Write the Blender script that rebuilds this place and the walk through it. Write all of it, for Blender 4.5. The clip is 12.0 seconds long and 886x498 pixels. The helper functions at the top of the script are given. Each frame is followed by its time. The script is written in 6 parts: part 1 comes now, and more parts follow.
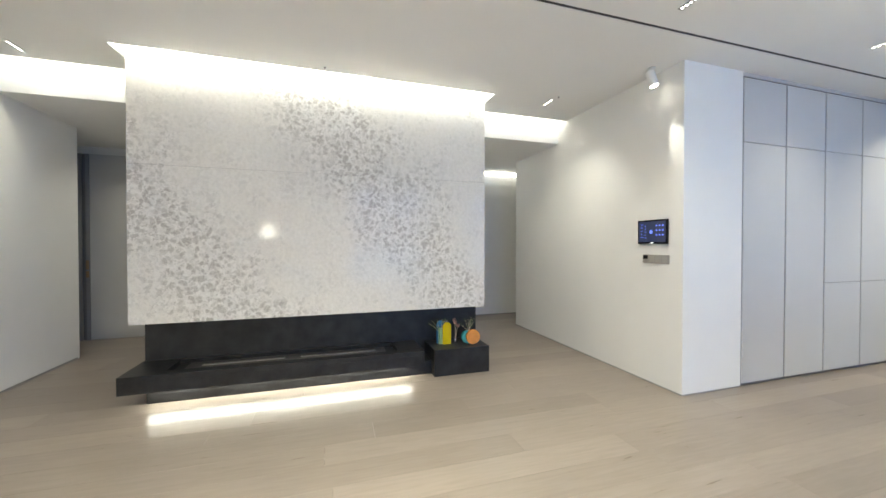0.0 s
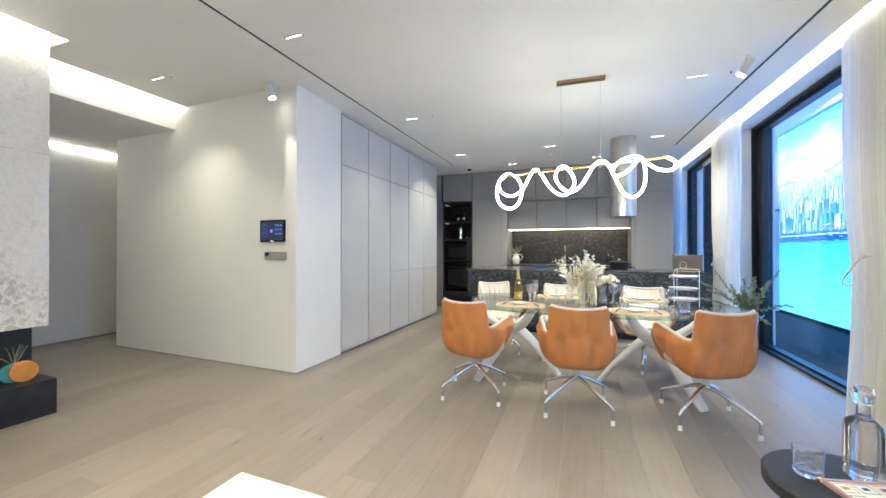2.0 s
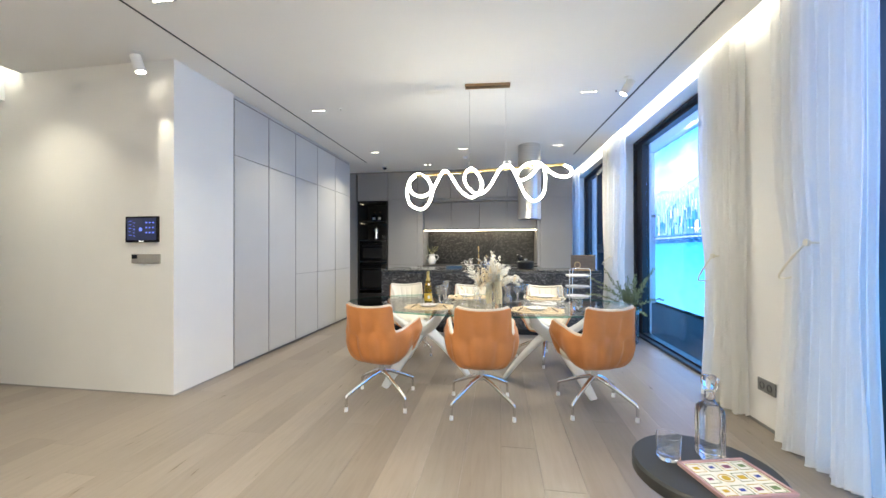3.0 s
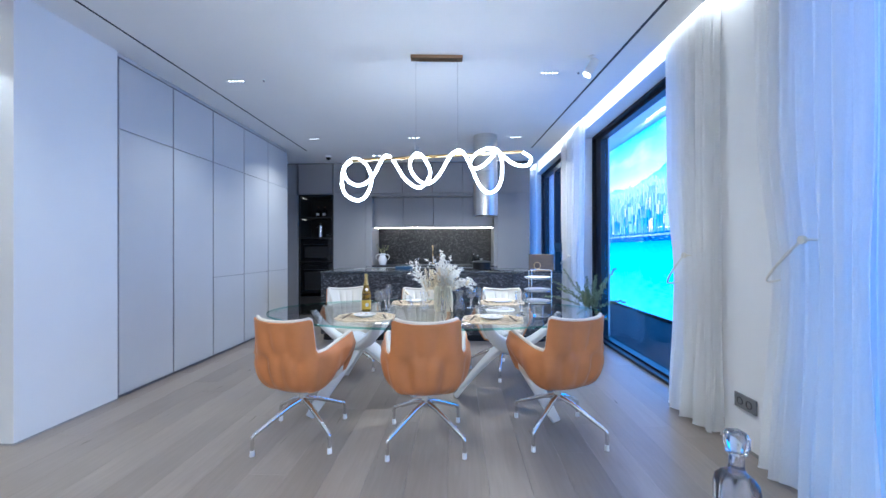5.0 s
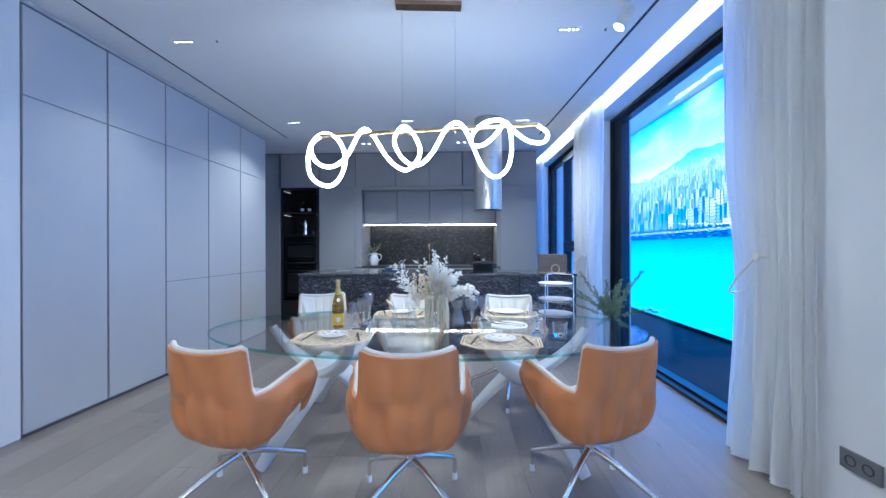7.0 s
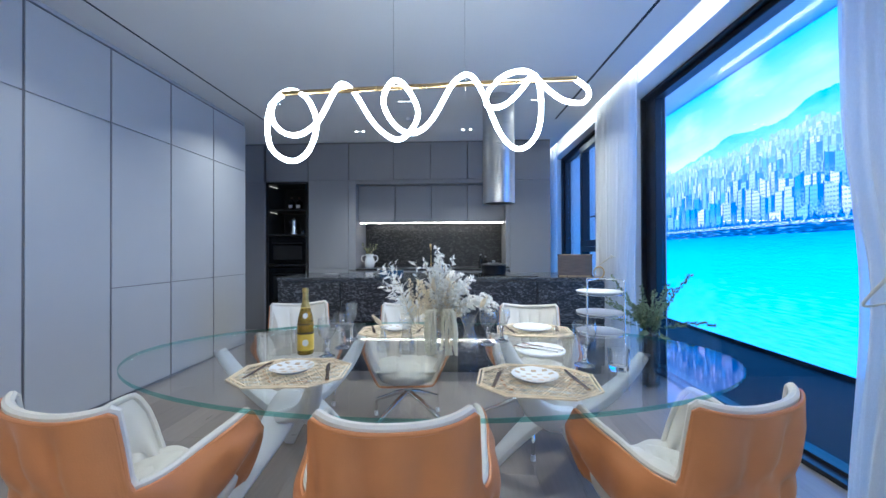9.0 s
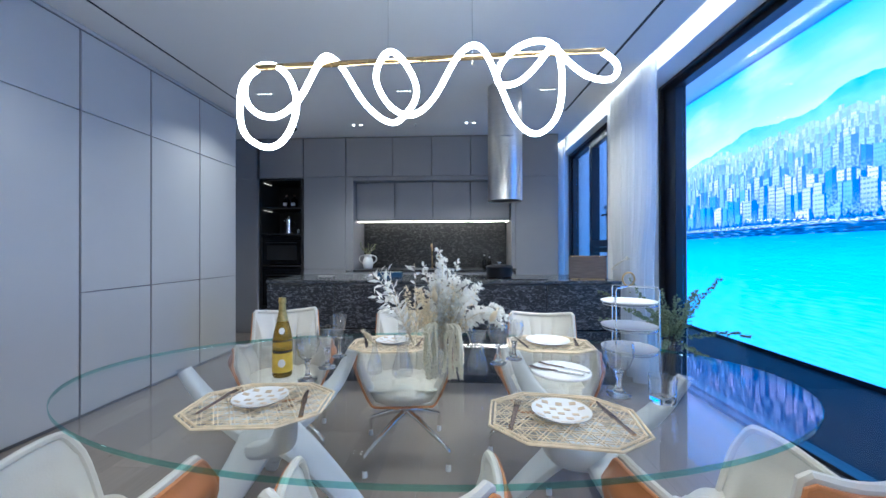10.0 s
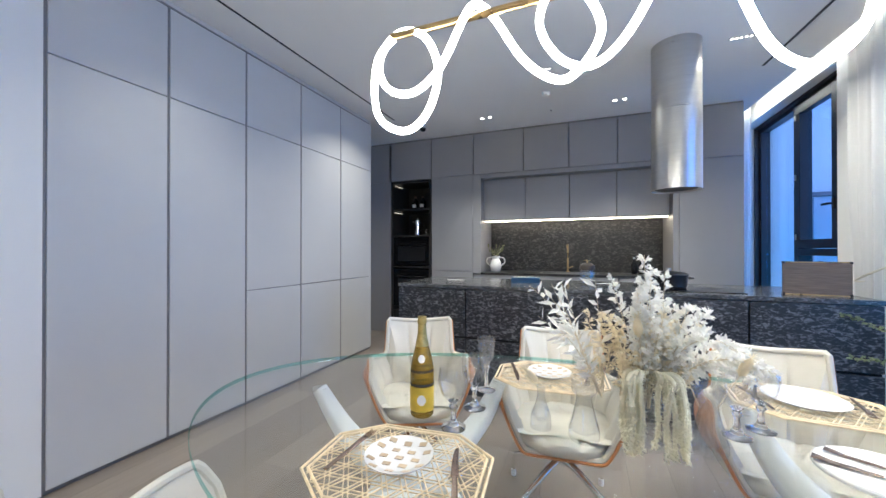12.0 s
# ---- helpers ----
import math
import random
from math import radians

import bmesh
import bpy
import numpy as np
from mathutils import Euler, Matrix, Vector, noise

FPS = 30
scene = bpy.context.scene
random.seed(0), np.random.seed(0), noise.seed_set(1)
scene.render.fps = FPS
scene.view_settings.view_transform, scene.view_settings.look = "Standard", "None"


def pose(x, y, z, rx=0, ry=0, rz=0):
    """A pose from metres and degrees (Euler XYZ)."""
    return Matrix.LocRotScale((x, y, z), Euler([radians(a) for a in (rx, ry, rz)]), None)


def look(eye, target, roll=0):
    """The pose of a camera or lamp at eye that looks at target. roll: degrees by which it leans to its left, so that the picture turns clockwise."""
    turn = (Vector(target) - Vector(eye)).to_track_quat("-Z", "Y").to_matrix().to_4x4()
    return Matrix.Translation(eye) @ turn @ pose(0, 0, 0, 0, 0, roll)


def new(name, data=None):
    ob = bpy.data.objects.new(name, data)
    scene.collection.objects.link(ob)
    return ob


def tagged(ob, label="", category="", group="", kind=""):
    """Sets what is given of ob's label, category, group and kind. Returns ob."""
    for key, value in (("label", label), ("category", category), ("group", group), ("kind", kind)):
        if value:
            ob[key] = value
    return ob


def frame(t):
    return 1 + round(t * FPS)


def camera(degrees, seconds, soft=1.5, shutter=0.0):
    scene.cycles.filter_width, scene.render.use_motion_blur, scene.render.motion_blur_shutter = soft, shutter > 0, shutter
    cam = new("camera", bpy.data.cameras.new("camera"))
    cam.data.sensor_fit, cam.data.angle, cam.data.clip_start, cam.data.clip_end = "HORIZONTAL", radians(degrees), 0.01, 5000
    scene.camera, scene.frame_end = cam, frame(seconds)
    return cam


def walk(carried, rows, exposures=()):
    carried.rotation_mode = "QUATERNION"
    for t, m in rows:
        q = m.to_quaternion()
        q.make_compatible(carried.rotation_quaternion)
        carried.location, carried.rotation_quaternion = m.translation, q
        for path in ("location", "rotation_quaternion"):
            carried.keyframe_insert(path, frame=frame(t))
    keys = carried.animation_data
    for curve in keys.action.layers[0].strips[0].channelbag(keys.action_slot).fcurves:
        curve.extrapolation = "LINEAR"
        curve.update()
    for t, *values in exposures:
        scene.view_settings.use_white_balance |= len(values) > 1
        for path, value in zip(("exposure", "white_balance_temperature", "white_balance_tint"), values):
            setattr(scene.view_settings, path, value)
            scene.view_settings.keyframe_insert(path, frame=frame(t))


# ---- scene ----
cam = camera(101.3, 12.0)
PATH = [
    (0, (0.026, -0.415, 1.34), (-1.884, 0.177, 1.315), 0.0),
    (0.5, (0.149, -0.381, 1.325), (-1.578, 0.627, 1.303), 0.4),
    (1, (0.214, -0.377, 1.301), (-1.187, 1.05, 1.291), 0.3),
    (1.5, (0.274, -0.39, 1.276), (-0.754, 1.326, 1.279), 0.1),
    (2, (0.326, -0.37, 1.255), (-0.394, 1.495, 1.264), 0.0),
    (2.5, (0.37, -0.327, 1.267), (-0.116, 1.613, 1.272), -0.1),
    (3, (0.418, -0.235, 1.269), (0.111, 1.741, 1.277), -0.1),
    (3.5, (0.462, -0.125, 1.272), (0.266, 1.865, 1.278), -0.1),
    (5.5, (0.493, 0.459, 1.264), (0.412, 2.457, 1.267), -0.1),
    (6, (0.505, 0.618, 1.271), (0.422, 2.617, 1.273), -0.1),
    (6.5, (0.509, 0.804, 1.268), (0.425, 2.802, 1.27), -0.1),
    (7, (0.503, 0.975, 1.266), (0.42, 2.974, 1.264), -0.1),
    (9, (0.454, 1.623, 1.237), (0.362, 3.621, 1.248), -0.2),
    (9.5, (0.445, 1.772, 1.247), (0.352, 3.77, 1.255), -0.1),
    (10, (0.435, 1.903, 1.252), (0.335, 3.9, 1.259), -0.1),
    (10.5, (0.397, 2.028, 1.264), (0.269, 4.024, 1.269), -0.1),
    (11, (0.344, 2.123, 1.267), (0.094, 4.107, 1.273), -0.1),
    (11.5, (0.284, 2.214, 1.276), (-0.171, 4.161, 1.282), -0.0),
    (12, (0.201, 2.276, 1.273), (-0.529, 4.139, 1.281), -0.0),
]
walk(cam, [(t, look(eye, target, roll)) for t, eye, target, roll in PATH],
     [(0, 0.66, 6950, 0), (1.5, 0.61, 7050, 0), (3.7, 0.55, 7400, 3), (5.3, 0.22, 5000, 5), (7.2, 0.10, 4950, 4), (9.0, -0.10, 5350, 2), (10.5, -0.13, 5600, 2), (11.4, -0.02, 6150, 4), (12, 0.28, 6300, 4)])

# ---- world and exposure ----
world = bpy.data.worlds.new("world")
scene.world = world
world.use_nodes = True
world.node_tree.nodes["Background"].inputs[0].default_value = (0.02, 0.05, 0.09, 1)
world.node_tree.nodes["Background"].inputs[1].default_value = 0.3

CEIL = 2.953
SCREEN = 1.75      # brightness of the outdoor display
COVE = 14.0       # brightness of the cove strips
DOWN = 10.0        # watts of each ceiling downlight
TUBE = 24.0       # brightness of the pendant
SPOT = 24.0       # watts of the wall spotlights


# ---- materials ----
def mat(name, color, rough=0.5, metal=0.0, vary=0.06, scale=6.0, bump=0.0, bump_scale=60.0, spec=0.5, coat=0.0,
        stretch=(1, 1, 1), trans=0.0, ior=1.45, sheen=0.0, rvary=0.06):
    m = bpy.data.materials.new(name)
    m.use_nodes = True
    nt = m.node_tree
    b = nt.nodes["Principled BSDF"]
    b.inputs["Roughness"].default_value = rough
    b.inputs["Metallic"].default_value = metal
    b.inputs["Specular IOR Level"].default_value = spec
    b.inputs["Coat Weight"].default_value = coat
    b.inputs["Transmission Weight"].default_value = trans
    b.inputs["IOR"].default_value = ior
    b.inputs["Sheen Weight"].default_value = sheen
    co = nt.nodes.new("ShaderNodeTexCoord")
    mp = nt.nodes.new("ShaderNodeMapping")
    mp.inputs["Scale"].default_value = stretch
    nt.links.new(co.outputs["Object"], mp.inputs[0])
    n = nt.nodes.new("ShaderNodeTexNoise")
    n.inputs["Scale"].default_value = scale
    n.inputs["Detail"].default_value = 6
    nt.links.new(mp.outputs[0], n.inputs["Vector"])
    r = nt.nodes.new("ShaderNodeValToRGB")
    r.color_ramp.elements[0].position, r.color_ramp.elements[1].position = 0.3, 0.7
    r.color_ramp.elements[0].color = (*[c * (1 - vary) for c in color], 1)
    r.color_ramp.elements[1].color = (*[min(1, c * (1 + vary)) for c in color], 1)
    nt.links.new(n.outputs[0], r.inputs[0])
    nt.links.new(r.outputs[0], b.inputs["Base Color"])
    if rvary:
        mr = nt.nodes.new("ShaderNodeMapRange")
        mr.inputs["To Min"].default_value = max(0, rough - rvary)
        mr.inputs["To Max"].default_value = rough + rvary
        nt.links.new(n.outputs[0], mr.inputs[0])
        nt.links.new(mr.outputs[0], b.inputs["Roughness"])
    if bump:
        n2 = nt.nodes.new("ShaderNodeTexNoise")
        n2.inputs["Scale"].default_value = bump_scale
        n2.inputs["Detail"].default_value = 4
        nt.links.new(mp.outputs[0], n2.inputs["Vector"])
        bp = nt.nodes.new("ShaderNodeBump")
        bp.inputs["Strength"].default_value = bump
        bp.inputs["Distance"].default_value = 0.01
        nt.links.new(n2.outputs[0], bp.inputs["Height"])
        nt.links.new(bp.outputs[0], b.inputs["Normal"])
    return m


def glow(name, color, strength, base=0.8):
    m = bpy.data.materials.new(name)
    m.use_nodes = True
    b = m.node_tree.nodes["Principled BSDF"]
    b.inputs["Base Color"].default_value = (base, base, base, 1)
    b.inputs["Emission Color"].default_value = (*color, 1)
    b.inputs["Emission Strength"].default_value = strength
    return m


def oak_floor():
    m = bpy.data.materials.new("washed_oak")
    m.use_nodes = True
    nt = m.node_tree
    b = nt.nodes["Principled BSDF"]
    co = nt.nodes.new("ShaderNodeTexCoord")
    info = nt.nodes.new("ShaderNodeObjectInfo")
    add = nt.nodes.new("ShaderNodeVectorMath")
    add.operation = "ADD"
    sc = nt.nodes.new("ShaderNodeVectorMath")
    sc.operation = "SCALE"
    sc.inputs["Scale"].default_value = 40.0
    cmb = nt.nodes.new("ShaderNodeCombineXYZ")
    for k in range(3):
        nt.links.new(info.outputs["Random"], cmb.inputs[k])
    nt.links.new(cmb.outputs[0], sc.inputs[0])
    nt.links.new(co.outputs["Object"], add.inputs[0])
    nt.links.new(sc.outputs[0], add.inputs[1])
    mp = nt.nodes.new("ShaderNodeMapping")
    mp.inputs["Scale"].default_value = (14, 1.2, 1)
    nt.links.new(add.outputs[0], mp.inputs[0])
    grain = nt.nodes.new("ShaderNodeTexNoise")
    grain.inputs["Scale"].default_value = 3.0
    grain.inputs["Detail"].default_value = 8
    grain.inputs["Distortion"].default_value = 0.6
    nt.links.new(mp.outputs[0], grain.inputs["Vector"])
    ramp = nt.nodes.new("ShaderNodeValToRGB")
    ramp.color_ramp.elements[0].position, ramp.color_ramp.elements[1].position = 0.2, 0.8
    ramp.color_ramp.elements[0].color = (0.236, 0.198, 0.166, 1)
    ramp.color_ramp.elements[1].color = (0.286, 0.242, 0.205, 1)
    nt.links.new(grain.outputs[0], ramp.inputs[0])
    cloud = nt.nodes.new("ShaderNodeTexNoise")
    cloud.inputs["Scale"].default_value = 2.2
    nt.links.new(add.outputs[0], cloud.inputs["Vector"])
    hsv = nt.nodes.new("ShaderNodeHueSaturation")
    mr = nt.nodes.new("ShaderNodeMapRange")
    mr.inputs["To Min"].default_value, mr.inputs["To Max"].default_value = 0.84, 1.10
    nt.links.new(info.outputs["Random"], mr.inputs[0])
    mul = nt.nodes.new("ShaderNodeMath")
    mul.operation = "MULTIPLY"
    mr2 = nt.nodes.new("ShaderNodeMapRange")
    mr2.inputs["To Min"].default_value, mr2.inputs["To Max"].default_value = 0.9, 1.1
    nt.links.new(cloud.outputs[0], mr2.inputs[0])
    nt.links.new(mr.outputs[0], mul.inputs[0])
    nt.links.new(mr2.outputs[0], mul.inputs[1])
    nt.links.new(mul.outputs[0], hsv.inputs["Value"])
    nt.links.new(ramp.outputs[0], hsv.inputs["Color"])
    nt.links.new(hsv.outputs[0], b.inputs["Base Color"])
    b.inputs["Specular IOR Level"].default_value = 0.34
    rr = nt.nodes.new("ShaderNodeMapRange")
    rr.inputs["To Min"].default_value, rr.inputs["To Max"].default_value = 0.26, 0.31
    nt.links.new(grain.outputs[0], rr.inputs[0])
    nt.links.new(rr.outputs[0], b.inputs["Roughness"])
    bp = nt.nodes.new("ShaderNodeBump")
    bp.inputs["Strength"].default_value, bp.inputs["Distance"].default_value = 0.02, 0.001
    nt.links.new(grain.outputs[0], bp.inputs["Height"])
    nt.links.new(bp.outputs[0], b.inputs["Normal"])
    return m


def marble():
    """Pale marble with clusters of grey crystals that run over the slab in slanting bands."""
    m = bpy.data.materials.new("crystal_marble")
    m.use_nodes = True
    nt = m.node_tree
    b = nt.nodes["Principled BSDF"]
    b.inputs["Roughness"].default_value = 0.05
    b.inputs["Specular IOR Level"].default_value = 0.22
    co = nt.nodes.new("ShaderNodeTexCoord")
    sep = nt.nodes.new("ShaderNodeSeparateXYZ")
    nt.links.new(co.outputs["Object"], sep.inputs[0])

    def noise(scale, detail, rough=0.55):
        n = nt.nodes.new("ShaderNodeTexNoise")
        n.inputs["Scale"].default_value, n.inputs["Detail"].default_value, n.inputs["Roughness"].default_value = scale, detail, rough
        nt.links.new(co.outputs["Object"], n.inputs["Vector"])
        return n

    def calc(op, a, c, d=None):
        x = nt.nodes.new("ShaderNodeMath")
        x.operation = op
        for k, v in enumerate((a, c, d)):
            if v is None:
                continue
            if isinstance(v, (int, float)):
                x.inputs[k].default_value = v
            else:
                nt.links.new(v, x.inputs[k])
        return x.outputs[0]

    def fit01(src, a, c, lo=0.0, hi=1.0):
        r = nt.nodes.new("ShaderNodeMapRange")
        r.interpolation_type = "SMOOTHSTEP"
        for k, v in zip(("From Min", "From Max", "To Min", "To Max"), (a, c, lo, hi)):
            r.inputs[k].default_value = v
        nt.links.new(src, r.inputs[0])
        return r.outputs[0]

    def blend(f, a, c):
        x = nt.nodes.new("ShaderNodeMix")
        x.data_type = "RGBA"
        for k, v in ((0, f), (6, a), (7, c)):
            if isinstance(v, tuple):
                x.inputs[k].default_value = (*v, 1)
            else:
                nt.links.new(v, x.inputs[k])
        return x.outputs[2]

    y, z = sep.outputs[1], sep.outputs[2]
    warp = noise(9.0, 7, 0.7)
    mixv = nt.nodes.new("ShaderNodeMix")
    mixv.data_type = "VECTOR"
    mixv.inputs[0].default_value = 0.13
    nt.links.new(co.outputs["Object"], mixv.inputs[4])
    nt.links.new(warp.outputs["Color"], mixv.inputs[5])

    def crystals(scale, lo, hi):
        v = nt.nodes.new("ShaderNodeTexVoronoi")
        v.inputs["Scale"].default_value = scale
        nt.links.new(mixv.outputs[1], v.inputs["Vector"])
        sp = nt.nodes.new("ShaderNodeSeparateColor")
        nt.links.new(v.outputs["Color"], sp.inputs[0])
        return calc("MULTIPLY", fit01(v.outputs["Distance"], lo, hi, 1.0, 0.0), fit01(sp.outputs[0], 0.1, 0.8, 0.3, 1.0))

    speck = noise(85.0, 6, 0.7).outputs[0]
    # grey crystal hearts of two sizes with pale rims
    heart = calc("MAXIMUM", crystals(27.0, 0.34, 0.70), calc("MULTIPLY", crystals(52.0, 0.28, 0.70), 0.8))
    heart = calc("MULTIPLY", heart, fit01(speck, 0.32, 0.58, 0.45, 1.15))
    # slanting bands, broken up by drifting clouds
    band = calc("COSINE", calc("MULTIPLY", calc("SUBTRACT", calc("MULTIPLY_ADD", z, 0.763, y), 1.51), 2.87), 0.0)
    cloud = noise(2.4, 10, 0.70).outputs[0]
    zone = fit01(calc("MULTIPLY_ADD", cloud, 6.5, band), 2.3, 4.3)
    faint = fit01(noise(4.5, 8, 0.7).outputs[0], 0.42, 0.66, 0.05, 0.42)
    zone = calc("MAXIMUM", zone, faint)
    base = blend(fit01(noise(34.0, 9, 0.75).outputs[0], 0.30, 0.64), (0.70, 0.665, 0.605), (0.83, 0.80, 0.745))
    base = blend(fit01(noise(1.3, 5).outputs[0], 0.35, 0.7, 0.0, 0.6), base, (0.74, 0.70, 0.635))
    pale = blend(zone, base, (0.83, 0.805, 0.76))
    col = blend(calc("MULTIPLY", heart, zone), pale, (0.47, 0.44, 0.395))
    nt.links.new(col, b.inputs["Base Color"])
    return m


def granite(name, dark, light, scale=38.0, amount=0.56, rough=0.35):
    m = bpy.data.materials.new(name)
    m.use_nodes = True
    nt = m.node_tree
    b = nt.nodes["Principled BSDF"]
    co = nt.nodes.new("ShaderNodeTexCoord")
    mp = nt.nodes.new("ShaderNodeMapping")
    mp.inputs["Rotation"].default_value = (0.5, 0.6, 0.5)
    mp.inputs["Scale"].default_value = (1, 1, 2.1)
    nt.links.new(co.outputs["Object"], mp.inputs[0])
    n = nt.nodes.new("ShaderNodeTexNoise")
    n.inputs["Scale"].default_value, n.inputs["Detail"].default_value, n.inputs["Distortion"].default_value = scale, 5, 1.2
    nt.links.new(mp.outputs[0], n.inputs["Vector"])
    r = nt.nodes.new("ShaderNodeValToRGB")
    r.color_ramp.elements[0].position, r.color_ramp.elements[1].position = amount - 0.06, amount + 0.16
    r.color_ramp.elements[0].color, r.color_ramp.elements[1].color = (*dark, 1), (*light, 1)
    nt.links.new(n.outputs[0], r.inputs[0])
    big = nt.nodes.new("ShaderNodeTexNoise")
    big.inputs["Scale"].default_value = 3.0
    nt.links.new(co.outputs["Object"], big.inputs["Vector"])
    hsv = nt.nodes.new("ShaderNodeHueSaturation")
    mr = nt.nodes.new("ShaderNodeMapRange")
    mr.inputs["To Min"].default_value, mr.inputs["To Max"].default_value = 0.7, 1.3
    nt.links.new(big.outputs[0], mr.inputs[0])
    nt.links.new(mr.outputs[0], hsv.inputs["Value"])
    nt.links.new(r.outputs[0], hsv.inputs["Color"])
    nt.links.new(hsv.outputs[0], b.inputs["Base Color"])
    b.inputs["Roughness"].default_value = rough
    bp = nt.nodes.new("ShaderNodeBump")
    bp.inputs["Strength"].default_value, bp.inputs["Distance"].default_value = 0.25, 0.003
    nt.links.new(n.outputs[0], bp.inputs["Height"])
    nt.links.new(bp.outputs[0], b.inputs["Normal"])
    return m


def clear_glass(name, tint=(1, 1, 1), rough=0.0, base=0.04):
    """Thin clear glass: straight-through light with a surface gloss that grows at a slant, alike from both sides."""
    m = bpy.data.materials.new(name)
    m.use_nodes = True
    nt = m.node_tree
    out = nt.nodes["Material Output"]
    nt.nodes.remove(nt.nodes["Principled BSDF"])
    tr = nt.nodes.new("ShaderNodeBsdfTransparent")
    tr.inputs[0].default_value = (*tint, 1)
    gl = nt.nodes.new("ShaderNodeBsdfGlossy")
    gl.inputs["Roughness"].default_value = rough
    lw = nt.nodes.new("ShaderNodeLayerWeight")
    pw = nt.nodes.new("ShaderNodeMath")
    pw.operation = "POWER"
    pw.inputs[1].default_value = 5.0
    nt.links.new(lw.outputs["Facing"], pw.inputs[0])
    mr = nt.nodes.new("ShaderNodeMapRange")
    mr.inputs["To Min"].default_value, mr.inputs["To Max"].default_value = base, 0.85
    nt.links.new(pw.outputs[0], mr.inputs[0])
    mx = nt.nodes.new("ShaderNodeMixShader")
    nt.links.new(mr.outputs[0], mx.inputs[0])
    nt.links.new(tr.outputs[0], mx.inputs[1])
    nt.links.new(gl.outputs[0], mx.inputs[2])
    nt.links.new(mx.outputs[0], out.inputs[0])
    return m


def sheer():
    m = bpy.data.materials.new("sheer_voile")
    m.use_nodes = True
    nt = m.node_tree
    out = nt.nodes["Material Output"]
    b = nt.nodes["Principled BSDF"]
    b.inputs["Base Color"].default_value = (0.92, 0.91, 0.89, 1)
    b.inputs["Roughness"].default_value = 0.9
    tl = nt.nodes.new("ShaderNodeBsdfTranslucent")
    tl.inputs[0].default_value = (0.94, 0.94, 0.93, 1)
    tr = nt.nodes.new("ShaderNodeBsdfTransparent")
    m1 = nt.nodes.new("ShaderNodeMixShader")
    m1.inputs[0].default_value = 0.55
    nt.links.new(b.outputs[0], m1.inputs[1])
    nt.links.new(tl.outputs[0], m1.inputs[2])
    m2 = nt.nodes.new("ShaderNodeMixShader")
    w = nt.nodes.new("ShaderNodeTexNoise")
    w.inputs["Scale"].default_value = 250
    mr = nt.nodes.new("ShaderNodeMapRange")
    mr.inputs["To Min"].default_value, mr.inputs["To Max"].default_value = 0.0, 0.34
    nt.links.new(w.outputs[0], mr.inputs[0])
    nt.links.new(mr.outputs[0], m2.inputs[0])
    nt.links.new(m1.outputs[0], m2.inputs[1])
    nt.links.new(tr.outputs[0], m2.inputs[2])
    nt.links.new(m2.outputs[0], out.inputs[0])
    return m


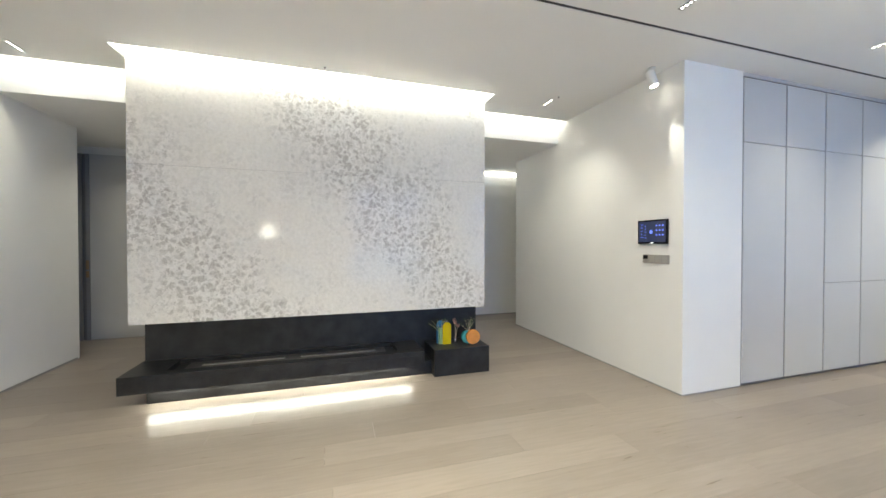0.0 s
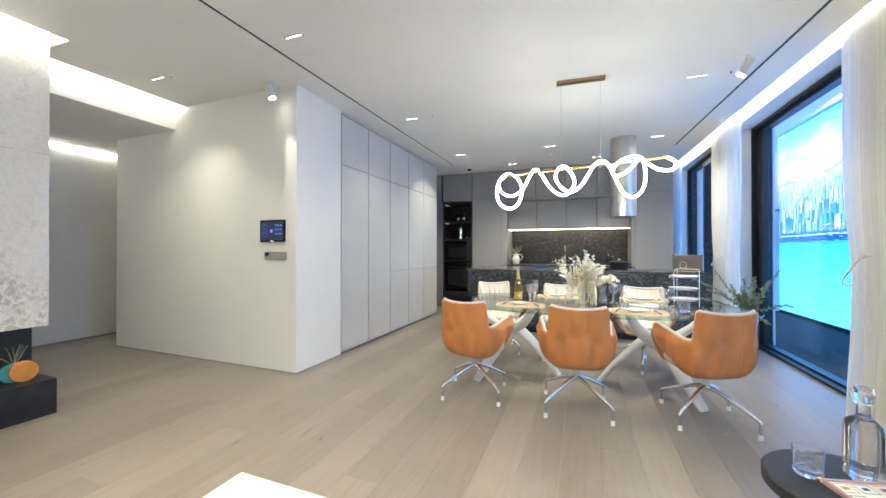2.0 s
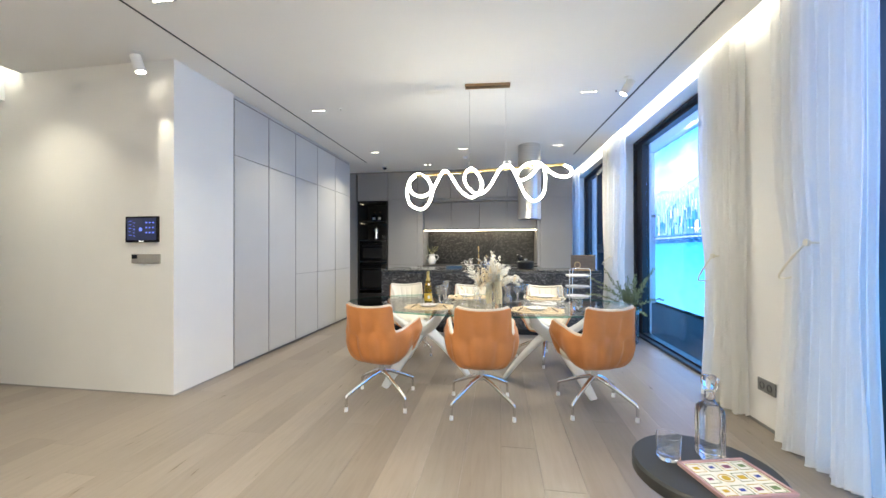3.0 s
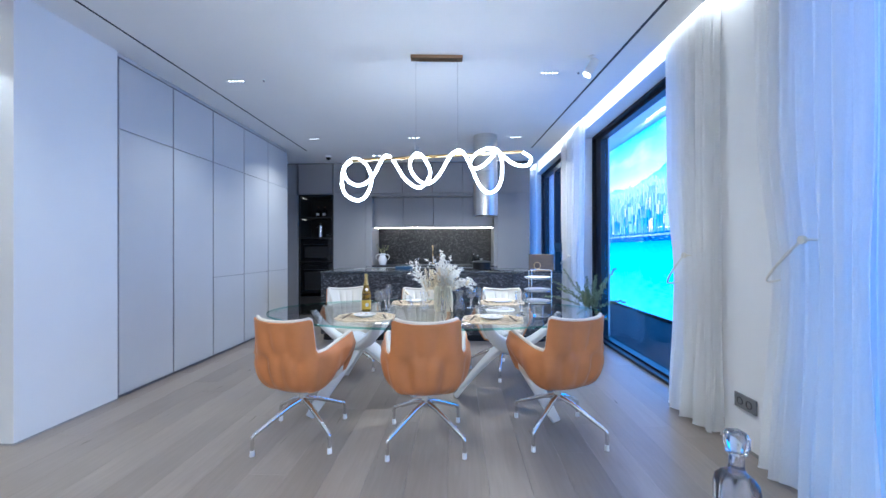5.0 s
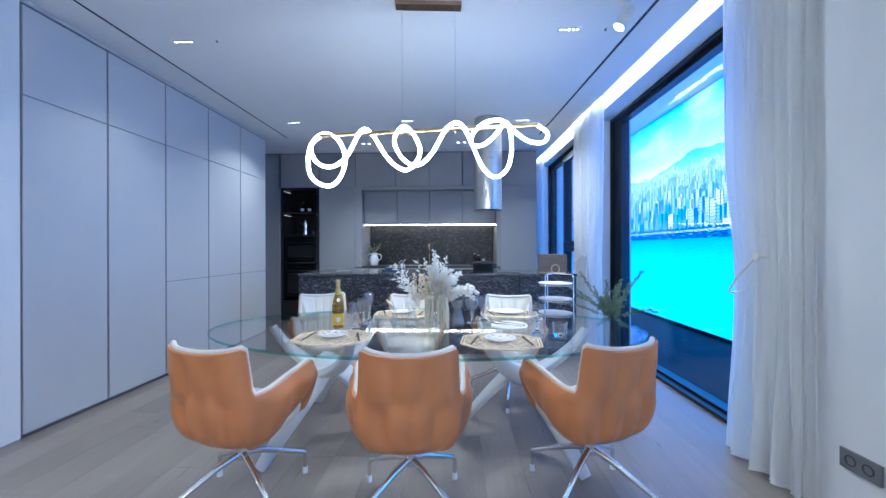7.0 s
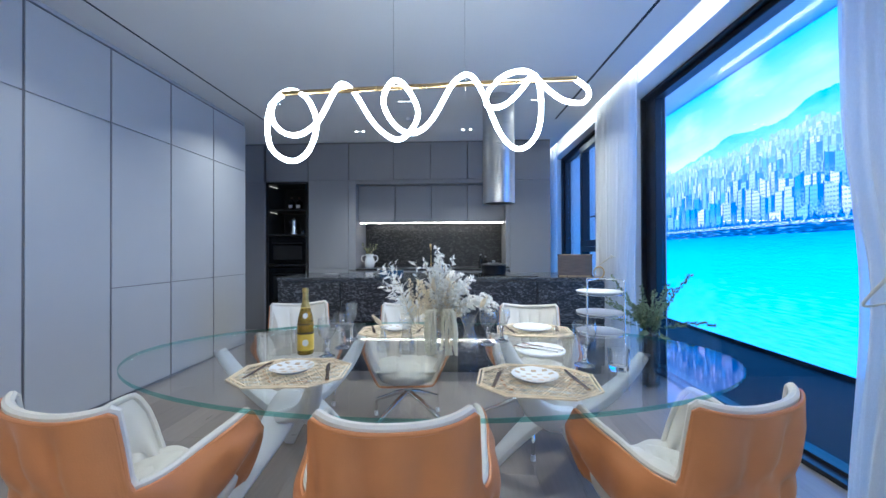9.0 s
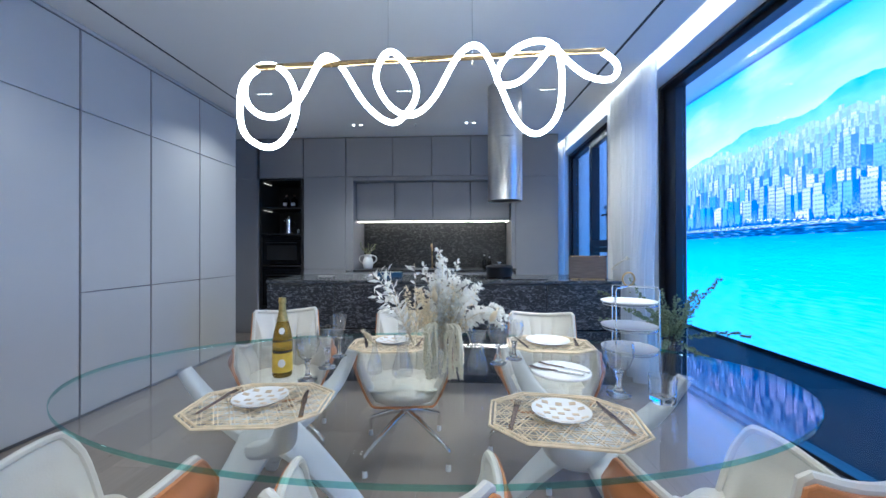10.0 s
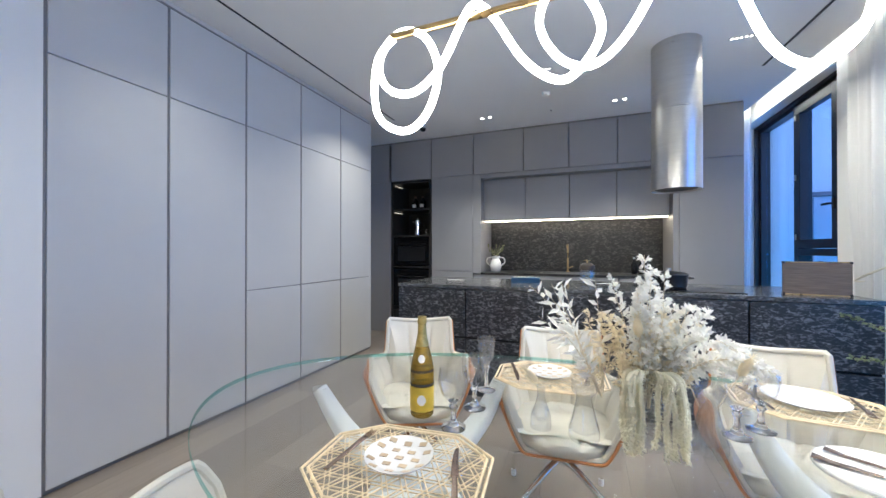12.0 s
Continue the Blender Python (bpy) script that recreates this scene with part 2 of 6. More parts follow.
def river_city():
    """The picture on the large outdoor display: sky, hills, tower blocks, a far bank and a river."""
    m = bpy.data.materials.new("river_city_display")
    m.use_nodes = True
    nt = m.node_tree
    b = nt.nodes["Principled BSDF"]
    b.inputs["Base Color"].default_value = (0.01, 0.012, 0.015, 1)
    b.inputs["Roughness"].default_value = 0.6
    co = nt.nodes.new("ShaderNodeTexCoord")
    sep = nt.nodes.new("ShaderNodeSeparateXYZ")
    nt.links.new(co.outputs["Object"], sep.inputs[0])
    # object y runs along the display and z up it

    def noise_tex(sx, sz, scale, detail):
        mp = nt.nodes.new("ShaderNodeMapping")
        mp.inputs["Scale"].default_value = (1, sx, sz)
        nt.links.new(co.outputs["Object"], mp.inputs[0])
        n = nt.nodes.new("ShaderNodeTexNoise")
        n.inputs["Scale"].default_value, n.inputs["Detail"].default_value = scale, detail
        nt.links.new(mp.outputs[0], n.inputs["Vector"])
        return n.outputs[0]

    def ramp(src, stops):
        r = nt.nodes.new("ShaderNodeValToRGB")
        e = r.color_ramp.elements
        e[0].position, e[0].color = stops[0][0], (*stops[0][1], 1)
        e[1].position, e[1].color = stops[-1][0], (*stops[-1][1], 1)
        for p, c in stops[1:-1]:
            e.new(p).color = (*c, 1)
        nt.links.new(src, r.inputs[0])
        return r.outputs[0]

    def remap(src, a, c, lo=0.0, hi=1.0):
        mr = nt.nodes.new("ShaderNodeMapRange")
        mr.inputs["From Min"].default_value, mr.inputs["From Max"].default_value = a, c
        mr.inputs["To Min"].default_value, mr.inputs["To Max"].default_value = lo, hi
        nt.links.new(src, mr.inputs[0])
        return mr.outputs[0]

    def mixc(f, a, c):
        x = nt.nodes.new("ShaderNodeMix")
        x.data_type = "RGBA"
        nt.links.new(f, x.inputs[0])
        nt.links.new(a, x.inputs[6])
        nt.links.new(c, x.inputs[7])
        return x.outputs[2]

    def maths(op, a, c=None):
        x = nt.nodes.new("ShaderNodeMath")
        x.operation = op
        nt.links.new(a, x.inputs[0])
        if c is not None:
            if isinstance(c, (int, float)):
                x.inputs[1].default_value = c
            else:
                nt.links.new(c, x.inputs[1])
        return x.outputs[0]

    def scaled(src, k, add=0.0):
        return maths("ADD", maths("MULTIPLY", src, k), add)

    def plain(c):
        x = nt.nodes.new("ShaderNodeRGB")
        x.outputs[0].default_value = (*c, 1)
        return x.outputs[0]

    def chance(src, seed):
        w = nt.nodes.new("ShaderNodeTexWhiteNoise")
        w.noise_dimensions = "2D"
        cb = nt.nodes.new("ShaderNodeCombineXYZ")
        nt.links.new(src, cb.inputs[0])
        cb.inputs[1].default_value = seed
        nt.links.new(cb.outputs[0], w.inputs["Vector"])
        return w.outputs[0]

    z, y = sep.outputs[2], sep.outputs[1]
    sky = ramp(remap(z, 2.5, 3.6), [(0, (0.80, 1.0, 1.0)), (0.3, (0.42, 0.92, 1.0)), (1, (0.06, 0.66, 0.92))])
    cloud = ramp(noise_tex(0.8, 2.2, 1.1, 7), [(0.46, (0, 0, 0)), (0.72, (1, 1, 1))])
    col = mixc(maths("MULTIPLY", cloud, 0.7), sky, plain((0.62, 0.97, 1.0)))
    # a long hill that sinks towards the far end
    hill_line = maths("ADD", remap(noise_tex(1, 0, 0.7, 6), 0.25, 0.75, 2.64, 2.94), remap(y, 5.0, 9.0, 0.05, -0.22))
    hill_col = mixc(remap(z, 2.35, 2.8), plain((0.40, 0.90, 0.98)), ramp(noise_tex(2, 5, 3, 6), [(0.3, (0.04, 0.60, 0.86)), (0.7, (0.12, 0.74, 0.93))]))
    col = mixc(maths("LESS_THAN", z, hill_line), col, hill_col)
    # blocks of flats, row before row, each with a lit and a shaded side and its storeys
    for k, (top, spread, width, haze) in enumerate(((2.57, 0.05, 0.05, 0.62), (2.51, 0.06, 0.065, 0.52), (2.44, 0.08, 0.06, 0.42), (2.36, 0.10, 0.08, 0.32), (2.27, 0.12, 0.075, 0.24),
                                                    (2.17, 0.15, 0.10, 0.16), (2.05, 0.20, 0.12, 0.08), (1.92, 0.24, 0.11, 0.03), (1.76, 0.22, 0.15, 0.0))):
        run = scaled(maths("ADD", y, scaled(noise_tex(0.7, 0, 1.0 + 0.3 * k, 1), 0.3)), 1 / width, 13.7 * k)
        cell, part_of = maths("FLOOR", run), maths("FRACT", run)
        roof = maths("ADD", scaled(chance(cell, k + 0.5), spread * 1.5, top - spread * 0.75), remap(noise_tex(1, 0, 1.7, 3), 0.3, 0.7, -0.08, 0.08))
        tint = chance(cell, k + 7.5)
        lit = ramp(tint, [(0.0, (0.01, 0.28, 0.52)), (0.25, (0.06, 0.50, 0.74)), (0.5, (0.34, 0.76, 0.90)), (0.8, (0.74, 0.95, 0.98)), (1.0, (0.22, 0.60, 0.78))])
        storey = maths("GREATER_THAN", maths("FRACT", scaled(z, 34.0 - k * 1.5)), 0.62)
        bays = maths("GREATER_THAN", maths("FRACT", scaled(part_of, 5.0)), 0.3)
        lit = mixc(maths("MULTIPLY", maths("MULTIPLY", storey, bays), scaled(tint, 0.45, 0.3)), lit, plain((0.02, 0.30, 0.55)))
        face = mixc(maths("LESS_THAN", part_of, scaled(chance(cell, k + 3.5), 0.45, 0.08)), lit, plain((0.0, 0.20, 0.44)))
        face = mixc(maths("GREATER_THAN", part_of, 0.93), face, plain((0.0, 0.10, 0.26)))
        # gaps of trees and low roofs between the blocks
        face = mixc(remap(maths("SUBTRACT", roof, z), spread * 0.5, spread * 1.3, 0.0, 0.75), face, ramp(noise_tex(40, 40, 1.0, 3), [(0.4, (0.0, 0.16, 0.34)), (0.62, (0.30, 0.72, 0.86))]))
        if haze:
            hz = nt.nodes.new("ShaderNodeValue")
            hz.outputs[0].default_value = haze
            face = mixc(hz.outputs[0], face, plain((0.50, 0.93, 1.0)))
        col = mixc(maths("LESS_THAN", z, roof), col, face)
    # the far bank: trees, a road with cars, a dark quay
    trees = ramp(noise_tex(22, 26, 1.4, 5), [(0.36, (0.0, 0.07, 0.16)), (0.6, (0.0, 0.24, 0.36)), (0.75, (0.10, 0.5, 0.62))])
    col = mixc(maths("LESS_THAN", z, remap(noise_tex(16, 0, 1.2, 5), 0.3, 0.7, 1.53, 1.66)), col, trees)
    road = ramp(noise_tex(26, 70, 1.0, 3), [(0.42, (0.02, 0.20, 0.34)), (0.55, (0.30, 0.72, 0.82)), (0.66, (0.85, 1.0, 1.0))])
    col = mixc(maths("MULTIPLY", maths("LESS_THAN", z, 1.555), maths("GREATER_THAN", z, 1.52)), col, road)
    quay = ramp(noise_tex(7, 46, 1.0, 4), [(0.40, (0.0, 0.05, 0.13)), (0.58, (0.0, 0.20, 0.30)), (0.70, (0.25, 0.62, 0.72))])
    col = mixc(maths("LESS_THAN", z, 1.52), col, quay)
    # river
    river = ramp(remap(z, 0.0, 1.42), [(0, (0.10, 0.80, 0.94)), (0.5, (0.06, 0.80, 0.95)), (0.82, (0.01, 0.66, 0.90)), (0.95, (0.0, 0.42, 0.74)), (1, (0.0, 0.26, 0.55))])
    rip = ramp(noise_tex(4, 48, 1.0, 4), [(0.35, (0.02, 0.64, 0.88)), (0.7, (0.22, 0.92, 0.98))])
    x = nt.nodes.new("ShaderNodeMix")
    x.data_type = "RGBA"
    x.inputs[0].default_value = 0.28
    nt.links.new(river, x.inputs[6])
    nt.links.new(rip, x.inputs[7])
    col = mixc(maths("LESS_THAN", z, 1.42), col, x.outputs[2])
    deep = nt.nodes.new("ShaderNodeMix")
    deep.data_type, deep.blend_type = "RGBA", "MULTIPLY"
    deep.inputs[0].default_value = 1.0
    deep.inputs[7].default_value = (1.25, 0.86, 1.9, 1)
    nt.links.new(col, deep.inputs[6])
    nt.links.new(deep.outputs[2], b.inputs["Emission Color"])
    b.inputs["Emission Strength"].default_value = SCREEN
    return m


M_WALL = mat("white_plaster", (0.80, 0.79, 0.77), 0.75, vary=0.015, scale=2.5, bump=0.02, bump_scale=180)
M_CEIL = mat("ceiling_paint", (0.82, 0.81, 0.79), 0.8, vary=0.01, scale=2)
M_CLOSET = mat("matt_white_lacquer", (0.57, 0.563, 0.555), 0.42, vary=0.012, scale=3, bump=0.015, bump_scale=300)
M_GREY = mat("grey_lacquer", (0.29, 0.285, 0.29), 0.45, vary=0.02, scale=3, bump=0.02, bump_scale=300)
M_GREYD = mat("grey_edge", (0.20, 0.19, 0.19), 0.45, vary=0.02)
M_BLACK = mat("black_metal", (0.012, 0.012, 0.014), 0.4, vary=0.1)
M_SLATE = mat("dark_slate_stone", (0.016, 0.016, 0.017), 0.42, vary=0.6, scale=7, bump=0.08, bump_scale=40)
M_FRAME = mat("anthracite_frame", (0.014, 0.015, 0.02), 0.35, vary=0.08)
M_OAK = oak_floor()
M_MARBLE = marble()
M_GRANITE = granite("leathered_granite", (0.022, 0.024, 0.028), (0.225, 0.235, 0.25), 24, 0.55, 0.38)
M_SPLASH = granite("backsplash_granite", (0.012, 0.012, 0.013), (0.11, 0.106, 0.10), 20, 0.55, 0.35)
M_STEEL = mat("brushed_steel", (0.56, 0.55, 0.53), 0.30, 1.0, vary=0.05, scale=4, stretch=(1, 1, 12))
M_CHROME = mat("polished_aluminium", (0.80, 0.80, 0.80), 0.14, 1.0, vary=0.03, rvary=0.03)
M_BRASS = mat("satin_brass", (0.62, 0.44, 0.22), 0.28, 1.0, vary=0.05)
M_BRONZE = mat("bronze_plate", (0.40, 0.27, 0.17), 0.35, 1.0, vary=0.05)
M_WINDOW = clear_glass("window_glass", (0.93, 0.97, 0.98))
M_SHEER = sheer()
M_STRIP = glow("cove_led", (1.0, 0.98, 0.95), COVE)
M_STRIP_K = glow("worktop_led", (1.0, 0.85, 0.68), 34)
M_CELL = glow("downlight_cell", (1.0, 0.96, 0.9), 9)
M_SCREEN = river_city()
M_WHITEMETAL = mat("white_metal", (0.78, 0.78, 0.77), 0.4, vary=0.02)


# ---- mesh helpers ----
def mesh_ob(name, bm, material, smooth=False):
    me = bpy.data.meshes.new(name)
    bm.normal_update()
    bm.to_mesh(me)
    bm.free()
    if smooth:
        for p in me.polygons:
            p.use_smooth = True
        me.set_sharp_from_angle(angle=radians(35))
    if material:
        me.materials.append(material)
    return new(name, me)


def part(name, bm, material, parent, label="", smooth=False):
    ob = mesh_ob(name, bm, material, smooth)
    ob.parent = parent
    if label:
        ob["label"] = label
    return ob


def thing(name, at, label, category, group="", rz=0.0, kind=""):
    ob = new(name)
    ob.empty_display_size = 0.1
    ob.matrix_basis = pose(at[0], at[1], at[2], 0, 0, rz)
    return tagged(ob, label, category, group, kind)


def add_box(bm, lo, hi, bevel=0.0, m=None):
    r = bmesh.ops.create_cube(bm, size=1)
    vs = r["verts"]
    for v in vs:
        v.co = Vector([lo[k] + (v.co[k] + 0.5) * (hi[k] - lo[k]) for k in range(3)])
    if bevel:
        es = list({e for v in vs for e in v.link_edges})
        got = bmesh.ops.bevel(bm, geom=es, offset=bevel, segments=2, affect="EDGES", profile=0.6)
        vs = list({v for f in got["faces"] for v in f.verts} | {v for v in vs if v.is_valid})
    if m is not None:
        bmesh.ops.transform(bm, matrix=m, verts=[v for v in vs if v.is_valid])
    return vs


def box(lo, hi, bevel=0.0):
    bm = bmesh.new()
    add_box(bm, lo, hi, bevel)
    return bm


def boxes(spans, bevel=0.0):
    bm = bmesh.new()
    for lo, hi in spans:
        add_box(bm, lo, hi, bevel)
    return bm


def lathe(profile, segs=32, bm=None, at=(0, 0, 0)):
    """A turned shape from (radius, height) pairs."""
    bm = bm or bmesh.new()
    rings = []
    for r, h in profile:
        if r < 1e-5:
            rings.append([bm.verts.new((at[0], at[1], at[2] + h))])
        else:
            rings.append([bm.verts.new((at[0] + r * math.cos(2 * math.pi * k / segs), at[1] + r * math.sin(2 * math.pi * k / segs), at[2] + h)) for k in range(segs)])
    for a, c in zip(rings, rings[1:]):
        for k in range(segs):
            j = (k + 1) % segs
            if len(a) == 1 and len(c) == 1:
                continue
            if len(a) == 1:
                bm.faces.new((a[0], c[j], c[k]))
            elif len(c) == 1:
                bm.faces.new((a[k], a[j], c[0]))
            else:
                bm.faces.new((a[k], a[j], c[j], c[k]))
    return bm


def tube(points, radius, segs=10, bm=None, closed=False, caps=True):
    """A round bar along points; radius is a number or one for each point."""
    bm = bm or bmesh.new()
    pts = [Vector(p) for p in points]
    n = len(pts)
    rad = radius if isinstance(radius, (list, tuple)) else [radius] * n
    rings = []
    up = None
    for i, p in enumerate(pts):
        if closed:
            d = pts[(i + 1) % n] - pts[i - 1]
        else:
            d = pts[min(i + 1, n - 1)] - pts[max(i - 1, 0)]
        d.normalize()
        if up is None:
            up = d.orthogonal().normalized()
        up = (up - d * up.dot(d)).normalized()
        side = d.cross(up)
        rings.append([bm.verts.new(p + (up * math.cos(2 * math.pi * k / segs) + side * math.sin(2 * math.pi * k / segs)) * rad[i]) for k in range(segs)])
    pairs = list(zip(rings, rings[1:]))
    if closed:
        pairs.append((rings[-1], rings[0]))
    for a, c in pairs:
        for k in range(segs):
            j = (k + 1) % segs
            bm.faces.new((a[k], a[j], c[j], c[k]))
    if caps and not closed:
        bm.faces.new(rings[0][::-1])
        bm.faces.new(rings[-1])
    return bm


def setting(name, bm, material, label, category, smooth=False):
    return tagged(mesh_ob(name, bm, material, smooth), label, category, kind="structure")


# ---- the shell ----
X_CLO = -2.395      # front of the tall white units
Y_COR = 2.542       # wall with the control panel
Y_BACK = -3.25
WALL_T = 0.2


def right_x(y):
    """The inner face of the window wall, which closes in slightly towards the kitchen."""
    return 2.29 - 0.022 * (y - 2.75)


def cove_x(y):
    return 2.167 - 0.036 * (y - 2.99)


def slab(pts, z0, z1, bm=None):
    """An upright prism over the outline pts."""
    bm = bm or bmesh.new()
    lo = [bm.verts.new((x, y, z0)) for x, y in pts]
    hi = [bm.verts.new((x, y, z1)) for x, y in pts]
    n = len(pts)
    bm.faces.new(lo[::-1])
    bm.faces.new(hi)
    for k in range(n):
        bm.faces.new((lo[k], lo[(k + 1) % n], hi[(k + 1) % n], hi[k]))
    return bm


# ceiling: the main field with the slot over the stone wall and the light coves
Y_END = 8.35
ceil_bm = bmesh.new()
ST_X, ST_Y0, ST_Y1 = -3.66, -2.04, 1.205      # face and ends of the stone wall
gx, g0, g1 = -3.55, -2.11, 1.275              # slot in the ceiling round it
slab([(gx, Y_BACK - 0.2), (-2.111, Y_BACK - 0.2), (-2.111, Y_END), (gx, Y_END)], CEIL, CEIL + 0.12, ceil_bm)
slab([(-4.05, Y_BACK - 0.2), (gx, Y_BACK - 0.2), (gx, g0), (-4.05, g0)], CEIL, CEIL + 0.12, ceil_bm)
slab([(-4.05, g1), (gx, g1), (gx, Y_COR + 0.02), (-4.05, Y_COR + 0.02)], CEIL, CEIL + 0.12, ceil_bm)
slab([(-2.083, 6.42), (1.70, 6.42), (1.70, Y_END), (-2.083, Y_END)], CEIL, CEIL + 0.12, ceil_bm)
slab([(-2.111, 6.42), (-2.083, 6.42), (-2.083, Y_END), (-2.111, Y_END)], CEIL, CEIL + 0.12, ceil_bm)
sl = lambda y: 1.895 - 0.054 * (y - 2.977)
slab([(-2.083, Y_BACK - 0.2), (sl(Y_BACK) - 0.014, Y_BACK - 0.2), (sl(6.42) - 0.014, 6.42), (-2.083, 6.42)], CEIL, CEIL + 0.12, ceil_bm)
slab([(sl(Y_BACK) + 0.014, Y_BACK - 0.2), (cove_x(Y_BACK), Y_BACK - 0.2), (cove_x(6.42), 6.42), (sl(6.42) + 0.014, 6.42)], CEIL, CEIL + 0.12, ceil_bm)
slab([(1.70, 6.42), (cove_x(6.42), 6.42), (cove_x(Y_END), Y_END), (1.70, Y_END)], CEIL, CEIL + 0.12, ceil_bm)
setting("ceiling", ceil_bm, M_CEIL, "smooth white painted ceiling with black slots", "ceiling")
# black track channels above the slots
setting("track_slot_1", box((-2.1105, Y_BACK, CEIL + 0.004), (-2.0835, 6.419, CEIL + 0.10)), M_BLACK, "black recessed track slot in the ceiling", "track slot")
b_ = slab([(sl(Y_BACK) - 0.0135, Y_BACK), (sl(Y_BACK) + 0.0135, Y_BACK), (sl(6.42) + 0.0135, 6.419), (sl(6.42) - 0.0135, 6.419)], CEIL + 0.004, CEIL + 0.10)
setting("track_slot_2", b_, M_BLACK, "black recessed track slot in the ceiling", "track slot")
# pocket above the coves and the upper slab
setting("ceiling_upper", box((-7.2, Y_BACK - 0.4, 3.30), (3.1, Y_END + 0.2, 3.42)), M_CEIL, "white upper ceiling inside the light coves", "ceiling")
low_bm = boxes([((-7.2, Y_BACK - 0.6, 2.705), (-4.24, 6.0, 3.30))])
setting("ceiling_corridor", low_bm, M_CEIL, "lower white corridor ceiling with a lit edge", "ceiling")

# walls
wall_bm = slab([(X_CLO, Y_COR), (-5.40, Y_COR), (-5.40, Y_COR + 0.25), (X_CLO - 0.10, Y_COR + 0.25), (X_CLO - 0.10, 3.262), (X_CLO, 3.262)], 0.012, CEIL + 0.34)
setting("wall_panel", wall_bm, M_WALL, "white plaster wall with a shadow-gap base", "wall")
setting("wall_closet_back", box((-3.2, 2.80, 0), (-3.0, Y_END, 3.3)), M_WALL, "plain white wall", "wall")
setting("wall_kitchen", box((-3.2, Y_END, 0), (right_x(Y_END), Y_END + 0.2, 3.3)), M_GREY, "grey wall", "wall")
setting("wall_south", boxes([((-5.33, Y_BACK - 0.2, 0), (2.9, Y_BACK, 3.3))]), M_WALL, "plain white wall", "wall")
setting("wall_west", box((-6.5, -4.2, 0), (-6.3, 6.0, 2.72)), M_WALL, "plain white corridor wall", "wall")
setting("wall_corridor_end", boxes([((-6.3, 5.8, 0), (-3.2, 6.0, 2.72)), ((-6.3, -4.2, 0), (-5.1, -4.0, 2.72))]), M_WALL, "plain white corridor wall", "wall")

# window wall: piers, reveals and heads round three openings
HEAD = 2.90
WIN_A, WIN_B, WIN_C = (3.22, 5.72), (0.05, 2.30), (6.40, 8.34)
ww = bmesh.new()


def pier(y0, y1, z0=0.0, z1=3.3, depth=0.42):
    slab([(right_x(y0), y0), (right_x(y0) + depth, y0), (right_x(y1) + depth, y1), (right_x(y1), y1)], z0, z1, ww)


for y0, y1 in ((Y_BACK - 0.2, WIN_B[0]), (WIN_B[1], WIN_A[0]), (WIN_A[1], WIN_C[0]), (WIN_C[1], Y_END + 0.2)):
    pier(y0, y1)
for y0, y1 in (WIN_A, WIN_B, WIN_C):
    pier(y0, y1, HEAD, 3.3)
setting("wall_east", ww, M_WALL, "white window wall with deep reveals", "wall")


def window(name, y0, y1, x, z0, z1, mullions=(), rail=None, sash=None, far_jamb=0.075):
    w = thing(name, (x, y0, z0), "anthracite framed floor-to-ceiling window", "window", kind="structure")
    L, Hh = y1 - y0, z1 - z0
    f = 0.075
    part("window_frame", boxes([((0, 0, 0), (0.10, L, 0.05)), ((0, 0, Hh - f), (0.10, L, Hh)), ((0, 0, 0.05), (0.10, f, Hh - f)), ((0, L - far_jamb, 0.05), (0.10, L, Hh - f)),
                                ((-0.07, 0.0, 0), (-0.004, L, 0.03)), ((-0.05, L - 0.03, 0.03), (-0.002, L, Hh)), ((-0.05, 0, Hh - 0.03), (-0.002, L - 0.034, Hh))], 0.004), M_FRAME, w)
    for my in mullions:
        part("mullion", box((-0.01, my - y0 - 0.045, 0.05), (0.11, my - y0 + 0.045, Hh - f), 0.004), M_FRAME, w)
    if rail:
        part("rail", box((-0.012, f, rail[0] - z0), (0.108, rail[1] - y0, rail[0] - z0 + 0.07), 0.004), M_FRAME, w)
    edges = [y0 + f] + sorted(mullions) + [y1 - far_jamb]
    for a, c in zip(edges, edges[1:]):
        p = part("pane", box((0.045, a - y0 + 0.03, 0.05), (0.057, c - y0 - 0.03, Hh - f)), M_WINDOW, w)
        p.visible_shadow = False
    if sash:
        a, c, lo, hi = sash[0] - y0, sash[1] - y0, sash[2] - z0, sash[3] - z0
        leaf_ = part("sash", boxes([((-0.04, a, lo), (0.03, a + 0.09, hi)), ((-0.04, c - 0.09, lo), (0.03, c, hi)), ((-0.04, a + 0.09, lo), (0.03, c - 0.09, lo + 0.09)), ((-0.04, a + 0.09, hi - 0.09), (0.03, c - 0.09, hi))], 0.004), M_FRAME, w, "dark opening casement")
        part("sash_handle", boxes([((-0.056, a + 0.03, 0.36 + lo), (-0.041, a + 0.06, 0.46 + lo)), ((-0.085, a + 0.035, 0.40 + lo), (-0.071, a + 0.16, 0.42 + lo)), ((-0.071, a + 0.035, 0.40 + lo), (-0.056, a + 0.055, 0.42 + lo))], 0.003), M_BLACK, leaf_)
        for zz in (lo + 0.12, (lo + hi) / 2, hi - 0.12):
            part("hinge", box((-0.052, c - 0.03, zz - 0.03), (-0.041, c - 0.01, zz + 0.03), 0.002), M_STEEL, leaf_, "small steel hinge")
    return w


